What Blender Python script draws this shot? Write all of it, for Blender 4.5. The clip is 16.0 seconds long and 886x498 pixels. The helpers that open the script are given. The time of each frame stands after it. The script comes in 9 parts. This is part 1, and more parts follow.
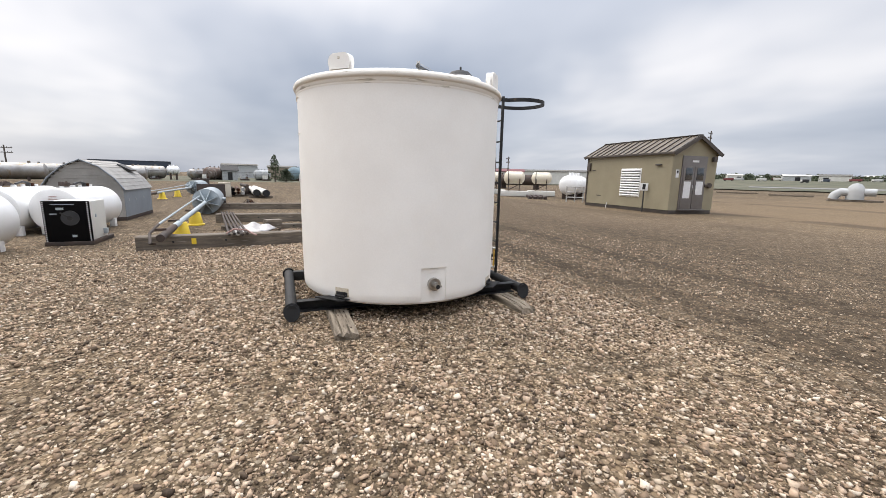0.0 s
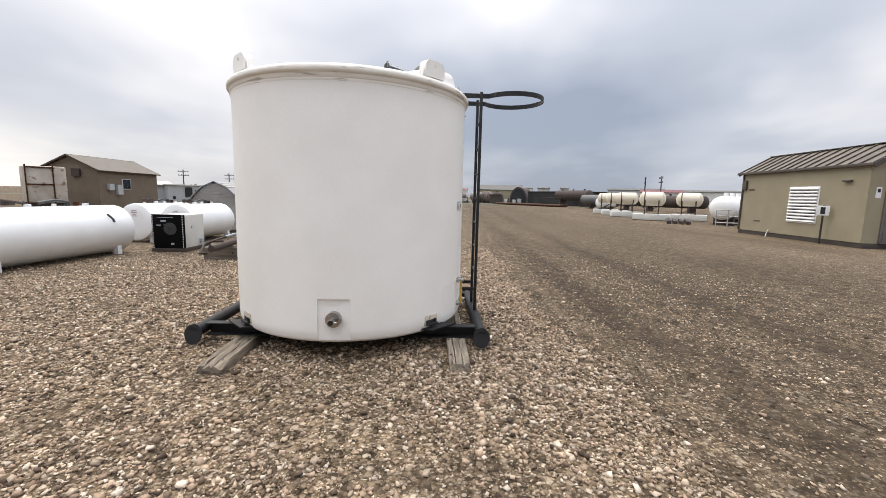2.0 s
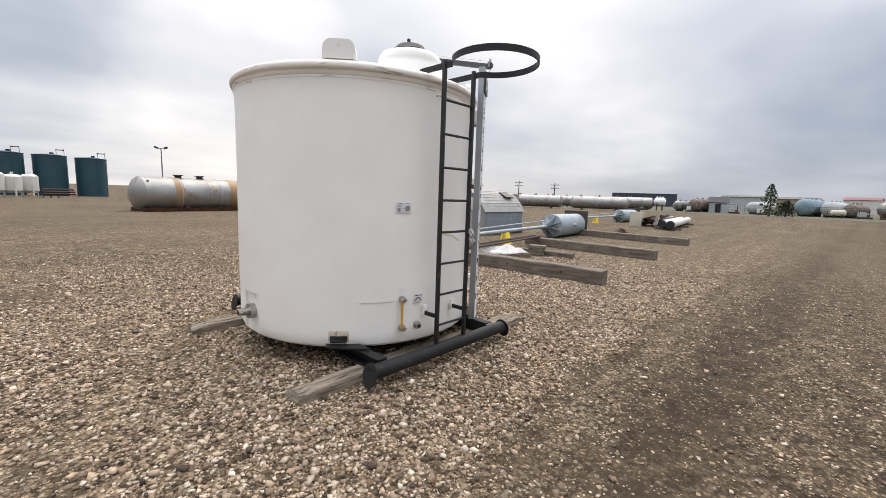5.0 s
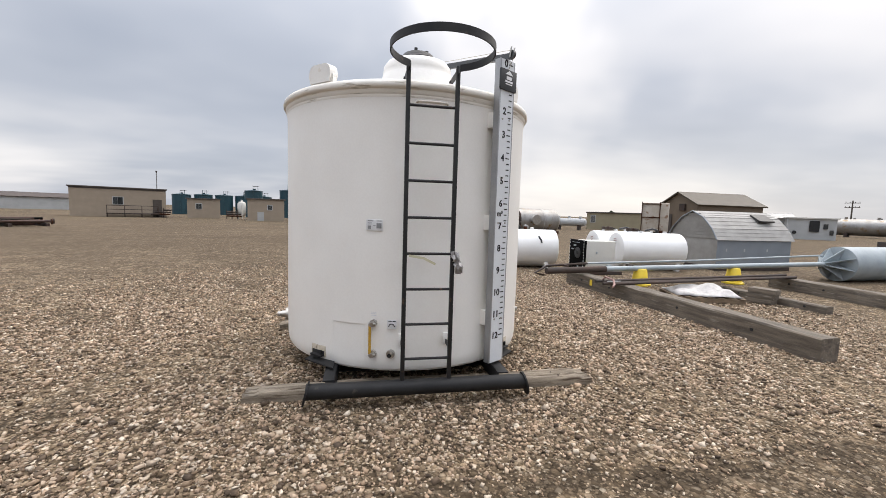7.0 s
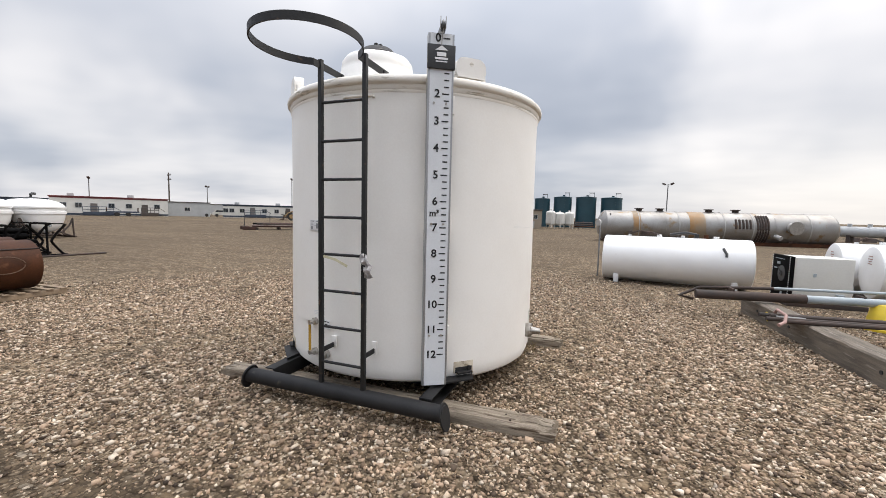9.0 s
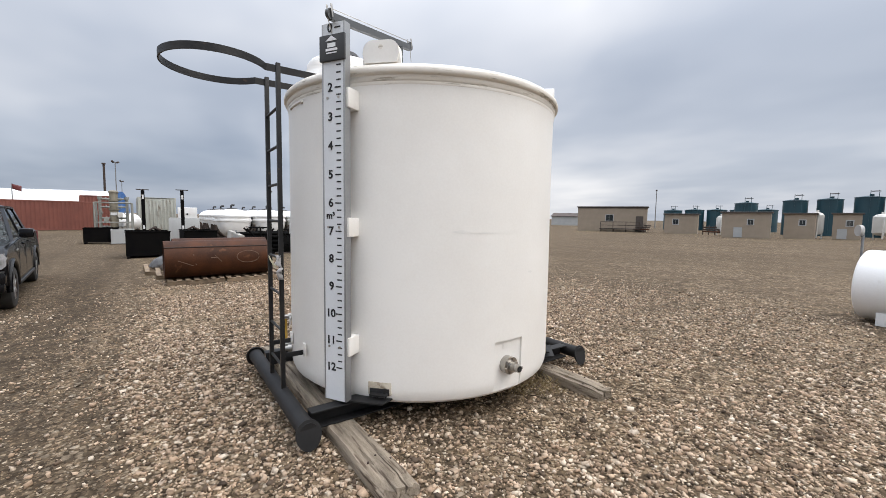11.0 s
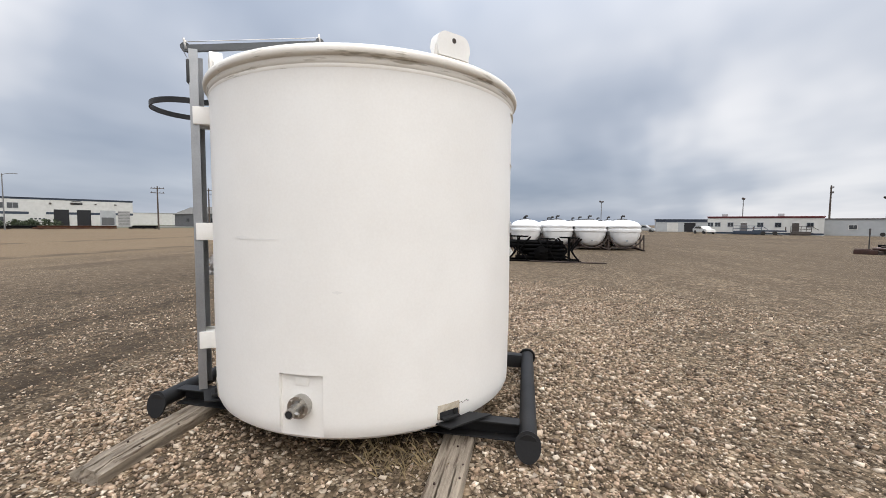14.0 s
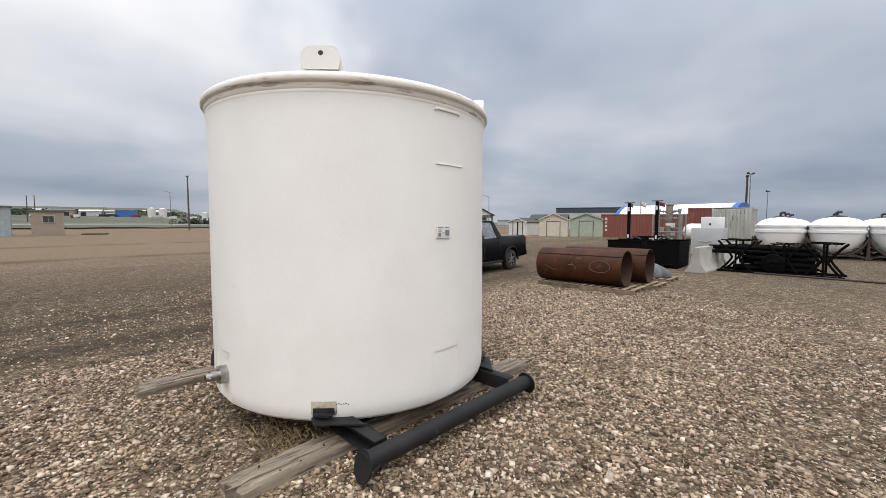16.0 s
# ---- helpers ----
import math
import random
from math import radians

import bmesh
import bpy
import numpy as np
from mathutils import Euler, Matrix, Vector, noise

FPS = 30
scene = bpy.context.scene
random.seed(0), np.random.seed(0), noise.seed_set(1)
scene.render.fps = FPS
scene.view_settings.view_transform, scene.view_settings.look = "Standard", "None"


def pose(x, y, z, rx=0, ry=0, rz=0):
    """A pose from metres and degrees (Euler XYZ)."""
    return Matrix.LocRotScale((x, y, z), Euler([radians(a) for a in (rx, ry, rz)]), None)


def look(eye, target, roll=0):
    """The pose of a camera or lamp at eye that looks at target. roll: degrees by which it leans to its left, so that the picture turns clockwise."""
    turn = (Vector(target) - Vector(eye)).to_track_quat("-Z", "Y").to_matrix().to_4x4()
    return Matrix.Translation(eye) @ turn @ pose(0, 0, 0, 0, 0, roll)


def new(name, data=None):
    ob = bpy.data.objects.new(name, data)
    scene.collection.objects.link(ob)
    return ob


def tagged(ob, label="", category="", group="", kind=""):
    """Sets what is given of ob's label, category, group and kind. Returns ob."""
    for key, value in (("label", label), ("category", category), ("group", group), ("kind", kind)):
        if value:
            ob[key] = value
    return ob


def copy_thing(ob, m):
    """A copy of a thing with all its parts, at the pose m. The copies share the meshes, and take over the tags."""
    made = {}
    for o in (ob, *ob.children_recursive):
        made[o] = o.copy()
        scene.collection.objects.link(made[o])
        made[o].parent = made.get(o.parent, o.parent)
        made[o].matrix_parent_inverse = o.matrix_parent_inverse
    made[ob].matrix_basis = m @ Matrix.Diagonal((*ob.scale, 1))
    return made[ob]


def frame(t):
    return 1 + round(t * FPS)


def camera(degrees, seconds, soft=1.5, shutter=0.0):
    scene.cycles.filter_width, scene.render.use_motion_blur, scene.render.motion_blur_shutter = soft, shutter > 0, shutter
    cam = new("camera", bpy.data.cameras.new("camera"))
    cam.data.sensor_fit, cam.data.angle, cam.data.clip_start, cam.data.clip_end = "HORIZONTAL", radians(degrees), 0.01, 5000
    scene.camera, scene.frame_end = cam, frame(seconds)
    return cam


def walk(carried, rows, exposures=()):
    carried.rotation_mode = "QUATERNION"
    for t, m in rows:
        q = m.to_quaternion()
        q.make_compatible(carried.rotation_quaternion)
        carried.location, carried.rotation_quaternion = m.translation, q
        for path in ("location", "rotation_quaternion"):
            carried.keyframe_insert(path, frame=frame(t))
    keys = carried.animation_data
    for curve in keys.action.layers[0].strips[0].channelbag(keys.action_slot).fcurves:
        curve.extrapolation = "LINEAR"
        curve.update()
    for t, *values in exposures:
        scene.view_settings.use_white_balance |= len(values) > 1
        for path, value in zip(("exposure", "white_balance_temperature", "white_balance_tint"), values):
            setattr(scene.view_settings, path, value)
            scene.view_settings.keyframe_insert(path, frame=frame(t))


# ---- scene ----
cam = camera(95.5, 16.0, soft=0.5)
PATH = [
    (0, (-1.533, -5.493, 1.639), (-0.801, -3.665, 1.288), 1.24),
    (0.5, (-0.959, -5.282, 1.631), (-0.356, -3.403, 1.306), 1.14),
    (1, (-0.328, -5.221, 1.614), (0.112, -3.293, 1.317), 1.18),
    (1.5, (0.315, -5.081, 1.600), (0.563, -3.116, 1.324), 1.25),
    (2, (0.955, -4.986, 1.602), (1.008, -3.004, 1.340), 1.32),
    (2.5, (1.577, -4.787, 1.618), (1.436, -2.808, 1.362), 1.40),
    (3, (2.158, -4.515, 1.621), (1.812, -2.562, 1.364), 1.49),
    (3.5, (2.718, -4.172, 1.619), (2.135, -2.275, 1.366), 1.68),
    (4, (3.196, -3.751, 1.619), (2.350, -1.954, 1.376), 1.83),
    (4.2, (3.393, -3.593, 1.614), (2.445, -1.850, 1.361), 1.94),
    (6.3, (4.706, -1.316, 1.637), (2.869, -0.550, 1.438), 1.67),
    (6.5, (4.752, -1.070, 1.636), (2.873, -0.410, 1.446), 1.69),
    (7, (4.770, -0.473, 1.624), (2.814, -0.094, 1.444), 1.71),
    (7.5, (4.812, 0.118, 1.630), (2.822, 0.225, 1.460), 1.66),
    (8, (4.720, 0.732, 1.631), (2.733, 0.580, 1.458), 1.63),
    (8.2, (4.634, 0.968, 1.632), (2.658, 0.713, 1.463), 1.54),
    (10.3, (3.085, 3.149, 1.594), (1.634, 1.783, 1.428), 1.06),
    (10.5, (2.867, 3.286, 1.608), (1.498, 1.836, 1.451), 1.03),
    (11, (2.279, 3.624, 1.628), (1.130, 1.994, 1.471), 0.83),
    (11.5, (1.670, 3.786, 1.616), (0.756, 2.014, 1.460), 0.63),
    (12, (1.086, 3.948, 1.615), (0.418, 2.069, 1.459), 0.54),
    (12.5, (0.449, 3.960, 1.619), (0.043, 2.008, 1.464), 0.46),
    (13, (-0.218, 3.968, 1.628), (-0.337, 1.977, 1.480), 0.38),
    (13.5, (-0.827, 3.804, 1.610), (-0.689, 1.814, 1.473), 0.44),
    (14, (-1.445, 3.621, 1.623), (-1.045, 1.665, 1.497), 0.41),
    (14.5, (-2.088, 3.377, 1.626), (-1.417, 1.497, 1.499), 0.33),
    (15, (-2.633, 3.095, 1.640), (-1.713, 1.324, 1.513), 0.29),
    (15.5, (-3.147, 2.784, 1.669), (-1.979, 1.165, 1.544), 0.20),
    (16, (-3.569, 2.341, 1.674), (-2.171, 0.917, 1.541), 0.09),
]
walk(cam, [(t, look(eye, target, roll)) for t, eye, target, roll in PATH],
     exposures=[(0, 0.22, 6700, 11), (4, 0.13, 6700, 11), (6.5, 0.08, 6700, 11), (8, 0.05, 6700, 11), (11.5, 0.06, 6500, 10), (13.5, 0.04, 6500, 10), (16, -0.12, 6500, 10)])

# ---- world and light ----
SUN_AZ, SUN_EL = radians(118), radians(46)      # soft sun behind thin cloud, from the north-west


def make_world():
    w = bpy.data.worlds.new("overcast_sky")
    scene.world = w
    w.use_nodes = True
    n, l = w.node_tree.nodes, w.node_tree.links
    n.clear()
    out = n.new("ShaderNodeOutputWorld")
    bg = n.new("ShaderNodeBackground")
    sky = n.new("ShaderNodeTexSky")
    sky.sky_type, sky.sun_disc = "NISHITA", False
    sky.sun_elevation, sky.sun_rotation = SUN_EL, math.pi / 2 - SUN_AZ
    sky.air_density, sky.dust_density = 1.0, 2.0
    tc = n.new("ShaderNodeTexCoord")
    sep = n.new("ShaderNodeSeparateXYZ")
    l.new(tc.outputs["Generated"], sep.inputs[0])

    def math_node(op, a, b=None, clamp=False):
        m = n.new("ShaderNodeMath")
        m.operation, m.use_clamp = op, clamp
        for i, v in enumerate((a, b)):
            if v is None:
                continue
            if isinstance(v, (int, float)):
                m.inputs[i].default_value = v
            else:
                l.new(v, m.inputs[i])
        return m.outputs[0]

    up = math_node("MAXIMUM", sep.outputs[2], 0.0)
    den = math_node("ADD", up, 0.14)
    comb = n.new("ShaderNodeCombineXYZ")
    l.new(math_node("DIVIDE", sep.outputs[0], den), comb.inputs[0])
    l.new(math_node("DIVIDE", sep.outputs[1], den), comb.inputs[1])
    mapn = n.new("ShaderNodeMapping")
    mapn.inputs["Rotation"].default_value = (0, 0, 0.5)
    mapn.inputs["Scale"].default_value = (0.55, 0.42, 1)
    mapn.inputs["Location"].default_value = (3.1, 1.7, 0)
    l.new(comb.outputs[0], mapn.inputs[0])
    big = n.new("ShaderNodeTexNoise")
    big.inputs["Scale"].default_value, big.inputs["Detail"].default_value = 0.8, 4.0
    big.inputs["Roughness"].default_value = 0.52
    l.new(mapn.outputs[0], big.inputs["Vector"])
    ramp = n.new("ShaderNodeValToRGB")
    e = ramp.color_ramp.elements
    e[0].position, e[0].color = 0.35, (0.34, 0.40, 0.51, 1)
    e[1].position, e[1].color = 0.70, (1.10, 1.09, 1.10, 1)
    mid = ramp.color_ramp.elements.new(0.50)
    mid.color = (0.555, 0.605, 0.70, 1)
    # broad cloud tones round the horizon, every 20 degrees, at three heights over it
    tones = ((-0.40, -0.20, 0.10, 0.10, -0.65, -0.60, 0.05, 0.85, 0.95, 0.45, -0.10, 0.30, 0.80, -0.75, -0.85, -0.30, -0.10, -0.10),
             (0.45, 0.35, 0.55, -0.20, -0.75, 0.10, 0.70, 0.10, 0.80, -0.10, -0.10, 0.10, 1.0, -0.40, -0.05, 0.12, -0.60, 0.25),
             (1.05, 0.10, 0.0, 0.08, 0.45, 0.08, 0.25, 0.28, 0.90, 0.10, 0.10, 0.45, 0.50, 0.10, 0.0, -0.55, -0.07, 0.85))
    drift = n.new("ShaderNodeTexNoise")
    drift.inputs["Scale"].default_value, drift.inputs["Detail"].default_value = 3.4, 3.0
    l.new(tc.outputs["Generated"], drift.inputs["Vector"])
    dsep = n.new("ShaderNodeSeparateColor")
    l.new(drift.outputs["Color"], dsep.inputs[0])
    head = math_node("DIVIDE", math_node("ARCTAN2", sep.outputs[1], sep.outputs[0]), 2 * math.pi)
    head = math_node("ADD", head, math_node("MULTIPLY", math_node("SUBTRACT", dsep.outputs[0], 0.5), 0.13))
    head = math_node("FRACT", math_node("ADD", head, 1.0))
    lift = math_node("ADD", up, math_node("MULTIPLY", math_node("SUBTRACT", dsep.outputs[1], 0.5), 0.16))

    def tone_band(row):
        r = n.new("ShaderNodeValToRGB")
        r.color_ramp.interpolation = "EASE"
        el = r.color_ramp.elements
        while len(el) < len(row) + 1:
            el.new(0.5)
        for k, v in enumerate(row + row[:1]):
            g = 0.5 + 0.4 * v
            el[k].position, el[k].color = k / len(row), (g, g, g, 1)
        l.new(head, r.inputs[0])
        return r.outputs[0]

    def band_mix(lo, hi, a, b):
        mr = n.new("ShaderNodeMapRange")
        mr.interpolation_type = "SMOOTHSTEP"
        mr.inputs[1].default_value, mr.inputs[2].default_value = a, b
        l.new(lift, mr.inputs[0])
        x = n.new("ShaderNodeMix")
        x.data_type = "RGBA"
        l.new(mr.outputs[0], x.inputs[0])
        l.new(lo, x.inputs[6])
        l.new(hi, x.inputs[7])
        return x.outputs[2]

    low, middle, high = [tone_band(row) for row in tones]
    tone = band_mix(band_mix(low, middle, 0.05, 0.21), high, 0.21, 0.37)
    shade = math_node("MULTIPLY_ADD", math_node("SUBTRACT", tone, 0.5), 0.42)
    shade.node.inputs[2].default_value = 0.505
    shade = math_node("ADD", shade, math_node("MULTIPLY", math_node("SUBTRACT", big.outputs[0], 0.5), 0.55))
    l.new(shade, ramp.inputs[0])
    # an overcast sky grows brighter towards the zenith
    gain = math_node("ADD", 0.93, math_node("MULTIPLY", math_node("POWER", up, 3.6), 4.9))
    mul = n.new("ShaderNodeMix")
    mul.data_type, mul.blend_type = "RGBA", "MULTIPLY"
    mul.inputs[0].default_value = 1.0
    l.new(ramp.outputs[0], mul.inputs[6])
    l.new(gain, mul.inputs[7])
    # paler band low in the west-north-west, where the cloud thins
    dot = n.new("ShaderNodeVectorMath")
    dot.operation = "DOT_PRODUCT"
    dot.inputs[1].default_value = (-0.83, 0.55, 0.0)
    l.new(tc.outputs["Generated"], dot.inputs[0])
    glow = math_node("MULTIPLY", math_node("POWER", math_node("MAXIMUM", dot.outputs["Value"], 0.0), 9.0),
                     math_node("POWER", math_node("SUBTRACT", 1.0, up), 7.0))
    pale = n.new("ShaderNodeMix")
    pale.data_type = "RGBA"
    pale.inputs[7].default_value = (0.98, 0.95, 0.90, 1)
    l.new(math_node("MULTIPLY", glow, 0.70, True), pale.inputs[0])
    l.new(mul.outputs[2], pale.inputs[6])
    mix = n.new("ShaderNodeMix")
    mix.data_type = "RGBA"
    mix.inputs[0].default_value = 0.9
    skym = n.new("ShaderNodeMix")
    skym.data_type, skym.blend_type = "RGBA", "MULTIPLY"
    skym.inputs[0].default_value = 1.0
    skym.inputs[7].default_value = (0.1, 0.1, 0.1, 1)
    l.new(sky.outputs[0], skym.inputs[6])
    l.new(skym.outputs[2], mix.inputs[6])
    l.new(pale.outputs[2], mix.inputs[7])
    l.new(mix.outputs[2], bg.inputs[0])
    bg.inputs[1].default_value = 1.0
    l.new(bg.outputs[0], out.inputs[0])


make_world()
sun = bpy.data.lights.new("sun", "SUN")
sun.energy, sun.angle, sun.color = 1.0, radians(50), (1.0, 0.94, 0.85)
sun_ob = new("sun", sun)
sun_ob.matrix_world = look((0, 0, 30), (-30 * math.cos(SUN_AZ) * math.cos(SUN_EL) + 0, -30 * math.sin(SUN_AZ) * math.cos(SUN_EL), 30 - 30 * math.sin(SUN_EL)))


# ---- materials ----
def mat(name, color, color2=None, scale=3.0, fine=40.0, rough=0.6, metal=0.0, bump=0.15, wear=None, wear_at=0.62, mix=0.5, rough2=None, stretch=None, rand=0.0):
    """Two-scale noise between color and color2, fine grain in the relief, and patches of wear in a third colour."""
    m = bpy.data.materials.new(name)
    m.use_nodes = True
    n, l = m.node_tree.nodes, m.node_tree.links
    b = n["Principled BSDF"]
    b.inputs["Metallic"].default_value = metal
    tc = n.new("ShaderNodeTexCoord")
    vec = tc.outputs["Object"]
    if stretch:
        mp = n.new("ShaderNodeMapping")
        mp.inputs["Scale"].default_value = stretch
        l.new(vec, mp.inputs[0])
        vec = mp.outputs[0]
    c2 = color2 or tuple(c * 0.75 for c in color)
    n1 = n.new("ShaderNodeTexNoise")
    n1.inputs["Scale"].default_value, n1.inputs["Detail"].default_value = scale, 4.0
    n2 = n.new("ShaderNodeTexNoise")
    n2.inputs["Scale"].default_value, n2.inputs["Detail"].default_value = fine, 3.0
    for k in (n1, n2):
        l.new(vec, k.inputs["Vector"])
    add = n.new("ShaderNodeMath")
    add.operation = "MULTIPLY_ADD"
    l.new(n2.outputs[0], add.inputs[0])
    add.inputs[1].default_value = 0.4
    l.new(n1.outputs[0], add.inputs[2])
    rp = n.new("ShaderNodeValToRGB")
    rp.color_ramp.elements[0].position, rp.color_ramp.elements[0].color = 0.7 - mix * 0.4, (*color, 1)
    rp.color_ramp.elements[1].position, rp.color_ramp.elements[1].color = 0.7 + mix * 0.4, (*c2, 1)
    l.new(add.outputs[0], rp.inputs[0])
    col = rp.outputs[0]
    if wear:
        n3 = n.new("ShaderNodeTexNoise")
        n3.inputs["Scale"].default_value, n3.inputs["Detail"].default_value = scale * 1.7, 6.0
        l.new(vec, n3.inputs["Vector"])
        r3 = n.new("ShaderNodeValToRGB")
        r3.color_ramp.elements[0].position, r3.color_ramp.elements[1].position = wear_at, wear_at + 0.08
        l.new(n3.outputs[0], r3.inputs[0])
        mx = n.new("ShaderNodeMix")
        mx.data_type = "RGBA"
        l.new(r3.outputs[0], mx.inputs[0])
        l.new(col, mx.inputs[6])
        mx.inputs[7].default_value = (*wear, 1)
        col = mx.outputs[2]
    if rand:
        oi = n.new("ShaderNodeObjectInfo")
        hs = n.new("ShaderNodeHueSaturation")
        mr = n.new("ShaderNodeMapRange")
        mr.inputs[3].default_value, mr.inputs[4].default_value = 1 - rand, 1 + rand
        l.new(oi.outputs["Random"], mr.inputs[0])
        l.new(mr.outputs[0], hs.inputs["Value"])
        l.new(col, hs.inputs["Color"])
        col = hs.outputs[0]
    l.new(col, b.inputs["Base Color"])
    if rough2 is None:
        b.inputs["Roughness"].default_value = rough
    else:
        mr = n.new("ShaderNodeMapRange")
        mr.inputs[1].default_value, mr.inputs[2].default_value = 0.3, 0.7
        mr.inputs[3].default_value, mr.inputs[4].default_value = rough, rough2
        l.new(n1.outputs[0], mr.inputs[0])
        l.new(mr.outputs[0], b.inputs["Roughness"])
    if bump:
        bp = n.new("ShaderNodeBump")
        bp.inputs["Strength"].default_value, bp.inputs["Distance"].default_value = bump, 0.01
        l.new(add.outputs[0], bp.inputs["Height"])
        l.new(bp.outputs[0], b.inputs["Normal"])
    return m


def glass_mat(name, color=(0.03, 0.035, 0.04), ior=1.5):
    m = bpy.data.materials.new(name)
    m.use_nodes = True
    b = m.node_tree.nodes["Principled BSDF"]
    b.inputs["Base Color"].default_value = (*color, 1)
    b.inputs["Roughness"].default_value = 0.06
    b.inputs["IOR"].default_value = ior
    b.inputs["Coat Weight"].default_value = 1.0
    return m


def sheet_glass(name, tint, ior):
    """Thin tinted sheet: sees through darkly, mirrors more at a slant."""
    m = bpy.data.materials.new(name)
    m.use_nodes = True
    n, l = m.node_tree.nodes, m.node_tree.links
    n.remove(n["Principled BSDF"])
    clear, gloss, mix, fr = (n.new("ShaderNode" + k) for k in ("BsdfTransparent", "BsdfGlossy", "MixShader", "Fresnel"))
    clear.inputs[0].default_value = (*tint, 1)
    gloss.inputs["Roughness"].default_value = 0.03
    gloss.inputs["Color"].default_value = (0.75, 0.77, 0.78, 1)
    fr.inputs["IOR"].default_value = ior
    l.new(fr.outputs[0], mix.inputs[0])
    l.new(clear.outputs[0], mix.inputs[1])
    l.new(gloss.outputs[0], mix.inputs[2])
    l.new(mix.outputs[0], n["Material Output"].inputs[0])
    return m


POLY = mat("white_polyethylene", (0.86, 0.837, 0.79), (0.80, 0.772, 0.722), 1.6, 60, 0.42, bump=0.06, rough2=0.5)
SCUFF = mat("rubbed_polyethylene", (0.81, 0.79, 0.745), (0.74, 0.72, 0.68), 14, 90, 0.5, bump=0.05)
POCKET = mat("dirt_stained_polyethylene", (0.62, 0.555, 0.45), (0.36, 0.30, 0.22), 6, 50, 0.6, bump=0.2, wear=(0.20, 0.15, 0.10), wear_at=0.58)
POLY_RIM = mat("white_polyethylene_rim", (0.82, 0.785, 0.72), (0.71, 0.655, 0.57), 2.2, 50, 0.5, bump=0.15, wear=(0.40, 0.355, 0.28), wear_at=0.59, stretch=(1, 1, 9))
PAINT_BLACK = mat("black_skid_paint", (0.009, 0.009, 0.0095), (0.018, 0.0175, 0.0175), 4, 70, 0.6, bump=0.12, wear=(0.09, 0.075, 0.06), wear_at=0.68)
LADDER = mat("dark_ladder_paint", (0.013, 0.013, 0.014), (0.026, 0.025, 0.024), 6, 80, 0.5, bump=0.12, wear=(0.12, 0.075, 0.05), wear_at=0.66)
ALU = mat("brushed_aluminium", (0.42, 0.425, 0.43), (0.32, 0.325, 0.33), 3, 90, 0.42, metal=0.75, bump=0.05)
ALU_FACE = mat("white_board_face", (0.70, 0.72, 0.74), (0.62, 0.64, 0.66), 3, 90, 0.45, bump=0.04)
STEEL = mat("stainless_steel", (0.50, 0.48, 0.45), (0.36, 0.34, 0.31), 9, 120, 0.28, metal=0.95, bump=0.08)
BLACK = mat("black_plastic", (0.018, 0.018, 0.02), (0.03, 0.03, 0.03), 5, 60, 0.45, bump=0.05)
WHITE = mat("white_paint", (0.80, 0.80, 0.79), (0.74, 0.735, 0.72), 2.0, 40, 0.38, bump=0.05, wear=(0.62, 0.60, 0.56), wear_at=0.7)
WHITE_BAR = mat("white_print", (0.8, 0.8, 0.8), (0.75, 0.75, 0.75), 5, 50, 0.5, bump=0)
LABEL = mat("white_label", (0.72, 0.72, 0.72), (0.66, 0.66, 0.66), 9, 90, 0.35, bump=0)
GREY_INK = mat("faded_grey_ink", (0.20, 0.20, 0.205), (0.27, 0.27, 0.27), 9, 90, 0.5, bump=0)
INK = mat("dark_ink", (0.020, 0.020, 0.022), (0.034, 0.034, 0.034), 9, 90, 0.5, bump=0)
WOOD = mat("weathered_timber", (0.285, 0.235, 0.175), (0.090, 0.070, 0.050), 4, 60, 0.85, bump=0.8, stretch=(6, 0.45, 6), wear=(0.075, 0.052, 0.034), wear_at=0.57, rand=0.15)
WOOD_X = mat("weathered_beam", (0.195, 0.16, 0.122), (0.085, 0.070, 0.055), 4, 55, 0.88, bump=0.6, stretch=(0.5, 5, 5), wear=(0.24, 0.21, 0.175), wear_at=0.6, rand=0.15)
PALLET_WOOD = mat("pallet_wood", (0.27, 0.20, 0.13), (0.15, 0.11, 0.075), 5, 50, 0.85, bump=0.4, rand=0.25)
TAPE = mat("faded_tape", (0.62, 0.58, 0.40), (0.52, 0.48, 0.32), 9, 60, 0.6, bump=0.1)
YELLOW = mat("yellow_paint", (0.72, 0.52, 0.03), (0.6, 0.42, 0.03), 4, 50, 0.5, bump=0.08)
AMBER = mat("amber_tube", (0.55, 0.33, 0.05), (0.42, 0.24, 0.04), 8, 80, 0.25, bump=0)
GREY_PAINT = mat("grey_blue_paint", (0.33, 0.37, 0.39), (0.26, 0.30, 0.32), 3, 50, 0.5, bump=0.1, wear=(0.2, 0.17, 0.14), wear_at=0.72)
GALV = mat("galvanised_sheet", (0.42, 0.41, 0.39), (0.33, 0.32, 0.305), 3, 40, 0.55, metal=0.1, bump=0.08)
SHED_WALL = mat("blue_grey_panel", (0.225, 0.25, 0.275), (0.19, 0.21, 0.235), 2, 50, 0.6, bump=0.08)
TAN = mat("tan_siding", (0.29, 0.255, 0.17), (0.255, 0.22, 0.145), 1.5, 40, 0.6, bump=0.06)
TAN_PINK = mat("beige_siding", (0.315, 0.258, 0.195), (0.275, 0.224, 0.168), 1.5, 40, 0.6, bump=0.06)
BROWN = mat("brown_trim", (0.075, 0.06, 0.05), (0.055, 0.045, 0.038), 3, 40, 0.55, bump=0.06)
BROWN_DOOR = mat("taupe_door_paint", (0.16, 0.145, 0.135), (0.135, 0.12, 0.11), 3, 40, 0.45, bump=0.04)
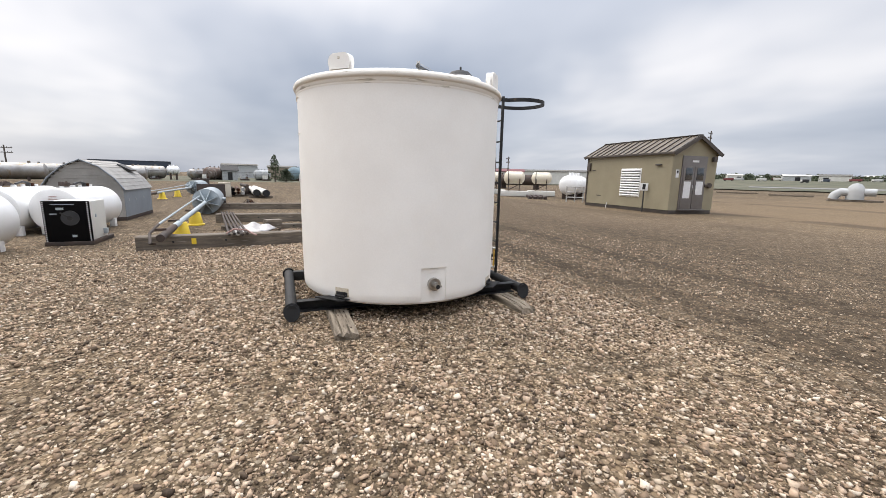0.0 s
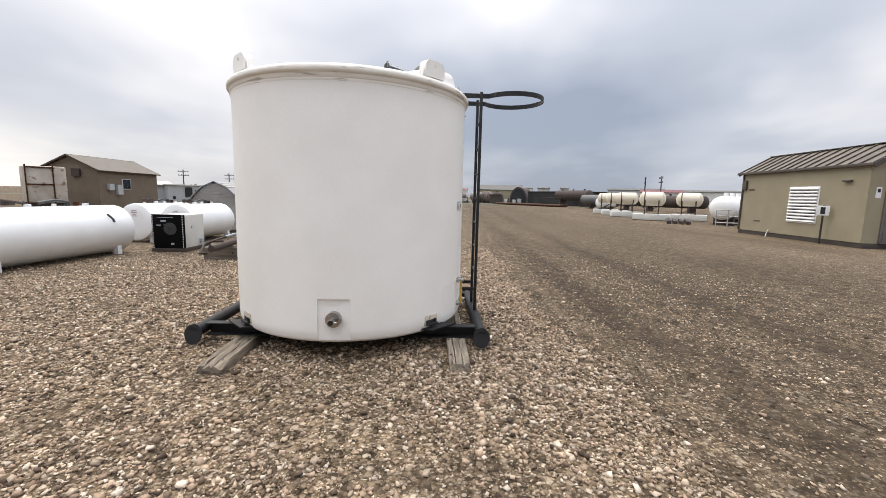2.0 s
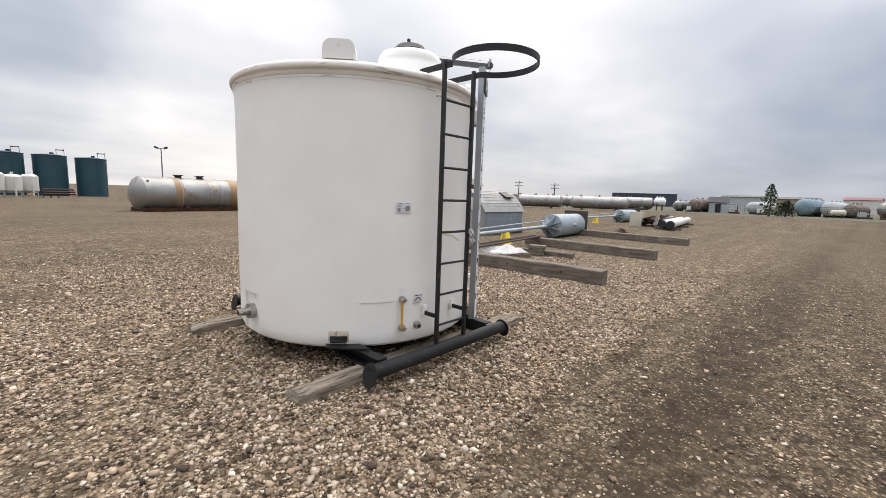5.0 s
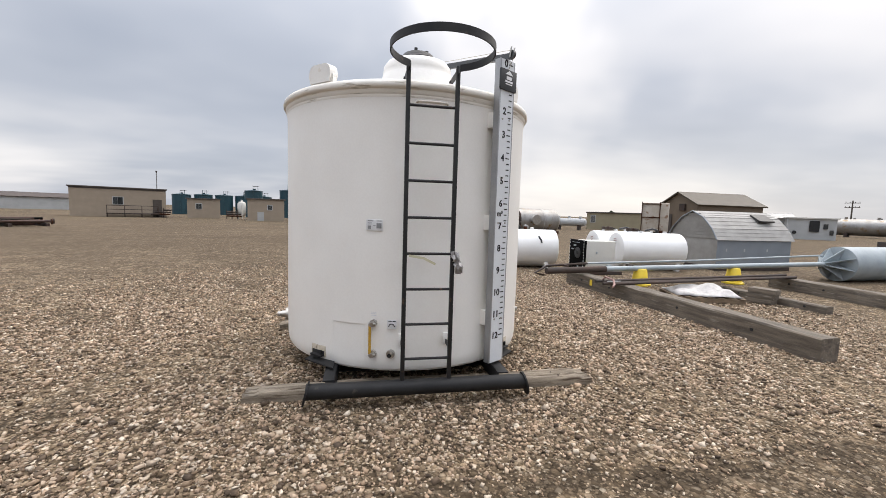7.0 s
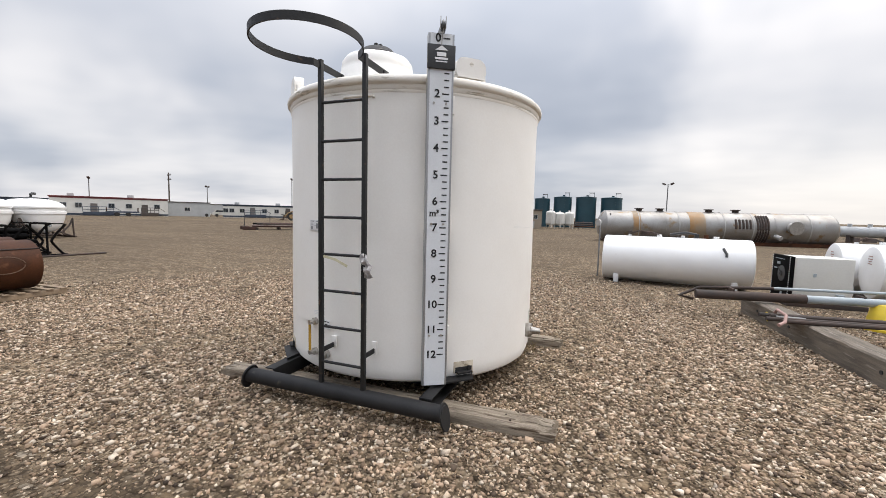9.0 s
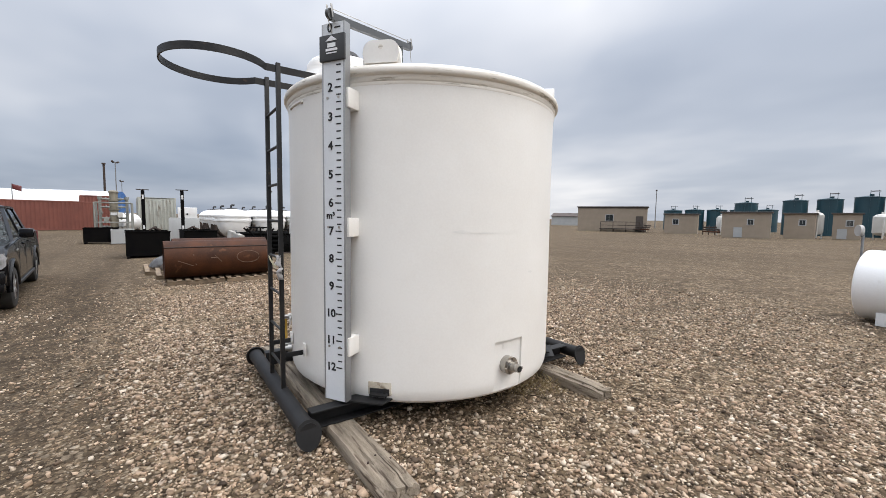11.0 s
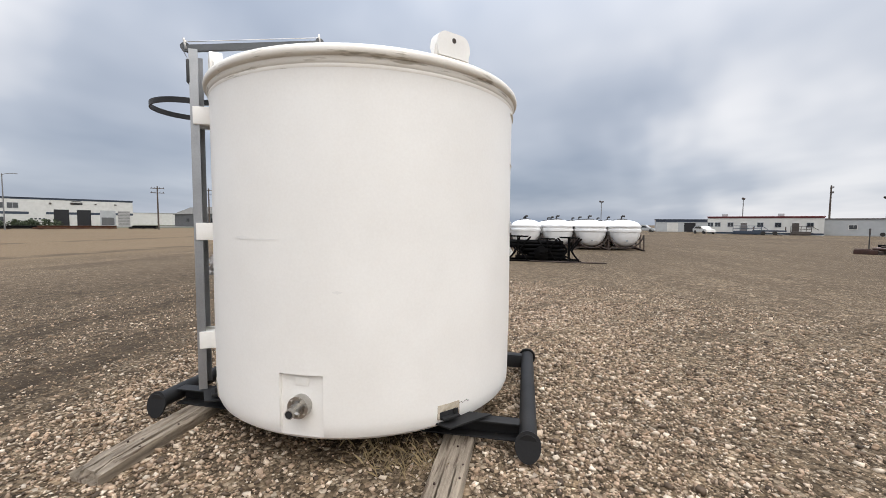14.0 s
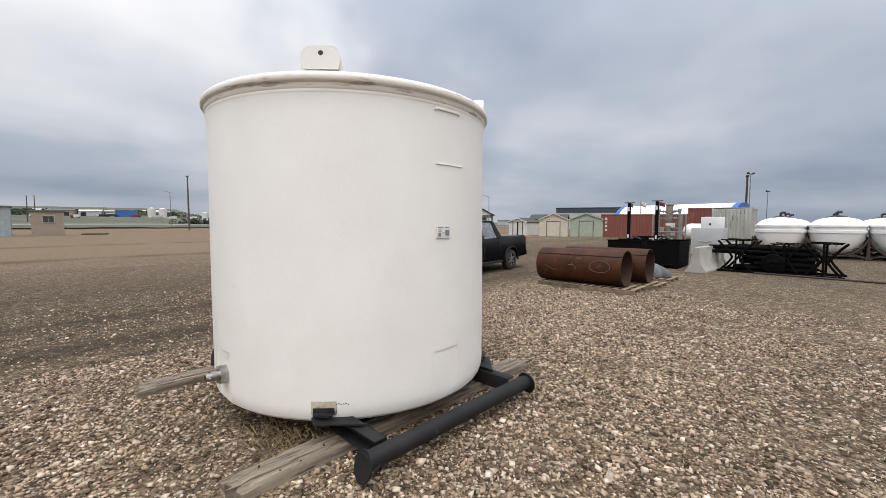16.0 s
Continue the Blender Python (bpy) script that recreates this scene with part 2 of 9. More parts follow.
BROWN_WALL = mat("brown_siding", (0.165, 0.125, 0.085), (0.135, 0.102, 0.07), 1.5, 40, 0.65, bump=0.06)
BROWN_ROOF = mat("brown_roof_sheet", (0.078, 0.062, 0.042), (0.058, 0.045, 0.03), 2, 30, 0.6, bump=0.06)
BOOM = mat("dark_boom_paint", (0.10, 0.105, 0.11), (0.075, 0.078, 0.08), 4, 60, 0.45, metal=0.3, bump=0.05)
ROOF_DARK = mat("dark_brown_roof_rib", (0.05, 0.04, 0.03), (0.035, 0.028, 0.022), 2, 30, 0.5, bump=0.06)
ROOF_TAN = mat("tan_roof_sheet", (0.150, 0.120, 0.085), (0.085, 0.066, 0.047), 2, 30, 0.5, bump=0.06)
GLASS = glass_mat("dark_window_glass")
TRUCK_GLASS = sheet_glass("tinted_truck_glass", (0.42, 0.46, 0.45), 1.52)
RUST = mat("rusted_steel", (0.074, 0.026, 0.010), (0.030, 0.012, 0.006), 2.5, 35, 0.62, metal=0.1, bump=0.3, wear=(0.105, 0.044, 0.020), wear_at=0.64)
RUST_IN = mat("dark_rust", (0.06, 0.028, 0.02), (0.03, 0.017, 0.013), 3, 35, 0.9, bump=0.3)
SEAM_DARK = mat("dark_weld_seam", (0.012, 0.007, 0.005), (0.03, 0.015, 0.01), 6, 60, 0.8, bump=0.1)
DUSTY_CLOTH = mat("dusty_cloth", (0.115, 0.085, 0.065), (0.07, 0.05, 0.04), 6, 60, 0.9, bump=0.4)
GREY_CLOTH = mat("grey_tarpaulin", (0.13, 0.135, 0.14), (0.07, 0.07, 0.075), 6, 60, 0.7, bump=0.4)
CHALK = mat("chalk_mark", (0.15, 0.095, 0.062), (0.10, 0.055, 0.033), 20, 80, 0.9, bump=0)
CONCRETE = mat("cast_concrete", (0.40, 0.385, 0.35), (0.32, 0.305, 0.275), 2.5, 40, 0.85, bump=0.25, wear=(0.24, 0.225, 0.2), wear_at=0.64)
TEAL = mat("dark_teal_paint", (0.015, 0.060, 0.078), (0.011, 0.043, 0.060), 0.6, 20, 0.5, bump=0.03)
CONT_RED = mat("container_red", (0.20, 0.065, 0.045), (0.155, 0.05, 0.036), 1.2, 30, 0.6, bump=0.05)
CONT_GREY = mat("container_grey", (0.40, 0.41, 0.37), (0.30, 0.30, 0.26), 1.5, 30, 0.6, bump=0.05, wear=(0.17, 0.14, 0.11), wear_at=0.60, stretch=(3, 3, 0.5))
VESSEL = mat("silver_vessel_cladding", (0.36, 0.35, 0.335), (0.22, 0.205, 0.185), 0.9, 25, 0.42, metal=0.62, bump=0.05, wear=(0.24, 0.17, 0.10), wear_at=0.60)
TRUCK = mat("dark_grey_truck_paint", (0.004, 0.0042, 0.005), (0.006, 0.006, 0.007), 2, 200, 0.16, metal=0.0, bump=0.0)
RUBBER = mat("tyre_rubber", (0.02, 0.02, 0.02), (0.04, 0.037, 0.033), 6, 60, 0.85, bump=0.2)
RIM_ALLOY = mat("alloy_rim", (0.42, 0.42, 0.43), (0.33, 0.33, 0.34), 6, 60, 0.3, metal=0.8, bump=0.0)
LAMP_LENS = mat("clear_lamp_lens", (0.50, 0.50, 0.505), (0.36, 0.36, 0.37), 9, 60, 0.1, metal=0.4, bump=0.0)
OFFWHITE = mat("off_white_siding", (0.62, 0.61, 0.57), (0.54, 0.53, 0.49), 1.0, 30, 0.6, bump=0.04)
PALE_GREY = mat("pale_grey_siding", (0.42, 0.43, 0.43), (0.36, 0.37, 0.37), 1.0, 30, 0.6, bump=0.04)
NAVY = mat("dark_blue_band", (0.03, 0.045, 0.07), (0.04, 0.05, 0.07), 1.0, 30, 0.5, bump=0.0)
RED_BAND = mat("dark_red_band", (0.16, 0.035, 0.035), (0.13, 0.03, 0.03), 1.0, 30, 0.5, bump=0.0)
BLUE_FABRIC = mat("blue_fabric", (0.03, 0.14, 0.40), (0.025, 0.11, 0.33), 1, 20, 0.6, bump=0.05)
WHITE_FABRIC = mat("white_fabric", (0.80, 0.80, 0.80), (0.72, 0.73, 0.74), 0.5, 20, 0.6, bump=0.05)
DARK_GREEN = mat("dark_green_roof", (0.035, 0.042, 0.042), (0.028, 0.034, 0.034), 2, 30, 0.7, bump=0.05)
BROWN_SHINGLE = mat("brown_shingle", (0.085, 0.066, 0.052), (0.06, 0.047, 0.038), 4, 30, 0.9, bump=0.3)
PALE_GREEN = mat("pale_green_siding", (0.36, 0.40, 0.32), (0.31, 0.34, 0.27), 3, 40, 0.7, bump=0.05)
SHINGLE = mat("grey_shingle", (0.14, 0.135, 0.12), (0.10, 0.095, 0.085), 4, 30, 0.9, bump=0.3)
CREAM = mat("cream_shed_siding", (0.56, 0.51, 0.42), (0.49, 0.45, 0.37), 2, 30, 0.6, bump=0.05)
DARK_STEEL = mat("dark_rusty_steel", (0.045, 0.04, 0.037), (0.075, 0.05, 0.04), 3, 40, 0.75, bump=0.15)
POLE_WOOD = mat("pole_wood", (0.10, 0.08, 0.065), (0.07, 0.056, 0.046), 2, 30, 0.9, bump=0.2)
POLE_METAL = mat("grey_pole_metal", (0.22, 0.22, 0.22), (0.17, 0.17, 0.17), 2, 30, 0.5, metal=0.3, bump=0.0)
BLUE_TANK = mat("pale_blue_tank_paint", (0.19, 0.28, 0.32), (0.14, 0.20, 0.23), 1, 30, 0.5, bump=0.02)
MACHINE_YELLOW = mat("machine_yellow_paint", (0.38, 0.24, 0.085), (0.22, 0.135, 0.06), 2, 30, 0.6, bump=0.05)
LEAF = mat("tree_leaves", (0.040, 0.055, 0.026), (0.058, 0.076, 0.038), 2, 12, 0.8, bump=0.0, rand=0.2)
FAR_ROAD = mat("pale_paving", (0.20, 0.195, 0.185), (0.16, 0.155, 0.145), 0.2, 3, 0.9, bump=0.0)
GRASS = mat("dry_green_grass", (0.046, 0.052, 0.027), (0.105, 0.097, 0.060), 0.03, 2.0, 0.95, bump=0.1, stretch=(2.6, 0.5, 1))
DIRTY_WHITE = mat("rust_stained_white_paint", (0.50, 0.46, 0.40), (0.36, 0.31, 0.25), 1.4, 20, 0.6, bump=0.1, wear=(0.22, 0.13, 0.08), wear_at=0.58)
SHEETING = mat("crumpled_white_plastic", (0.50, 0.475, 0.465), (0.30, 0.285, 0.275), 8, 50, 0.4, bump=0.2)
BLACK_STEEL = mat("black_bin_paint", (0.0035, 0.0035, 0.004), (0.006, 0.0055, 0.005), 3, 40, 0.8, bump=0.08)


def ground_mat():
    m = bpy.data.materials.new("gravel_yard")
    m.use_nodes = True
    n, l = m.node_tree.nodes, m.node_tree.links
    b = n["Principled BSDF"]
    b.inputs["Roughness"].default_value, b.inputs["Specular IOR Level"].default_value = 0.95, 0.12
    tc = n.new("ShaderNodeTexCoord")
    vec = tc.outputs["Object"]

    def noise_tex(scale, detail=4.0, rough=0.55, stretch=None, loc=None):
        v = vec
        if stretch or loc:
            mp = n.new("ShaderNodeMapping")
            mp.inputs["Scale"].default_value = stretch or (1, 1, 1)
            mp.inputs["Location"].default_value = loc or (0, 0, 0)
            l.new(vec, mp.inputs[0])
            v = mp.outputs[0]
        t = n.new("ShaderNodeTexNoise")
        t.inputs["Scale"].default_value, t.inputs["Detail"].default_value, t.inputs["Roughness"].default_value = scale, detail, rough
        l.new(v, t.inputs["Vector"])
        return t.outputs[0]

    def ramp(fac, stops):
        r = n.new("ShaderNodeValToRGB")
        e = r.color_ramp.elements
        while len(e) < len(stops):
            e.new(0.5)
        for k, (p, c) in zip(e, stops):
            k.position, k.color = p, (*c, 1)
        l.new(fac, r.inputs[0])
        return r.outputs[0]

    def mixc(fac, a, c, blend="MIX"):
        x = n.new("ShaderNodeMix")
        x.data_type, x.blend_type = "RGBA", blend
        for s, v in ((0, fac), (6, a), (7, c)):
            if isinstance(v, (float, int)):
                x.inputs[s].default_value = v
            elif isinstance(v, tuple):
                x.inputs[s].default_value = (*v, 1)
            else:
                l.new(v, x.inputs[s])
        return x.outputs[2]

    def op(kind, a, c=None, clamp=False):
        x = n.new("ShaderNodeMath")
        x.operation, x.use_clamp = kind, clamp
        for s, v in enumerate((a, c)):
            if v is None:
                continue
            if isinstance(v, (float, int)):
                x.inputs[s].default_value = v
            else:
                l.new(v, x.inputs[s])
        return x.outputs[0]

    def pebbles(scale):
        v = n.new("ShaderNodeTexVoronoi")
        v.inputs["Scale"].default_value, v.inputs["Randomness"].default_value = scale, 1.0
        l.new(vec, v.inputs["Vector"])
        sp = n.new("ShaderNodeSeparateColor")
        l.new(v.outputs["Color"], sp.inputs[0])
        return v.outputs["Distance"], sp.outputs[0], sp.outputs[1]

    d1, r1, q1 = pebbles(26.0)
    d2, r2, q2 = pebbles(60.0)
    stops = [(0.0, (0.058, 0.042, 0.027)), (0.25, (0.132, 0.097, 0.063)), (0.5, (0.203, 0.149, 0.097)), (0.72, (0.284, 0.213, 0.144)), (0.9, (0.380, 0.300, 0.216)), (1.0, (0.53, 0.450, 0.350))]
    c1, c2 = ramp(r1, stops), ramp(r2, stops)
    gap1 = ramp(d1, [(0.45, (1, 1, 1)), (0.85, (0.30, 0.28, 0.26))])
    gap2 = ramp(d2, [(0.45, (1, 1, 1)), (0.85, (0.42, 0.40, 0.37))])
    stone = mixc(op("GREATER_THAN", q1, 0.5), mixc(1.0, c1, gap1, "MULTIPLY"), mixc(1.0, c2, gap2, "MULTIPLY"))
    # bare, driven dirt: a lane along the east side and scattered patches
    sep = n.new("ShaderNodeSeparateXYZ")
    l.new(vec, sep.inputs[0])

    def step(v, a, c):
        x = n.new("ShaderNodeMapRange")
        x.interpolation_type = "SMOOTHSTEP"
        x.inputs[1].default_value, x.inputs[2].default_value = a, c
        l.new(v, x.inputs[0])
        return x.outputs[0]

    # lane coordinate: nearly straight to the north, with a slight sway
    sway = op("ADD", op("MULTIPLY", op("SINE", op("MULTIPLY", sep.outputs[1], 0.9)), 0.12), op("MULTIPLY", op("SINE", op("ADD", op("MULTIPLY", sep.outputs[1], 2.3), 1.0)), 0.06))
    bend = op("MULTIPLY", op("MAXIMUM", op("SUBTRACT", sep.outputs[1], 6.0), 0.0), -0.06)
    u = op("ADD", op("ADD", sep.outputs[0], bend), op("ADD", sway, op("MULTIPLY", op("SUBTRACT", noise_tex(1.1, 5.0, 0.6), 0.5), 0.5)))

    def rut(at, half):
        return op("SUBTRACT", 1.0, step(op("ABSOLUTE", op("SUBTRACT", u, at)), half * 0.4, half * 1.35))

    rutted = op("MAXIMUM", op("MAXIMUM", rut(3.62, 0.40), op("MULTIPLY", rut(2.72, 0.16), 0.7)), op("MAXIMUM", rut(5.42, 0.46), op("MULTIPLY", rut(8.3, 0.8), 0.7)))
    lane = step(u, 2.45, 3.2)
    lane = op("MULTIPLY", lane, op("SUBTRACT", 1.0, op("MULTIPLY", step(u, 9.0, 15.0), 0.4)))
    inside = op("MAXIMUM", rutted, op("MULTIPLY", lane, 0.88))
    dirt = mixc(noise_tex(9.0, 8.0, 0.65), (0.0235, 0.0170, 0.0108), (0.066, 0.0485, 0.0325))
    # single stones pressed into the dirt, fewer in the wheel ruts
    sparse = op("MULTIPLY", op("LESS_THAN", d1, 0.40), op("GREATER_THAN", q1, op("ADD", 0.66, op("MULTIPLY", rutted, 0.26))))
    grit = op("MULTIPLY", op("LESS_THAN", d2, 0.45), op("GREATER_THAN", q2, op("ADD", 0.68, op("MULTIPLY", rutted, 0.18))))
    dirt = mixc(op("MULTIPLY", grit, 0.8), dirt, c2)
    dirt = mixc(op("MULTIPLY", sparse, 0.92), dirt, c1)
    ruts = noise_tex(1.0, 4.0, 0.6, (1.1, 0.07, 1), (2, 0, 0))
    ruts2 = noise_tex(1.0, 4.0, 0.6, (0.10, 0.45, 1), (7, 4, 0))
    fine = noise_tex(1.0, 6.0, 0.68, (3.2, 0.5, 1), (1, 9, 0))
    streak = step(op("ADD", op("MULTIPLY", ruts, 0.45), op("ADD", op("MULTIPLY", ruts2, 0.2), op("MULTIPLY", fine, 0.35))), 0.40, 0.58)
    patch = step(noise_tex(0.42, 5.0, 0.6, None, (5, 3, 0)), 0.46, 0.70)
    far = step(op("SQRT", op("ADD", op("MULTIPLY", sep.outputs[0], sep.outputs[0]), op("MULTIPLY", sep.outputs[1], sep.outputs[1]))), 4.5, 20.0)
    # the ground west and south-west of the tank is driven over too
    west = op("MULTIPLY", step(op("MULTIPLY", sep.outputs[0], -1.0), 1.6, 4.2), op("ADD", 0.22, op("MULTIPLY", step(noise_tex(0.7, 5.0, 0.62, (1, 0.5, 1), (4, 1, 0)), 0.40, 0.62), 0.42)))
    fac = op("MAXIMUM", op("MULTIPLY", inside, op("ADD", 0.82, op("MULTIPLY", streak, 0.20))), op("MULTIPLY", patch, 0.62))
    fac = op("MAXIMUM", fac, west)
    fac = op("MAXIMUM", fac, op("MULTIPLY", far, op("ADD", 0.32, op("MULTIPLY", streak, 0.62))), True)
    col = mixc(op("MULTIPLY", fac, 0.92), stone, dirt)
    col = mixc(1.0, col, ramp(noise_tex(0.09, 4.0), [(0.3, (0.72, 0.72, 0.72)), (0.7, (1.05, 1.05, 1.05))]), "MULTIPLY")
    # clumps of washed and dusty stones, a hand or two across
    clod = noise_tex(5.5, 6.0, 0.72, (1, 0.75, 1), (3, 8, 0))
    col = mixc(1.0, col, ramp(clod, [(0.36, (0.56, 0.55, 0.53)), (0.5, (0.98, 0.98, 0.97)), (0.66, (1.55, 1.5, 1.42))]), "MULTIPLY")
    # pale dust and short dry grass on the distant open ground
    col = mixc(op("MULTIPLY", far, op("ADD", 0.22, op("MULTIPLY", step(noise_tex(0.06, 5.0, 0.6), 0.45, 0.7), 0.36))), col, (0.148, 0.112, 0.074))
    # smooth tan hardpan on the open yard to the east, crossed by darker wheel tracks
    open_east = op("MULTIPLY", step(sep.outputs[0], 12.0, 24.0), step(op("MULTIPLY", sep.outputs[1], -1.0), -40.0, 0.0))
    col = mixc(op("MULTIPLY", open_east, op("ADD", 0.45, op("MULTIPLY", noise_tex(0.16, 5.0, 0.6, (0.4, 1, 1), (6, 2, 0)), 0.45))), col, (0.185, 0.134, 0.083))
    tracks = op("MAXIMUM", rut(20.5, 0.9), op("MAXIMUM", op("MULTIPLY", rut(14.2, 0.8), 0.7), op("MULTIPLY", rut(34.0, 1.2), 0.8)))
    col = mixc(op("MULTIPLY", tracks, op("MULTIPLY", step(noise_tex(0.35, 5.0, 0.6, None, (8, 1, 0)), 0.36, 0.58), 0.62)), col, (0.052, 0.040, 0.028))
    # loose dirt washed over the stones in long bands before the tank
    wash = step(noise_tex(0.9, 6.0, 0.66, (0.45, 1.5, 1), (2, 6, 0)), 0.52, 0.66)
    col = mixc(op("MULTIPLY", wash, op("MULTIPLY", op("SUBTRACT", 1.0, far), 0.55)), col, dirt)
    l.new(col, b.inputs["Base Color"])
    h = op("SUBTRACT", 1.0, op("MULTIPLY", d1, 1.0))
    h = op("ADD", op("MULTIPLY", h, op("SUBTRACT", 1.0, op("MULTIPLY", fac, 0.75))), op("ADD", op("MULTIPLY", noise_tex(45.0, 3.0), 0.25), op("MULTIPLY", noise_tex(2.6, 6.0, 0.6, (1, 0.6, 1)), 2.6)))
    bp = n.new("ShaderNodeBump")
    bp.inputs["Strength"].default_value, bp.inputs["Distance"].default_value = 0.85, 0.024
    l.new(h, bp.inputs["Height"])
    l.new(bp.outputs[0], b.inputs["Normal"])
    return m


def stone_mat():
    m = bpy.data.materials.new("river_gravel_stone")
    m.use_nodes = True
    n, l = m.node_tree.nodes, m.node_tree.links
    b = n["Principled BSDF"]
    b.inputs["Roughness"].default_value, b.inputs["Specular IOR Level"].default_value = 0.8, 0.2
    g = n.new("ShaderNodeNewGeometry")
    r = n.new("ShaderNodeValToRGB")
    stops = [(0.0, (0.066, 0.049, 0.036)), (0.2, (0.163, 0.117, 0.080)), (0.36, (0.270, 0.194, 0.130)), (0.58, (0.405, 0.298, 0.210)), (0.82, (0.505, 0.402, 0.300)), (0.97, (0.61, 0.53, 0.43))]
    e = r.color_ramp.elements
    while len(e) < len(stops):
        e.new(0.5)
    for k, (p, c) in zip(e, stops):
        k.position, k.color = p, (*c, 1)
    l.new(g.outputs["Random Per Island"], r.inputs[0])
    tc = n.new("ShaderNodeTexCoord")
    t = n.new("ShaderNodeTexNoise")
    t.inputs["Scale"].default_value, t.inputs["Detail"].default_value = 60.0, 3.0
    l.new(tc.outputs["Object"], t.inputs["Vector"])
    x = n.new("ShaderNodeMix")
    x.data_type, x.blend_type = "RGBA", "MULTIPLY"
    x.inputs[0].default_value = 0.6
    r2 = n.new("ShaderNodeValToRGB")
    r2.color_ramp.elements[0].color, r2.color_ramp.elements[1].color = (0.61, 0.605, 0.61, 1), (1.18, 1.18, 1.22, 1)
    l.new(t.outputs[0], r2.inputs[0])
    l.new(r.outputs[0], x.inputs[6])
    l.new(r2.outputs[0], x.inputs[7])
    # washed and dusty clumps, a hand's width across
    t2 = n.new("ShaderNodeTexNoise")
    t2.inputs["Scale"].default_value, t2.inputs["Detail"].default_value, t2.inputs["Roughness"].default_value = 7.0, 5.0, 0.7
    l.new(tc.outputs["Object"], t2.inputs["Vector"])
    r3 = n.new("ShaderNodeValToRGB")
    r3.color_ramp.elements[0].position, r3.color_ramp.elements[0].color = 0.34, (0.60, 0.58, 0.56, 1)
    r3.color_ramp.elements[1].position, r3.color_ramp.elements[1].color = 0.66, (1.42, 1.40, 1.36, 1)
    l.new(t2.outputs[0], r3.inputs[0])
    y = n.new("ShaderNodeMix")
    y.data_type, y.blend_type = "RGBA", "MULTIPLY"
    y.inputs[0].default_value = 1.0
    l.new(x.outputs[2], y.inputs[6])
    l.new(r3.outputs[0], y.inputs[7])
    l.new(y.outputs[2], b.inputs["Base Color"])
    return m


SEPARATOR_TAN = mat("tan_process_paint", (0.25, 0.225, 0.17), (0.19, 0.165, 0.12), 2, 30, 0.6, bump=0.04)
SEPARATOR_GREY = mat("grey_process_paint", (0.27, 0.275, 0.25), (0.19, 0.19, 0.17), 2, 30, 0.6, bump=0.04)
TRUCK.node_tree.nodes["Principled BSDF"].inputs["Specular IOR Level"].default_value = 0.22
VESSEL_STAIN = mat("rust_stained_cladding", (0.30, 0.165, 0.06), (0.27, 0.22, 0.16), 1.6, 25, 0.55, metal=0.2, bump=0.05)
WORKSHOP_GREY = mat("dark_grey_siding", (0.12, 0.12, 0.12), (0.095, 0.095, 0.095), 1, 30, 0.6, bump=0.04)
SHED_SHEET = mat("dull_shed_sheet", (0.315, 0.305, 0.285), (0.235, 0.225, 0.21), 3, 40, 0.6, bump=0.08)
for m, k in ((PAINT_BLACK, 0.3), (RUST, 0.2), (LADDER, 0.3), (BLACK_STEEL, 0.05), (DARK_STEEL, 0.25), (INK, 0.2)):
    m.node_tree.nodes["Principled BSDF"].inputs["Specular IOR Level"].default_value = k
CREAM_TANK = mat("cream_poly_tank", (0.66, 0.60, 0.48), (0.60, 0.54, 0.43), 2, 30, 0.5, bump=0.03)
RUST_GREY = mat("rust_streaked_grey_steel", (0.20, 0.17, 0.15), (0.11, 0.06, 0.04), 1.2, 25, 0.7, bump=0.08, wear=(0.30, 0.28, 0.26), wear_at=0.6)
BROWN_TANK = mat("dull_brown_steel", (0.075, 0.052, 0.042), (0.045, 0.035, 0.03), 1.5, 30, 0.75, bump=0.08)
GROUND, STONE = ground_mat(), stone_mat()


# ---- building kit ----
def add_box(bm, at, size, rot=None, bevel=0.0):
    m = Matrix.Translation(at) @ (rot.to_4x4() if rot else Matrix.Identity(4)) @ Matrix.Diagonal((*size, 1))
    made = bmesh.ops.create_cube(bm, size=1.0, matrix=m)
    if bevel:
        edges = list({e for v in made["verts"] for e in v.link_edges})
        bmesh.ops.bevel(bm, geom=edges, offset=bevel, segments=2, affect="EDGES", profile=0.6)
    return bm


def add_cyl(bm, a, b, r, r2=None, seg=16, caps=True):
    a, b = Vector(a), Vector(b)
    d = b - a
    m = Matrix.Translation((a + b) / 2) @ d.to_track_quat("Z", "Y").to_matrix().to_4x4()
    bmesh.ops.create_cone(bm, cap_ends=caps, segments=seg, radius1=r, radius2=r if r2 is None else r2, depth=d.length, matrix=m)
    return bm


def add_lathe(bm, profile, seg=48, m=None, headings=None):
    """A profile of (radius, height) turned round z, then laid by m."""
    m = m or Matrix.Identity(4)
    turn = headings or [2 * math.pi * k / seg for k in range(seg)]
    seg = len(turn)
    rings = []
    for r, z in profile:
        if r < 1e-5:
            rings.append([bm.verts.new(m @ Vector((0, 0, z)))])
        else:
            rings.append([bm.verts.new(m @ Vector((r * math.cos(q), r * math.sin(q), z))) for q in turn])
    for p, q in zip(rings, rings[1:]):
        for k in range(seg):
            j = (k + 1) % seg
            f = [p[0] if len(p) == 1 else p[k], *(() if len(p) == 1 else (p[j],)), q[0] if len(q) == 1 else q[j], *(() if len(q) == 1 else (q[k],))]
            if len(f) > 2:
                bm.faces.new(f)
    return bm


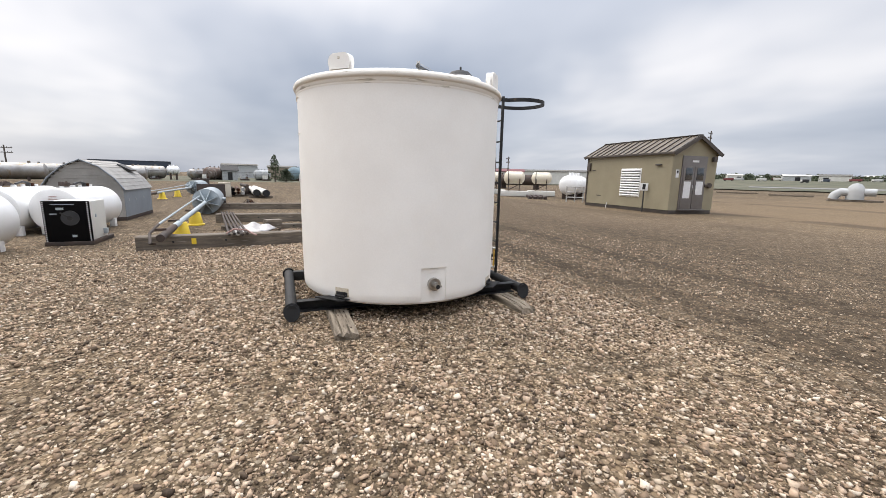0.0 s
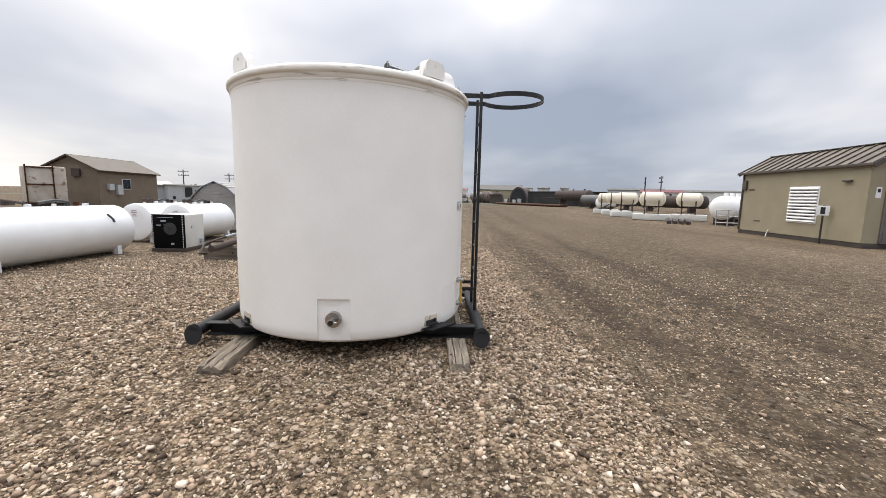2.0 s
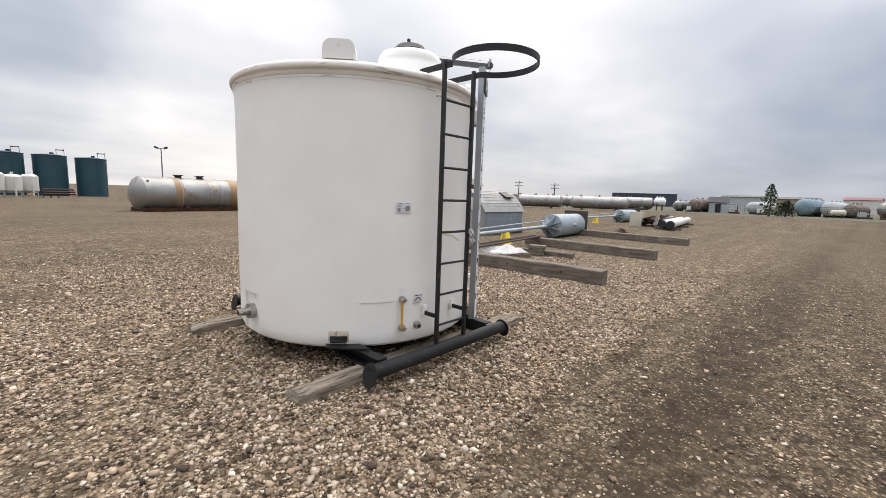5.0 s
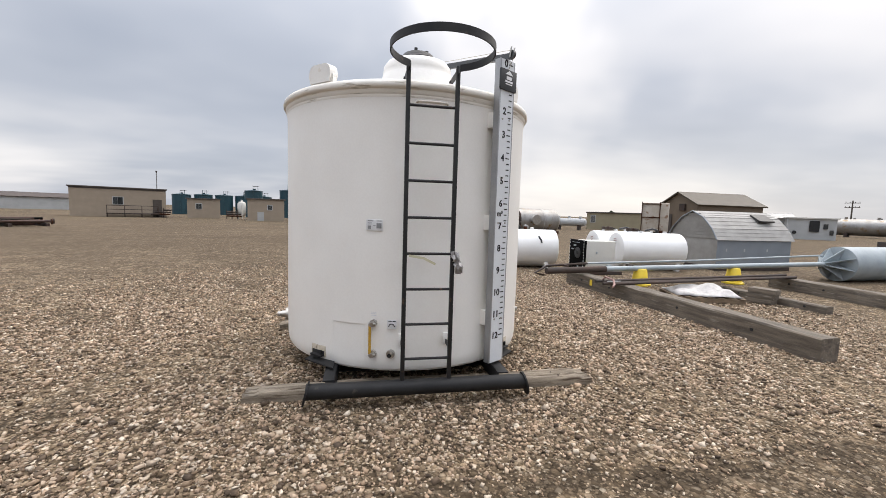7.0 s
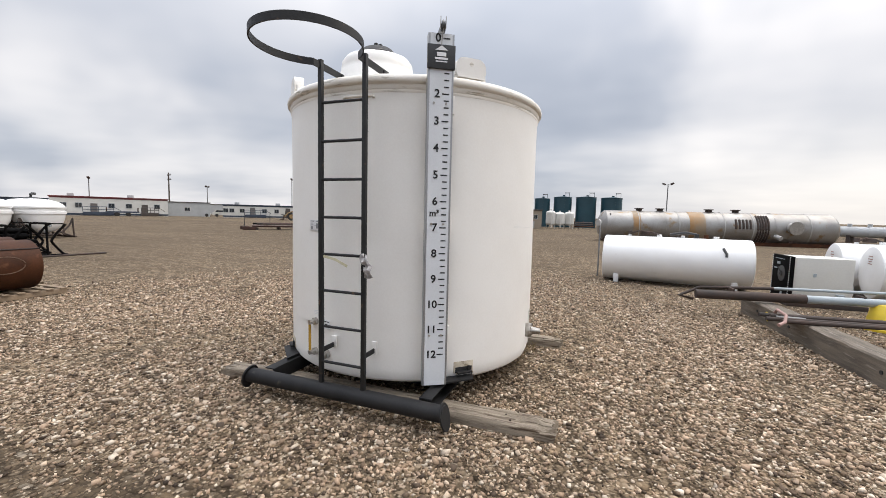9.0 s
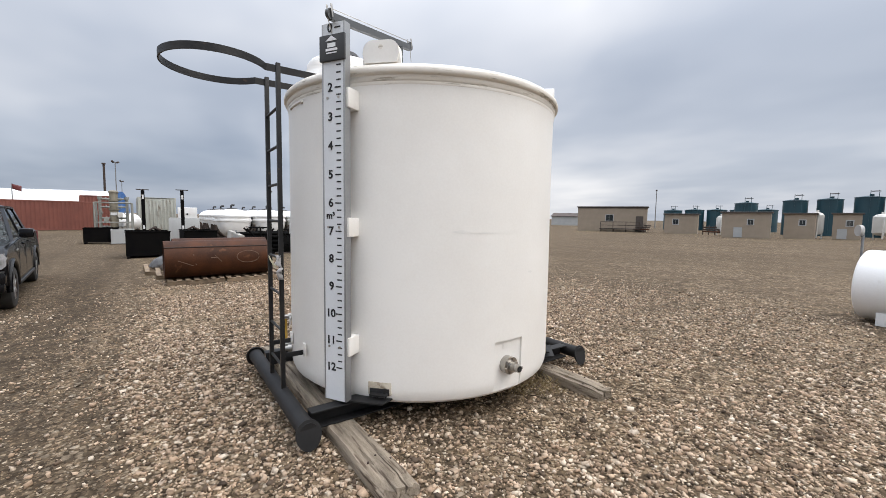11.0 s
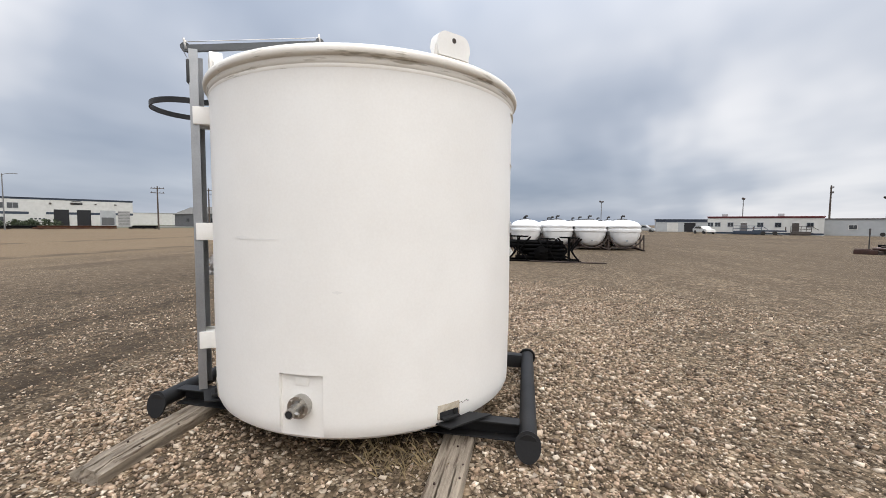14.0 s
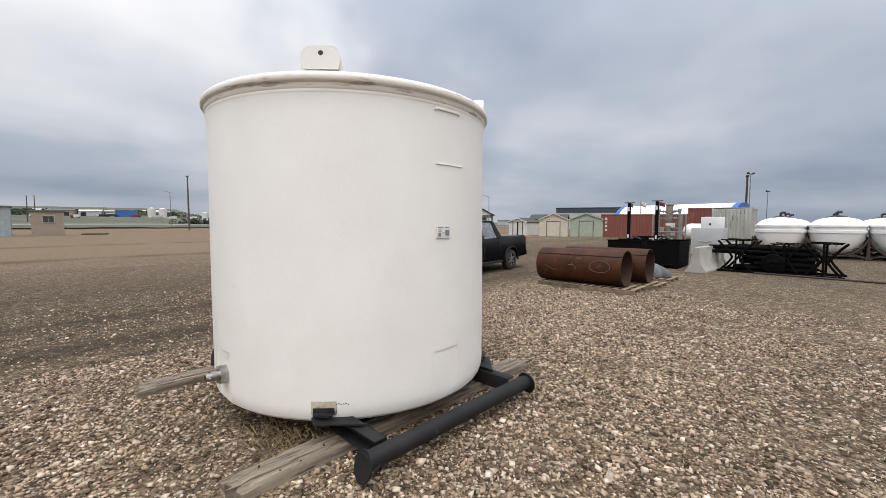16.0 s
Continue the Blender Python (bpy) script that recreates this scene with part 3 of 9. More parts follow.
def add_prism(bm, outline, depth, m=None):
    """A flat outline in x, y pushed up z by depth, then laid by m."""
    m = m or Matrix.Identity(4)
    low = [bm.verts.new(m @ Vector((x, y, 0))) for x, y in outline]
    top = [bm.verts.new(m @ Vector((x, y, depth))) for x, y in outline]
    bm.faces.new(low[::-1])
    bm.faces.new(top)
    for k in range(len(low)):
        j = (k + 1) % len(low)
        bm.faces.new((low[k], low[j], top[j], top[k]))
    return bm


def add_tube(bm, points, r, seg=10, flat=None):
    """A bent bar along points; flat=(thickness, height) gives a flat bar that stays upright."""
    pts = [Vector(p) for p in points]
    rings = []
    for i, p in enumerate(pts):
        d = (pts[min(i + 1, len(pts) - 1)] - pts[max(i - 1, 0)]).normalized()
        side = d.cross(Vector((0, 0, 1)))
        side = side.normalized() if side.length > 1e-4 else Vector((1, 0, 0))
        up = side.cross(d).normalized()
        if flat:
            t, h = flat[0] / 2, flat[1] / 2
            rings.append([bm.verts.new(p + side * a * t + up * b * h) for a, b in ((-1, -1), (1, -1), (1, 1), (-1, 1))])
        else:
            rings.append([bm.verts.new(p + (side * math.cos(2 * math.pi * k / seg) + up * math.sin(2 * math.pi * k / seg)) * r) for k in range(seg)])
    for p, q in zip(rings, rings[1:]):
        for k in range(len(p)):
            j = (k + 1) % len(p)
            bm.faces.new((p[k], p[j], q[j], q[k]))
    bm.faces.new(rings[0][::-1])
    bm.faces.new(rings[-1])
    return bm


def mesh_of(name, bm, material, sharp=35):
    bmesh.ops.recalc_face_normals(bm, faces=bm.faces)
    me = bpy.data.meshes.new(name)
    bm.to_mesh(me)
    bm.free()
    for p in me.polygons:
        p.use_smooth = True
    me.set_sharp_from_angle(angle=radians(sharp))
    me.materials.append(material)
    return me


def part(name, bm, material, parent, label="", sharp=35):
    ob = new(name, bm if isinstance(bm, bpy.types.Mesh) else mesh_of(name, bm, material, sharp))
    ob.parent = parent
    return tagged(ob, label)


def thing(name, label, category, m=None, group="", kind=""):
    ob = new(name)
    ob.empty_display_size = 0.2
    ob.matrix_world = m or Matrix.Identity(4)
    return tagged(ob, label, category, group, kind)


def solid(name, bm, material, label, category, m=None, group="", kind="", sharp=35):
    ob = new(name, mesh_of(name, bm, material, sharp))
    ob.matrix_world = m or Matrix.Identity(4)
    return tagged(ob, label, category, group, kind)


def box_part(name, at, size, material, parent, bevel=0.0, rot=None, label=""):
    return part(name, add_box(bmesh.new(), at, size, rot, bevel), material, parent, label)


def cyl_part(name, a, b, r, material, parent, r2=None, seg=16, label=""):
    return part(name, add_cyl(bmesh.new(), a, b, r, r2, seg), material, parent, label)


def text_part(name, body, size, m, material, parent, depth=0.002):
    cu = bpy.data.curves.new(name, "FONT")
    cu.body, cu.size, cu.extrude, cu.align_x, cu.align_y = body, size, depth, "CENTER", "CENTER"
    cu.offset = size * 0.022
    tmp = bpy.data.objects.new(name + "_tmp", cu)
    scene.collection.objects.link(tmp)
    me = bpy.data.meshes.new_from_object(tmp.evaluated_get(bpy.context.evaluated_depsgraph_get()))
    bpy.data.objects.remove(tmp)
    me.materials.clear()
    me.materials.append(material)
    ob = new(name, me)
    ob.parent = parent
    ob.matrix_local = m
    return ob


def rotz(deg):
    return Matrix.Rotation(radians(deg), 4, "Z")


# ---- ground ----
def build_ground():
    bm = bmesh.new()
    edges = [-2600, -900, -300, -120, -40, -12, 12, 40, 120, 300, 900, 2600]
    grid = [[bm.verts.new((x, y, 0)) for y in edges] for x in edges]
    for i in range(len(edges) - 1):
        for j in range(len(edges) - 1):
            bm.faces.new((grid[i][j], grid[i + 1][j], grid[i + 1][j + 1], grid[i][j + 1]))
    solid("ground", bm, GROUND, "tan gravel yard with driven brown dirt lanes", "ground", kind="structure")


build_ground()

# ---- the storage tank ----
R = 1.308


def build_tank():
    t = thing("storage_tank", "white upright cylindrical polyethylene storage tank on a black skid", "tank")
    z0 = 0.176
    body = [(0.0, z0), (0.9, z0), (R - 0.10, z0 + 0.004), (R - 0.05, z0 + 0.016), (R - 0.02, z0 + 0.042), (R - 0.005, z0 + 0.08)]
    body += [(R + 0.003 * math.sin(z * 2.3) * min(1.0, (z - 0.3) / 0.8), z) for z in (0.31, 0.36, 0.42, 0.48, 0.55, 0.60, 0.6185, 0.6225, 0.6335, 0.6375, 0.75, 0.9, 1.1, 1.35, 1.6, 1.85, 2.1, 2.3, 2.45)]
    body += [(R, 2.55), (R + 0.004, 2.575)]
    # flat moulded panels let into the round wall: heading, offset, half width, plane, top
    panels = ((-90, 0.042, 0.152, R - 0.026, 0.620), (90, 0.033, 0.152, R - 0.028, 0.635), (-28, 0, 0.158, R - 0.0105, 0.620), (180.2, 0, 0.144, R - 0.0085, 0.635))
    headings = [2 * math.pi * k / 300 for k in range(300)]
    for a, off, half, plane, ztop in panels:       # crisp side edges need their own pair of columns
        for side in (-half, half):
            q = radians(a) + math.asin((off + side) / R)
            headings += [(q - 0.0016) % (2 * math.pi), (q + 0.0016) % (2 * math.pi)]
    headings = sorted(headings)
    bm = add_lathe(bmesh.new(), body, headings=headings)
    for a, off, half, plane, ztop in panels:
        lay = rotz(a)
        inv = lay.inverted()
        for v in bm.verts:
            q = inv @ v.co
            if q.x > 0.8 and abs(q.y - off) < half and q.z < ztop:
                q.x = min(q.x, plane)
                v.co = lay @ q
    part("body", bm, POLY, t, "smooth white moulded wall", sharp=25)
    rim = [(R + 0.002, 2.572), (R + 0.007, 2.584), (R + 0.005, 2.600), (R + 0.014, 2.612), (R + 0.015, 2.640), (R + 0.032, 2.648), (R + 0.039, 2.660), (R + 0.040, 2.680), (R + 0.034, 2.698), (R + 0.018, 2.714), (R - 0.02, 2.728), (R - 0.10, 2.742), (R - 0.12, 2.733)]
    part("rim", add_lathe(bmesh.new(), rim, 128), POLY_RIM, t, "scuffed rolled top rim")
    dome = [(R - 0.115, 2.734), (1.05, 2.790), (0.8, 2.830), (0.5, 2.865), (0.2, 2.885), (0.0, 2.890)]
    part("dome_top", add_lathe(bmesh.new(), dome, 96), POLY, t)
    # lifting lugs on the diagonals
    for a in (44, 137, 225, 317):
        w = 0.15
        out = [(-w, 0), (-w + 0.012, 0.09)] + [(-w + 0.088 - 0.072 * math.cos(x), 0.112 + 0.072 * math.sin(x)) for x in np.linspace(0, math.pi / 2, 11)]
        out += [(-x, y) for x, y in out[::-1]]
        bm = add_prism(bmesh.new(), out, 0.085)
        bmesh.ops.bevel(bm, geom=[e for e in bm.edges if abs(e.verts[0].co.z - e.verts[1].co.z) < 1e-6], offset=0.026, segments=5, affect="EDGES")
        bm.transform(rotz(a) @ pose(R - 0.090, 0, 2.708, 90, 0, 90))
        lug = part("lifting_lug", bm, POLY, t, sharp=60)
        c = rotz(a) @ Vector((R - 0.02, 0, 2.708 + 0.135))
        d = rotz(a) @ Vector((R - 0.0035, 0, 2.708 + 0.135))
        part("eye", add_cyl(bmesh.new(), c, d, 0.017, seg=18), DARK_STEEL if a == 137 else POLY_RIM, lug, "round lug eye")
    # manway
    cx, cy = 0.86, -0.01
    neck = [(0.40, 2.66), (0.37, 2.74), (0.345, 2.79), (0.328, 2.86), (0.322, 2.868), (0.320, 2.90), (0.312, 2.95), (0.285, 2.985), (0.235, 3.004), (0.20, 3.012), (0.0, 3.015)]
    man = part("manway", add_lathe(bmesh.new(), neck, 48, Matrix.Translation((cx, cy, 0))), POLY, t, "white domed manway")
    lid = [(0.20, 3.012), (0.205, 3.022), (0.185, 3.028), (0.165, 3.05), (0.13, 3.085), (0.07, 3.105), (0.0, 3.11)]
    part("manway_lid", add_lathe(bmesh.new(), lid, 36, Matrix.Translation((cx, cy, 0))), PAINT_BLACK, man, "dark grey vented domed lid")
    part("lid_latch", add_box(bmesh.new(), (cx, cy - 0.02, 3.125), (0.02, 0.03, 0.06), bevel=0.004), LADDER, man)
    part("lid_latch", add_box(bmesh.new(), (cx + 0.08, cy + 0.07, 3.085), (0.03, 0.03, 0.03), bevel=0.004), LADDER, man)
    # flat outlet panels with flanged stubs, south and north
    for a, s in ((-90, 0.042), (90, 0.028)):
        lay = rotz(a)
        bm = add_cyl(bmesh.new(), (R - 0.03, s, 0.43), (R + 0.030, s, 0.43), 0.073, seg=32)
        add_cyl(bm, (R + 0.028, s, 0.43), (R + 0.045, s, 0.43), 0.047, seg=24)
        for k in range(6):
            x = 2 * math.pi * k / 6 + 0.3
            add_cyl(bm, (R + 0.028, s + 0.06 * math.cos(x), 0.43 + 0.06 * math.sin(x)), (R + 0.042, s + 0.06 * math.cos(x), 0.43 + 0.06 * math.sin(x)), 0.009, seg=6)
        bm.transform(lay)
        fl = part("outlet_flange", bm, STEEL, t, "bolted round steel flange")
        bm = add_cyl(bmesh.new(), (R + 0.043, s, 0.43), (R + 0.085, s, 0.43), 0.038, seg=20)
        add_cyl(bm, (R + 0.083, s, 0.43), (R + 0.125, s, 0.43), 0.03, seg=20)
        add_cyl(bm, (R + 0.10, s + 0.02, 0.43), (R + 0.10, s + 0.055, 0.425), 0.012, seg=10)
        bm.transform(lay)
        part("outlet_stub", bm, STEEL, t)
        bm = add_cyl(bmesh.new(), (R + 0.1255, s, 0.43), (R + 0.127, s, 0.43), 0.024, seg=18)
        bm.transform(lay)
        part("stub_bore", bm, INK, t)
    for a, y, x in ((90, 0.030, R - 0.0285), (-90, 0.042, R - 0.0265)):
        bm = add_box(bmesh.new(), (x, y, 0.585), (0.010, 0.09, 0.055), bevel=0.002)
        bm.transform(rotz(a))
        part("embossed_plate", bm, POLY, t)
    # hold-down pockets at the foot
    for a in (44, 136, 224, 317):
        lay = rotz(a)
        bm = add_box(bmesh.new(), (R - 0.048, 0, 0.312), (0.10, 0.19, 0.105), bevel=0.010)
        bm.transform(lay)
        ped = part("hold_down_pocket", bm, POCKET, t, "dirt-stained moulded pocket")
        bm = add_box(bmesh.new(), (R + 0.001, 0, 0.288), (0.008, 0.158, 0.052), bevel=0.002)
        bm.transform(lay)
        part("pocket_recess", bm, INK, ped, "dark recess")
        bm = add_box(bmesh.new(), (R + 0.018, 0, 0.272), (0.05, 0.14, 0.018), bevel=0.004)
        add_box(bm, (R + 0.012, 0.045, 0.295), (0.014, 0.022, 0.05), bevel=0.003)
        bm.transform(lay)
        part("hold_down_plate", bm, PAINT_BLACK, ped)
    # shallow moulded grips under the rim, and a faint mould line below the west one
    for a, z in ((180.6, 2.553), (3.2, 2.553)):
        arc = [((R + 0.003) * math.cos(radians(q)), (R + 0.003) * math.sin(radians(q)), z - (0.016 if abs(q) > 5.9 else 0.0)) for q in (-6.0, -5.6, -4, -2, 0, 2, 4, 5.6, 6.0)]
        bm = add_tube(bmesh.new(), arc, 0.010, 8)
        bm.transform(rotz(a))
        part("moulded_grip", bm, POLY_RIM, t)
    bm = add_tube(bmesh.new(), [((R + 0.001) * math.cos(radians(q)), (R + 0.001) * math.sin(radians(q)), 2.132) for q in range(175, 190)], 0.004, 6)
    part("mould_line", bm, POLY, t)
    # faint grey scuffs where something rubbed along the north side
    for a0, a1, z, h in ((67.5, 74.5, 1.520, 0.030), (73.5, 86.0, 1.512, 0.012), (101.0, 104.0, 1.18, 0.022)):
        bm = bmesh.new()
        rows = [[bm.verts.new(((R + 0.0015) * math.cos(radians(q)), (R + 0.0015) * math.sin(radians(q)), z + e * h * (0.5 - 0.42 * abs(2 * (q - a0) / (a1 - a0) - 1)))) for q in np.linspace(a0, a1, 13)] for e in (-1, 1)]
        for k in range(12):
            bm.faces.new((rows[0][k], rows[0][k + 1], rows[1][k + 1], rows[1][k]))
        part("scuff_mark", bm, SCUFF, t, "faint grey rub mark")
    # printed rating labels with illegible lines
    for a, z in ((-17.6, 1.50), (178.3, 1.595)):
        lay = rotz(a)
        bm = add_box(bmesh.new(), (R + 0.006, 0, z), (0.006, 0.145, 0.095), bevel=0.002)
        bm.transform(lay)
        lab = part("rating_label", bm, LABEL, t, "small white printed rating label")
        for y, dz, w, h in ((-0.035, 0.036, 0.05, 0.008), (0.04, 0.036, 0.045, 0.007), (-0.042, 0.018, 0.035, 0.005), (-0.042, 0.008, 0.035, 0.005), (-0.045, -0.02, 0.028, 0.03), (0.0, -0.005, 0.025, 0.004), (0.04, -0.005, 0.044, 0.045)):
            bm = add_box(bmesh.new(), (R + 0.0098, y, z + dz), (0.002, w, h))
            bm.transform(lay)
            part("print_bar", bm, GREY_INK, lab)
    # printed line near the foot of the north-west side
    lay = rotz(142)
    bm = bmesh.new()
    for k in range(7):
        add_box(bm, (R + 0.001, -0.06 + 0.017 * k, 0.336 + 0.004 * (k % 3)), (0.003, 0.010, 0.005))
    bm.transform(lay)
    part("print_bar", bm, INK, t)
    # sight tube
    a0 = -17.5
    lay = rotz(a0)
    for z in (0.64, 0.365):
        bm = add_cyl(bmesh.new(), (R - 0.005, 0, z), (R + 0.028, 0, z), 0.034, seg=8)
        add_cyl(bm, (R + 0.026, 0, z), (R + 0.075, 0, z), 0.02, seg=14)
        add_cyl(bm, (R + 0.05, -0.03, z), (R + 0.05, 0.03, z), 0.014, seg=10)
        bm.transform(lay)
        part("sight_valve", bm, STEEL, t, "steel sight-tube valve")
    bm = add_cyl(bmesh.new(), (R + 0.055, -0.018, 0.375), (R + 0.055, -0.018, 0.63), 0.012, seg=12)
    bm.transform(lay)
    part("sight_tube", bm, AMBER, t, "amber plastic sight tube")
    bm = add_cyl(bmesh.new(), (R - 0.005, 0.16, 0.372), (R + 0.03, 0.16, 0.372), 0.036, seg=24)
    add_cyl(bm, (R + 0.028, 0.16, 0.372), (R + 0.06, 0.16, 0.372), 0.024, seg=20)
    bm.transform(lay)
    port = part("spare_port", bm, STEEL, t, "open steel side port")
    bm = add_cyl(bmesh.new(), (R + 0.0605, 0.16, 0.372), (R + 0.0625, 0.16, 0.372), 0.018, seg=18)
    bm.transform(lay)
    part("port_bore", bm, INK, port)
    bm = add_box(bmesh.new(), (R + 0.008, 0.165, 0.635), (0.006, 0.085, 0.078), bevel=0.002)
    bm.transform(lay)
    lab = part("warning_label", bm, LABEL, t)
    bm = bmesh.new()
    for k in range(9):
        x0, x1 = math.pi * k / 9, math.pi * (k + 1) / 9
        add_tube(bm, [(R + 0.0125, 0.165 + 0.026 * math.cos(x), 0.615 + 0.026 * math.sin(x)) for x in (x0, x1)], 0.004, 5)
    add_box(bm, (R + 0.012, 0.15, 0.664), (0.002, 0.03, 0.007))
    add_box(bm, (R + 0.012, 0.188, 0.664), (0.002, 0.03, 0.007))
    bm.transform(lay)
    part("print_bar", bm, INK, lab)
    bm = bmesh.new()
    for k in range(3):
        add_box(bm, (R + 0.002, 0.0, 0.735 - 0.014 * k), (0.003, 0.05, 0.006))
    bm.transform(lay)
    part("print_bar", bm, LABEL, t)
    # thin cable clip at the foot
    return t


build_tank()


def build_skid():
    s = thing("tank_skid", "black painted steel pipe skid carrying the tank", "skid")
    for x in (-1.49, 1.49):
        cyl_part("runner_pipe", (x, -0.93, 0.145), (x, 0.94, 0.145), 0.064, PAINT_BLACK, s, seg=28)
        for y, d in ((-0.93, -1), (0.94, 1)):      # skew oval end plates that reach down like ski tips
            oval = [(0.088 * math.cos(k), (0.092 if math.sin(k) > 0 else 0.118) * math.sin(k)) for k in np.linspace(0, 2 * math.pi, 29)[:-1]]
            bm = add_prism(bmesh.new(), oval, 0.014, pose(x, y + 0.007, 0.140, 90 + d * 14, 0, 0))
            part("end_plate", bm, PAINT_BLACK, s, sharp=40)
    for y, d in ((-0.76, -1), (0.76, 1)):
        bm = bmesh.new()
        add_box(bm, (0, y - d * 0.045, 0.145), (2.86, 0.012, 0.13), bevel=0.003)
        add_box(bm, (0, y, 0.204), (2.86, 0.10, 0.012), bevel=0.003)
        add_box(bm, (0, y, 0.086), (2.86, 0.10, 0.012), bevel=0.003)
        part("cross_channel", bm, PAINT_BLACK, s)
        for x, e in ((-0.93, -1), (0.93, 1)):
            bm = add_prism(bmesh.new(), [(0, 0), (e * 0.30, 0), (e * 0.04, d * 0.27), (-e * 0.26, d * 0.27 * 0.55)], 0.012)
            bm.transform(Matrix.Translation((x, y - d * 0.02, 0.224)))
            part("corner_gusset", bm, PAINT_BLACK, s)
    for x in (-0.75, 0.0, 0.75):
        box_part("floor_beam", (x, 0, 0.135), (0.10, 1.42, 0.07), PAINT_BLACK, s, bevel=0.004)
    # added black plate, deepens the shade in the gap under the tank
    box_part("shade_plate", (0, 0, 0.092), (1.9, 1.40, 0.012), PAINT_BLACK, s, bevel=0.003)
    return s


build_skid()


def build_ladder():
    s = thing("access_ladder", "dark painted steel ladder with a round safety hoop on the tank", "ladder")
    x, ys = 1.488, (-0.155, 0.245)
    for y in ys:
        box_part("rail", (x, y, 1.50), (0.034, 0.034, 2.60), LADDER, s, bevel=0.004)
    for k in range(8):
        z = 0.388 + 0.2975 * k
        cyl_part("rung", (x, ys[0] + 0.016, z), (x, ys[1] - 0.016, z), 0.0115, LADDER, s, seg=10)
    # hoop and the two arms that reach in over the rim
    c, r, z = (1.885, 0.045), 0.365, 2.755
    a0 = math.asin(0.2 / r)
    pts = [(x - 0.36, ys[1] + 0.0, z), (x - 0.15, ys[1], z)]
    pts += [(c[0] - r * math.cos(a), c[1] + r * math.sin(a), z) for a in np.linspace(a0, 2 * math.pi - a0, 48)]
    pts += [(x - 0.15, ys[0], z), (x - 0.36, ys[0], z)]
    part("safety_hoop", add_tube(bmesh.new(), pts, 0, flat=(0.010, 0.052)), LADDER, s, sharp=50)
    for y in ys:
        box_part("top_clip", (x - 0.29, y, 2.735), (0.05, 0.03, 0.07), LADDER, s, bevel=0.004)
        box_part("lower_bracket", (x - 0.09, y, 0.478), (0.18, 0.012, 0.04), LADDER, s, bevel=0.002)
        box_part("bracket_pad", (R + 0.006, y, 0.50), (0.02, 0.05, 0.11), POLY, s, bevel=0.006)
    # scraps of tape and torn plastic
    bm = add_tube(bmesh.new(), [(1.505, -0.12, 1.265), (1.515, 0.0, 1.245), (1.50, 0.10, 1.195)], 0, flat=(0.003, 0.02))
    part("tape_strip", bm, TAPE, s, "faded pale yellow tape strip")
    return s


build_ladder()


def build_plastic_scrap():
    bm = bmesh.new()
    rng = random.Random(5)
    rows = []
    for i in range(7):
        rows.append([bm.verts.new((1.508 + rng.uniform(-0.02, 0.03), 0.225 + 0.017 * j + 0.012 * i * 0.6 + rng.uniform(-0.009, 0.009), 1.30 - 0.030 * i + rng.uniform(-0.008, 0.008))) for j in range(5)])
    for i in range(6):
        for j in range(4):
            bm.faces.new((rows[i][j], rows[i][j + 1], rows[i + 1][j + 1], rows[i + 1][j]))
    ob = solid("plastic_wrap", bm, SHEETING, "torn clear plastic wrap hanging from the ladder rail", "plastic wrap")
    md = ob.modifiers.new("thickness", "SOLIDIFY")
    md.thickness = 0.003


build_plastic_scrap()


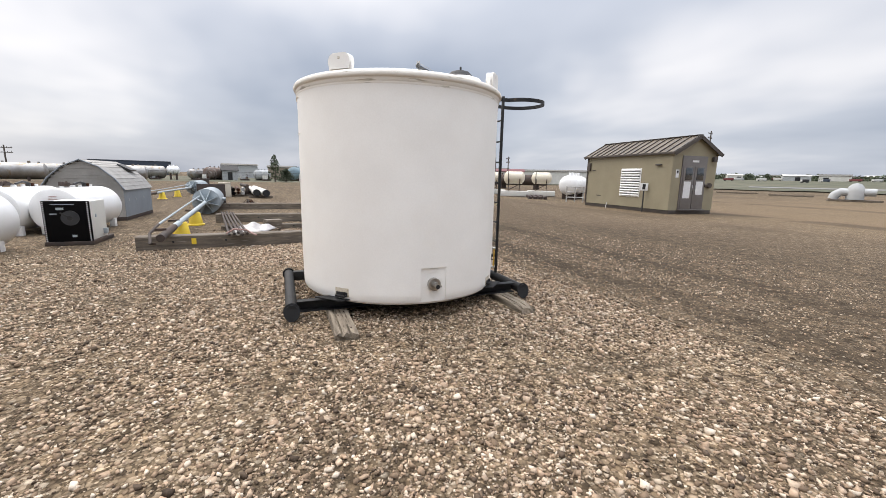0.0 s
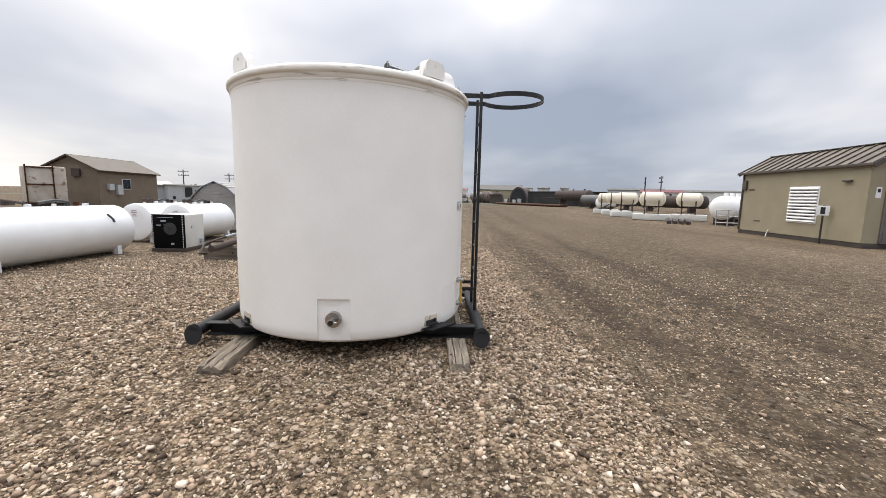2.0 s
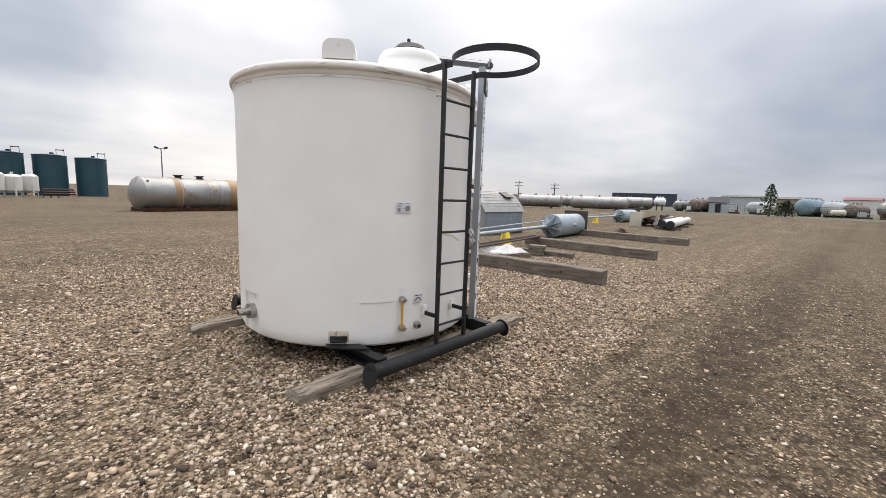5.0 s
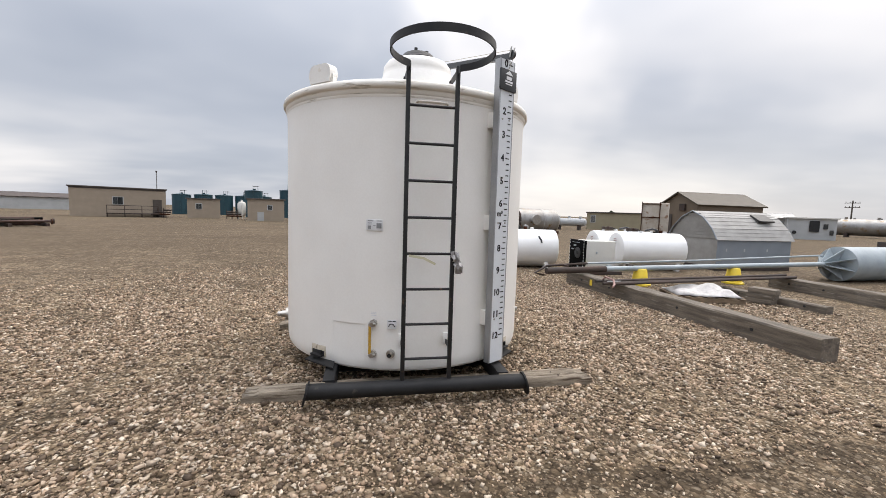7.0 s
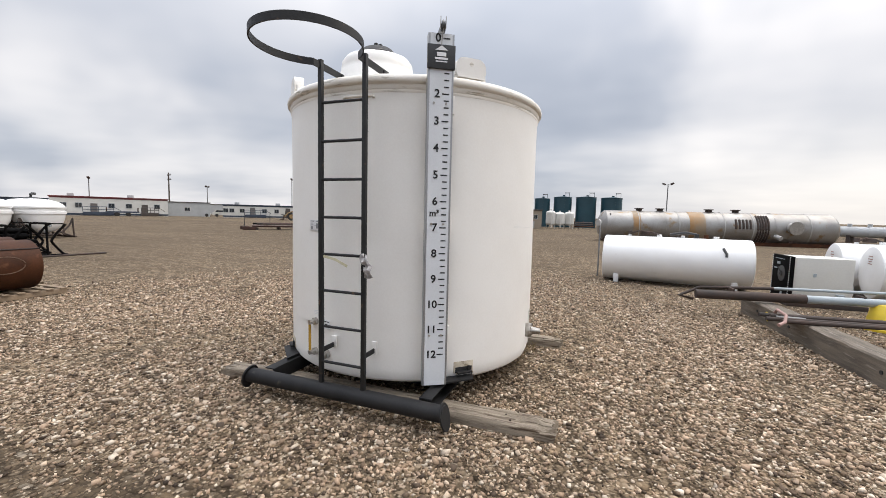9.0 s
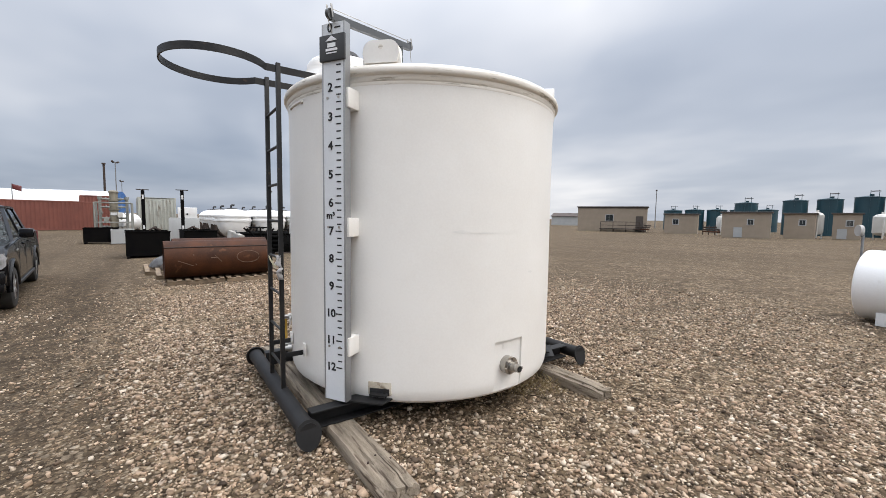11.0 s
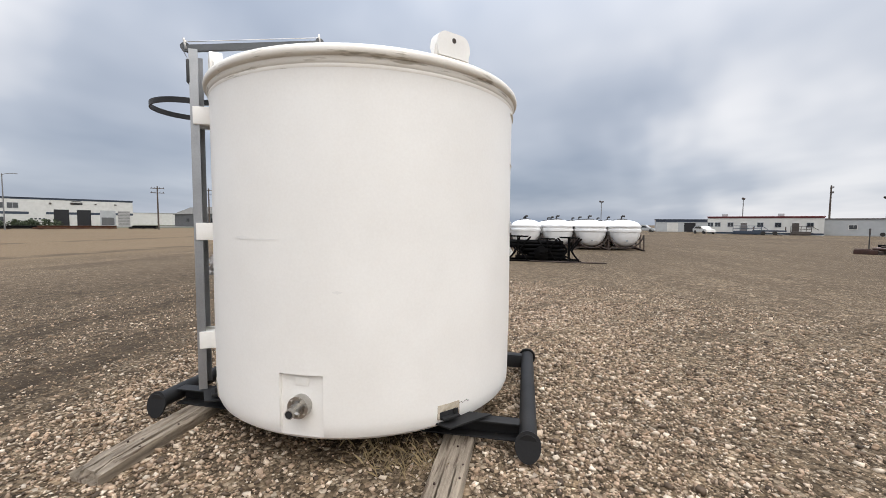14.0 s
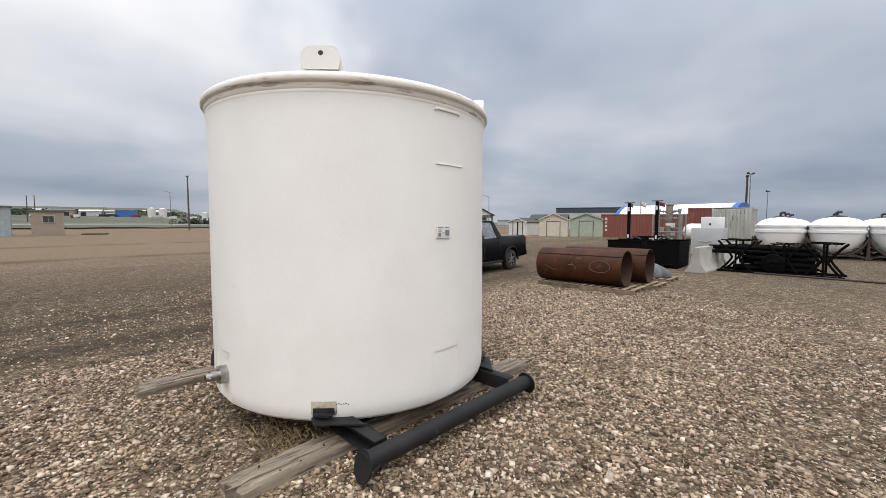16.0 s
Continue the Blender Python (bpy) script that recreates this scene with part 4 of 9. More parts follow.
def build_gauge():
    s = thing("level_gauge", "tall white level gauge board with black volume marks", "gauge")
    a = 31.4
    lay = rotz(a)
    rb = 1.440
    z0, z1 = 0.235, 2.985
    fold = [(rb + 0.003, -0.10), (rb + 0.003, 0.10), (rb - 0.06, 0.10), (rb - 0.06, 0.094), (rb - 0.003, 0.094), (rb - 0.003, -0.094), (rb - 0.06, -0.094), (rb - 0.06, -0.10)]
    bm = add_prism(bmesh.new(), fold, z1 - z0, pose(0, 0, z0))
    bm.transform(lay)
    board = part("board", bm, ALU, s, "folded aluminium channel board")
    bm = add_box(bmesh.new(), (rb + 0.0035, 0, (z0 + z1) / 2), (0.002, 0.17, z1 - z0 - 0.004))
    bm.transform(lay)
    part("face", bm, ALU_FACE, s, "white printed face")
    step = 0.2048
    zt = 2.949
    for k in range(49):
        z = zt - step * k / 4
        if 2.715 < z < 2.905:
            continue
        w = 0.052 if k % 4 == 0 else 0.039
        bm = add_box(bmesh.new(), (rb + 0.0055, 0.066 - w / 2, z), (0.002, w, 0.0095))
        bm.transform(lay)
        part("tick", bm, INK, s)
    for k in range(0, 13):
        z = zt - step * k
        if 2.715 < z < 2.905:
            continue
        text_part("numeral", str(k), 0.085, lay @ pose(rb + 0.0055, -0.026 - (0.008 if k > 9 else 0), z, 90, 0, 90), INK, s)
    text_part("unit_mark", "m\u00b3", 0.07, lay @ pose(rb + 0.0055, -0.03, zt - step * 6.45, 90, 0, 90), INK, s)
    for z in (2.47, 1.545, 0.65):
        for y in (-0.05, 0.045):
            bm = add_cyl(bmesh.new(), (rb + 0.004, y, z), (rb + 0.010, y, z), 0.009, seg=10)
            bm.transform(lay)
            part("screw", bm, STEEL, s)
        bm = add_box(bmesh.new(), (1.36, 0.075, z), (0.13, 0.085, 0.14), bevel=0.006)
        add_box(bm, (1.36, -0.065, z), (0.13, 0.05, 0.14), bevel=0.006)
        bm.transform(lay)
        part("standoff", bm, POLY, s, "white plastic standoff block")
    bm = add_box(bmesh.new(), (rb + 0.010, 0, 2.81), (0.022, 0.215, 0.178), bevel=0.005)
    bm.transform(lay)
    ptr = part("pointer", bm, BLACK, s, "black sliding pointer plate")
    bm = add_prism(bmesh.new(), [(-0.05, 0), (0.05, 0), (0, 0.035)], 0.002, lay @ pose(rb + 0.0215, 0, 2.855, 90, 0, 90))
    part("arrow", bm, WHITE_BAR, ptr)
    bm = bmesh.new()
    for y, z, w, h in ((0, 2.826, 0.07, 0.028), (0, 2.795, 0.10, 0.016), (0, 2.773, 0.09, 0.008)):
        add_box(bm, (rb + 0.022, y, z), (0.002, w, h))
    bm.transform(lay)
    part("print_bar", bm, WHITE_BAR, ptr)
    # boom with pulleys
    tip, inn = Vector((1.262, 0.775, 3.012)), Vector((0.345, 0.300, 3.175))
    d = (inn - tip).normalized()
    part("boom", add_tube(bmesh.new(), [tip, inn], 0, flat=(0.035, 0.05)), BOOM, s, "dark grey square boom")
    for p in (tip, inn):
        side = d.cross(Vector((0, 0, 1))).normalized()
        q = p + Vector((0, 0, 0.012))
        bm = add_cyl(bmesh.new(), q - side * 0.012, q + side * 0.012, 0.036, seg=24)
        part("pulley", bm, BOOM, s, "small dark pulley")
        bm = add_box(bmesh.new(), q + side * 0.02 + Vector((0, 0, 0.022)), (0.016, 0.006, 0.085), d.to_track_quat("X", "Z").to_matrix(), 0.001)
        add_box(bm, q - side * 0.02 + Vector((0, 0, 0.022)), (0.016, 0.006, 0.085), d.to_track_quat("X", "Z").to_matrix(), 0.001)
        part("pulley_bracket", bm, STEEL, s)
    part("cable", add_tube(bmesh.new(), [tip + Vector((0, 0, 0.055)), inn + Vector((0, 0, 0.055)), inn + d * 0.03 + Vector((0, 0, -0.12))], 0.003, 6), STEEL, s)
    q = lay @ Vector((rb + 0.01, 0, 2.90))
    part("cable", add_tube(bmesh.new(), [tip - d * 0.04 + Vector((0, 0, 0.03)), q], 0.003, 6), STEEL, s)
    st = tip.lerp(inn, 0.86)
    cyl_part("boom_post", (st.x, st.y, 2.84), (st.x, st.y, st.z), 0.02, BOOM, s, seg=12)
    return s


build_gauge()


def build_lumber(name, label, corners, h):
    """A rough plank from four ground corners: two at the south end, two at the north end. Its top is split along the grain."""
    rng = random.Random(int(corners[0][0] * 100))
    (ax, ay), (bx, by), (cx, cy), (dx, dy) = corners
    n = 60
    across = (0.0, 0.0, 0.05, 0.17, 0.27, 0.30, 0.33, 0.48, 0.60, 0.635, 0.67, 0.84, 0.95, 1.0, 1.0)
    bm = bmesh.new()
    rings = []
    wave = [rng.uniform(0, 6.28) for _ in range(6)]
    chip = [rng.uniform(-0.03, 0.05) for _ in across]
    for i in range(n + 1):
        f = i / n
        p, q = Vector((ax + (dx - ax) * f, ay + (dy - ay) * f)), Vector((bx + (cx - bx) * f, by + (cy - by) * f))
        end = min(i, n - i)
        ring = []
        for k, u in enumerate(across):
            low = k in (0, len(across) - 1)
            z = -0.01 if low else h * (0.93 + 0.06 * math.sin(9 * f + wave[k % 6]) + 0.03 * math.sin(41 * f + wave[(k + 2) % 6])) + rng.uniform(-0.002, 0.002)
            if k in (1, len(across) - 2):
                z -= 0.014 + rng.uniform(0, 0.006)
            if k == 5:          # two long splits that open towards the ends
                z -= 0.034 * max(0.0, math.sin(7.5 * f + wave[0])) + (0.03 if end < 8 else 0.0)
            if k == 9:
                z -= 0.028 * max(0.0, math.sin(5.2 * f + wave[1])) + (0.02 if end < 5 else 0.0)
            if end < 2 and not low:
                z -= rng.uniform(0.004, 0.022)
            at = p.lerp(q, u)
            run = chip[k] * (1 if i == n else -1) if end == 0 else 0.0
            ring.append(bm.verts.new((at.x + rng.uniform(-0.003, 0.003), at.y + run, max(z, -0.01))))
        rings.append(ring)
    for p, q in zip(rings, rings[1:]):
        for k in range(len(across)):
            m = (k + 1) % len(across)
            bm.faces.new((p[k], p[m], q[m], q[k]))
    bm.faces.new(rings[0])
    bm.faces.new(rings[-1][::-1])
    ob = solid(name, bm, WOOD, label, "timber", group="planks under the skid", sharp=30)
    for k in range(7):       # rusty nail heads
        f, u = rng.uniform(0.03, 0.22) if k % 2 else rng.uniform(0.8, 0.97), rng.choice((0.12, 0.42, 0.75))
        p, q = Vector((ax + (dx - ax) * f, ay + (dy - ay) * f)), Vector((bx + (cx - bx) * f, by + (cy - by) * f))
        at = p.lerp(q, u)
        part("nail_head", add_cyl(bmesh.new(), (at.x, at.y, h * 0.9), (at.x, at.y, h + 0.002), 0.007, seg=8), RUST_IN, ob)


build_lumber("support_plank", "weathered grey wooden plank under the tank skid", [(1.135, -1.44), (1.332, -1.425), (1.31, 1.68), (1.085, 1.69)], 0.085)
build_lumber("support_plank", "weathered grey wooden plank under the tank skid", [(-1.10, -1.565), (-0.865, -1.585), (-0.89, 1.585), (-1.11, 1.565)], 0.085)


def grass_tuft(at, n, spread, seed, label):
    """Dry blades standing in the gravel."""
    rng = random.Random(seed)
    vs, fs = [], []
    for k in range(n):
        x, y = rng.gauss(0, spread), rng.gauss(0, spread * 0.6)
        h, a, lean, w = rng.uniform(0.03, 0.11), rng.uniform(0, 6.28), rng.uniform(0.03, 0.10), 0.0018
        d = (math.cos(a), math.sin(a))
        i = len(vs)
        vs += [(x - d[1] * w, y + d[0] * w, 0), (x + d[1] * w, y - d[0] * w, 0), (x + d[0] * lean * 0.4 + d[1] * w, y + d[1] * lean * 0.4 - d[0] * w, h * 0.6), (x + d[0] * lean, y + d[1] * lean, h)]
        fs += [(i, i + 1, i + 2), (i, i + 2, i + 3)]
    me = bpy.data.meshes.new("grass_tuft")
    me.from_pydata(vs, [], fs)
    me.materials.append(DRY_GRASS)
    ob = new("grass_tuft", me)
    ob.matrix_world = Matrix.Translation((at[0], at[1], 0.005))
    tagged(ob, label, "grass", kind="stuff")


DRY_GRASS = mat("dry_grass_blades", (0.30, 0.225, 0.12), (0.19, 0.14, 0.07), 8, 60, 0.9, bump=0.0)
grass_tuft((-0.70, 1.12), 130, 0.15, 3, "dry tan grass tuft beside the plank")
grass_tuft((-0.5, 1.0), 90, 0.2, 9, "dry tan grass tuft under the tank")


# ---- yard stock west of the tank ----
def fuel_tank(name, south, north, r, zc, label, mark=False, box=True):
    """A white horizontal fuel tank between two end points, local x along its axis."""
    (x0, y0), (x1, y1) = south, north
    ln = math.hypot(x1 - x0, y1 - y0)
    t = thing(name, label, "fuel tank", pose((x0 + x1) / 2, (y0 + y1) / 2, 0, 0, 0, math.degrees(math.atan2(y1 - y0, x1 - x0))), group="white fuel tanks")
    h = ln / 2
    prof = [(0.0, -h), (r * 0.5, -h + 0.004), (r * 0.93, -h + 0.012), (r * 0.985, -h + 0.03), (r, -h + 0.06), (r, 0.0), (r, h - 0.06), (r * 0.985, h - 0.03), (r * 0.93, h - 0.012), (r * 0.5, h - 0.004), (0.0, h)]
    part("shell", add_lathe(bmesh.new(), prof, 64, pose(0, 0, zc, 0, 90, 0)), WHITE, t, "glossy white painted shell")
    for x in (-h * 0.78, h * 0.78):
        for y in (-0.36, 0.36):
            bm = add_box(bmesh.new(), (x, y, (zc - r * 0.7) / 2 + 0.0), (0.12, 0.14, zc - r * 0.7), bevel=0.006)
            part("foot", bm, WHITE, t)
    for k, x in enumerate((-h * 0.62, -h * 0.2, h * 0.12, h * 0.55)):
        cyl_part("top_fitting", (x, 0, zc + r - 0.02), (x, 0, zc + r + 0.055), 0.06 if k % 2 else 0.04, WHITE, t, seg=14)
    if box:
        bm = add_cyl(bmesh.new(), (h * 0.3, 0, zc + r + 0.01), (h * 0.3, 0, zc + r + 0.10), 0.05, seg=12)
        add_tube(bm, [(h * 0.3, 0, zc + r + 0.09), (h * 0.15, 0.02, zc + r + 0.13), (-h * 0.05, 0.05, zc + r + 0.07)], 0.03, 8)
        part("vent_hose", bm, BLACK, t, "black vent hose")
        bm = add_tube(bmesh.new(), [(-h * 0.62, 0.0, zc + r + 0.05), (-h * 0.5, -0.05, zc + r + 0.14), (-h * 0.3, 0.06, zc + r + 0.10), (-h * 0.2, 0.0, zc + r + 0.05)], 0.024, 8)
        add_box(bm, (-h * 0.4, 0.04, zc + r + 0.08), (0.22, 0.10, 0.09), None, 0.01)
        add_box(bm, (-h * 0.62, 0, zc + r + 0.09), (0.09, 0.09, 0.10), None, 0.01)
        part("filler_fittings", bm, DARK_STEEL, t, "dark filler pipework")
        cyl_part("vent_cap", (h * 0.42, 0, zc + r), (h * 0.42, 0, zc + r + 0.09), 0.055, RUST, t, seg=12, label="rusty vent cap")
    bm = bmesh.new()
    for k, (w, z) in enumerate(((0.16, 0.34), (0.18, 0.28), (0.12, 0.23), (0.16, 0.18))):
        add_box(bm, (-h - 0.003, 0.0, zc + z), (0.006, w, 0.018))
    part("print_bar", bm, mat("faded_red_print", (0.42, 0.25, 0.22)), t, "faded printed lines")
    if mark:
        bm = add_tube(bmesh.new(), [(h - 0.62, -r * 0.76, zc + r * 0.66), (h - 0.60, -r * 0.83, zc + r * 0.57), (h - 0.56, -r * 0.90, zc + r * 0.45), (h - 0.56, -r * 0.95, zc + r * 0.33)], 0.028, 8)
        part("black_scrawl", bm, BLACK, t, "black painted mark")
    return t


fuel_tank("fuel_tank", (-7.50, 2.20), (-7.09, 5.40), 0.575, 0.61, "long white horizontal fuel tank with a black mark on its side", mark=True)
fuel_tank("fuel_tank", (-6.80, 7.36), (-6.56, 9.46), 0.55, 0.62, "short white horizontal fuel tank beside a generator box")
fuel_tank("fuel_tank", (-7.92, 7.22), (-7.68, 9.3), 0.55, 0.62, "white horizontal fuel tank standing behind another")


def gauge_post():
    p = thing("pipe_stand", "thin grey upright pipe with a round dial", "pipe stand", pose(-7.98, 2.07, 0))
    cyl_part("post", (0, 0, 0), (0, 0, 1.46), 0.02, POLE_METAL, p, seg=10)
    cyl_part("dial", (0.0, -0.03, 1.50), (0.03, -0.07, 1.50), 0.10, GALV, p, seg=20)
    return p


gauge_post()


def generator_box():
    g = thing("generator_box", "white generator enclosure with a black fan panel on a pallet base", "generator", pose(-5.87, 6.02, 0, 0, 0, 1))
    box_part("base", (0, 0.1, 0.045), (0.84, 1.25, 0.09), DARK_STEEL, g, 0.01)
    box_part("enclosure", (0, 0.03, 0.52), (0.74, 0.92, 0.86), OFFWHITE, g, 0.012)
    front = box_part("fan_panel", (0, -0.47, 0.525), (0.80, 0.07, 0.88), BLACK_STEEL, g, 0.008, label="black perforated fan panel")
    for k in range(20):
        for x in (-0.375, 0.375):
            box_part("punched_hole", (x, -0.507, 0.11 + k * 0.0435), (0.022, 0.006, 0.018), WHITE_BAR, front)
    bm = add_cyl(bmesh.new(), (0.06, -0.515, 0.60), (0.06, -0.50, 0.60), 0.16, seg=28)
    part("fan_ring", bm, BLACK, front)
    bm = add_cyl(bmesh.new(), (0.06, -0.525, 0.60), (0.06, -0.51, 0.60), 0.05, seg=18)
    add_box(bm, (-0.02, -0.515, 0.66), (0.20, 0.01, 0.03), Matrix.Rotation(0.6, 3, "Y"))
    part("fan_hub", bm, RUBBER, front)
    for x, z, w, h in ((-0.10, 0.80, 0.13, 0.05), (-0.22, 0.69, 0.12, 0.025), (0.10, 0.21, 0.08, 0.05), (-0.05, 0.89, 0.4, 0.012)):
        box_part("plate", (x, -0.508, z), (w, 0.006, h), GREY_PAINT, front)
    box_part("side_latch", (0.374, -0.1, 0.62), (0.014, 0.05, 0.07), GREY_PAINT, g, 0.004)
    box_part("outlet_stub", (0.40, 0.3, 0.22), (0.08, 0.12, 0.12), GREY_PAINT, g, 0.01)
    return g


generator_box()


def gambrel_shed():
    s = thing("gambrel_shed", "small grey metal shed with a curved corrugated roof", "shed", pose(-7.38, 12.20, 0, 0, 0, 0))
    w, l, ev = 1.02, 1.45, 1.02
    box_part("base_frame", (0, 0, 0.06), (2 * w + 0.06, 2 * l + 0.06, 0.12), DARK_STEEL, s, 0.01)
    for x in (-w, w):
        bm = add_box(bmesh.new(), (x, 0, 0.12 + (ev - 0.12) / 2), (0.05, 2 * l, ev - 0.12))
        part("side_wall", bm, SHED_WALL, s)
    curve = [(-w - 0.05, ev - 0.02), (-w * 0.82, 1.36), (-w * 0.45, 1.72), (0, 1.93), (w * 0.45, 1.72), (w * 0.82, 1.36), (w + 0.05, ev - 0.02)]
    for y, n in ((-l + 0.02, "front_wall"), (l - 0.02, "rear_wall")):
        bm = add_prism(bmesh.new(), [(-w, 0.12), (w, 0.12), (w, ev)] + [(x * 0.97, z - 0.02) for x, z in curve[::-1][1:-1]] + [(-w, ev)], 0.05, pose(0, y + 0.025, 0, 90, 0, 0))
        part(n, bm, SHED_WALL if n == "rear_wall" else SHED_SHEET, s)
    # lapped front boards
    for k in range(8):
        z = ev + 0.02 + k * 0.105
        half = np.interp(z, [ev, 1.36, 1.72, 1.93], [w, w * 0.8, w * 0.43, 0.0])
        box_part("lap_board", (0, -l - 0.02, z + 0.05), (2 * max(half - 0.04, 0.06), 0.02, 0.098), SHED_SHEET, s, rot=Matrix.Rotation(0.1, 3, "X"))
    # roof of lapped sheets between the curve's stations
    for (x0, z0), (x1, z1) in zip(curve, curve[1:]):
        n = 3
        for k in range(n):
            a, b = k / n, (k + 1) / n
            p, q = Vector((x0 + (x1 - x0) * a, 0, z0 + (z1 - z0) * a)), Vector((x0 + (x1 - x0) * b, 0, z0 + (z1 - z0) * b))
            d = q - p
            nrm = Vector((-d.z, 0, d.x)).normalized()
            if nrm.z < 0:
                nrm = -nrm
            c = (p + q) / 2 + nrm * 0.02
            ang = math.atan2(d.z, d.x)
            box_part("roof_sheet", c, (d.length + 0.03, 2 * l + 0.16, 0.012), SHED_SHEET, s, rot=Matrix.Rotation(-ang + (0.05 if x1 <= 0 else -0.05), 3, "Y"))
    bm = add_tube(bmesh.new(), [(x * 1.01, -l - 0.09, z + 0.02) for x, z in curve], 0.022, 8)
    part("gable_trim", bm, SHED_WALL, s)
    box_part("roof_hatch", (0.55, 0.75, 1.74), (0.45, 0.6, 0.05), BLACK, s, rot=Matrix.Rotation(0.5, 3, "Y"), label="dark open roof hatch")
    for y in (-1.1, -0.4, 0.5):
        box_part("wall_tag", (w + 0.028, y, 0.68), (0.006, 0.05, 0.09), PALE_GREY, s)
    return s


gambrel_shed()


def timber_beam(x0, y0, x1, y1, h=0.28, w=0.28):
    rng = random.Random(int(y0 * 10))
    ln, yaw = math.hypot(x1 - x0, y1 - y0), math.degrees(math.atan2(y1 - y0, x1 - x0))
    b = thing("timber_beam", "heavy weathered square timber beam lying on gravel", "timber beam", pose((x0 + x1) / 2, (y0 + y1) / 2, 0, 0, 0, yaw), group="timber beams in a row")
    bm = bmesh.new()
    n = 24
    rings = []
    for i in range(n + 1):
        x = -ln / 2 + ln * i / n
        j = [rng.uniform(-0.006, 0.006) for _ in range(8)]
        c = 0.02
        pts = [(-w / 2, 0), (w / 2, 0), (w / 2, h - c), (w / 2 - c, h), (-w / 2 + c, h), (-w / 2, h - c)]
        rings.append([bm.verts.new((x, y + j[k], max(z + j[k + 1], 0) - (0.01 if z == 0 else 0))) for k, (y, z) in enumerate(pts)])
    for p, q in zip(rings, rings[1:]):
        for k in range(6):
            m = (k + 1) % 6
            bm.faces.new((p[k], p[m], q[m], q[k]))
    bm.faces.new(rings[0])
    bm.faces.new(rings[-1][::-1])
    part("beam", bm, WOOD_X, b, sharp=30)
    for f in (0.12, 0.3, 0.62, 0.85):
        cyl_part("bolt_hole", (-ln / 2 + ln * f, -w / 2 - 0.009, h * 0.55), (-ln / 2 + ln * f, -w / 2 + 0.004, h * 0.55), 0.022, INK, b, seg=12)
    return b


timber_beam(-4.40, 4.60, 1.10, 4.92, 0.29, 0.29)
timber_beam(-3.60, 9.75, 0.72, 9.55, 0.28, 0.28)
timber_beam(-4.30, 15.2, 0.36, 14.95, 0.28, 0.28)
timber_beam(-3.2, 7.55, -0.9, 7.75, 0.14, 0.18)


def flare_drum(m, label):
    """A knock-out drum with a finned end, a long flare pipe on two yellow stands. Local y runs from the tip to the drum."""
    f = thing("flare_drum", label, "flare stack", m, group="flare stacks lying down")
    r = 0.49
    prof = [(0.0, 9.15), (r * 0.6, 9.15), (r, 9.18), (r, 11.75), (0.0, 11.75)]
    part("drum", add_lathe(bmesh.new(), [(a, b) for a, b in prof], 48, pose(0, 0, 0.50, -90, 0, 0)), GREY_PAINT, f, "grey painted drum")
    for a in (0, 45, 90, 135):
        bm = add_prism(bmesh.new(), [(-r, 9.15), (r, 9.15), (0.09, 8.6), (-0.09, 8.6)], 0.016)
        bm.transform(Matrix.Translation((0, 0, 0.50)) @ Matrix.Rotation(radians(a + 20), 4, "Y") @ Matrix.Translation((0, 0, -0.008)))
        part("fin", bm, GREY_PAINT, f)
    box_part("base_plate", (0, 11.78, 0.56), (1.12, 0.05, 1.12), DARK_STEEL, f, 0.004)
    cyl_part("drum_nozzle", (0.45, 10.4, 0.53), (0.62, 10.4, 0.53), 0.07, GREY_PAINT, f, seg=16)
    bm = add_cyl(bmesh.new(), (0, 1.5, 0.40), (0, 9.0, 0.50), 0.065, seg=20)
    part("flare_pipe", bm, GREY_PAINT, f, "pale grey flare pipe")
    cyl_part("flare_tip", (0, 0, 0.37), (0, 1.55, 0.40), 0.075, DARK_STEEL, f, seg=20, label="sooty flare tip")
    part("pilot_tip", add_tube(bmesh.new(), [(-0.10, 0.0, 0.26), (-0.13, -0.22, 0.30), (-0.18, 0.1, 0.46), (-0.22, 1.2, 0.51)], 0.027, 10), DARK_STEEL, f, "sooty bent pilot tip")
    bm = add_tube(bmesh.new(), [(-0.22, 1.18, 0.51), (-0.26, 4.5, 0.57), (-0.20, 8.9, 0.72)], 0.025, 10)
    part("pilot_line", bm, GREY_PAINT, f, "thin pilot gas line")
    for y in (0.55, 2.3, 5.2):
        box_part("line_bracket", (-0.10, y, 0.47), (0.24, 0.03, 0.05), DARK_STEEL, f)
    for y in (2.55, 5.45):
        bm = add_lathe(bmesh.new(), [(0.25, 0.0), (0.25, 0.035), (0.20, 0.055), (0.14, 0.385), (0.12, 0.405), (0.0, 0.405)], 28, Matrix.Translation((0, y, 0)))
        part("pipe_stand", bm, YELLOW, f, "yellow plastic cone stand")
    return f


flare_drum(pose(-3.74, 3.60, 0, 0, 0, 3.6), "grey knock-out drum with a long flare pipe on yellow stands")
flare_drum(pose(-8.35, 20.6, 0, 0, 0, -4), "grey flare drum lying further back with a yellow stand")


def pallet(m, w=1.2, d=1.0, label="worn wooden shipping pallet lying on gravel"):
    p = thing("pallet", label, "pallet", m, group="pallets")
    for y in (-d / 2 + 0.05, 0, d / 2 - 0.05):
        box_part("stringer", (0, y, 0.055), (w, 0.045, 0.085), PALLET_WOOD, p, 0.003)
    for k in range(7):
        x = -w / 2 + 0.06 + (w - 0.12) * k / 6
        box_part("deck_board", (x, 0, 0.107), (0.10, d, 0.018), PALLET_WOOD, p, 0.003)
    for x in (-w / 2 + 0.06, 0, w / 2 - 0.06):
        box_part("base_board", (x, 0, 0.006), (0.10, d, 0.012), PALLET_WOOD, p)
    return p


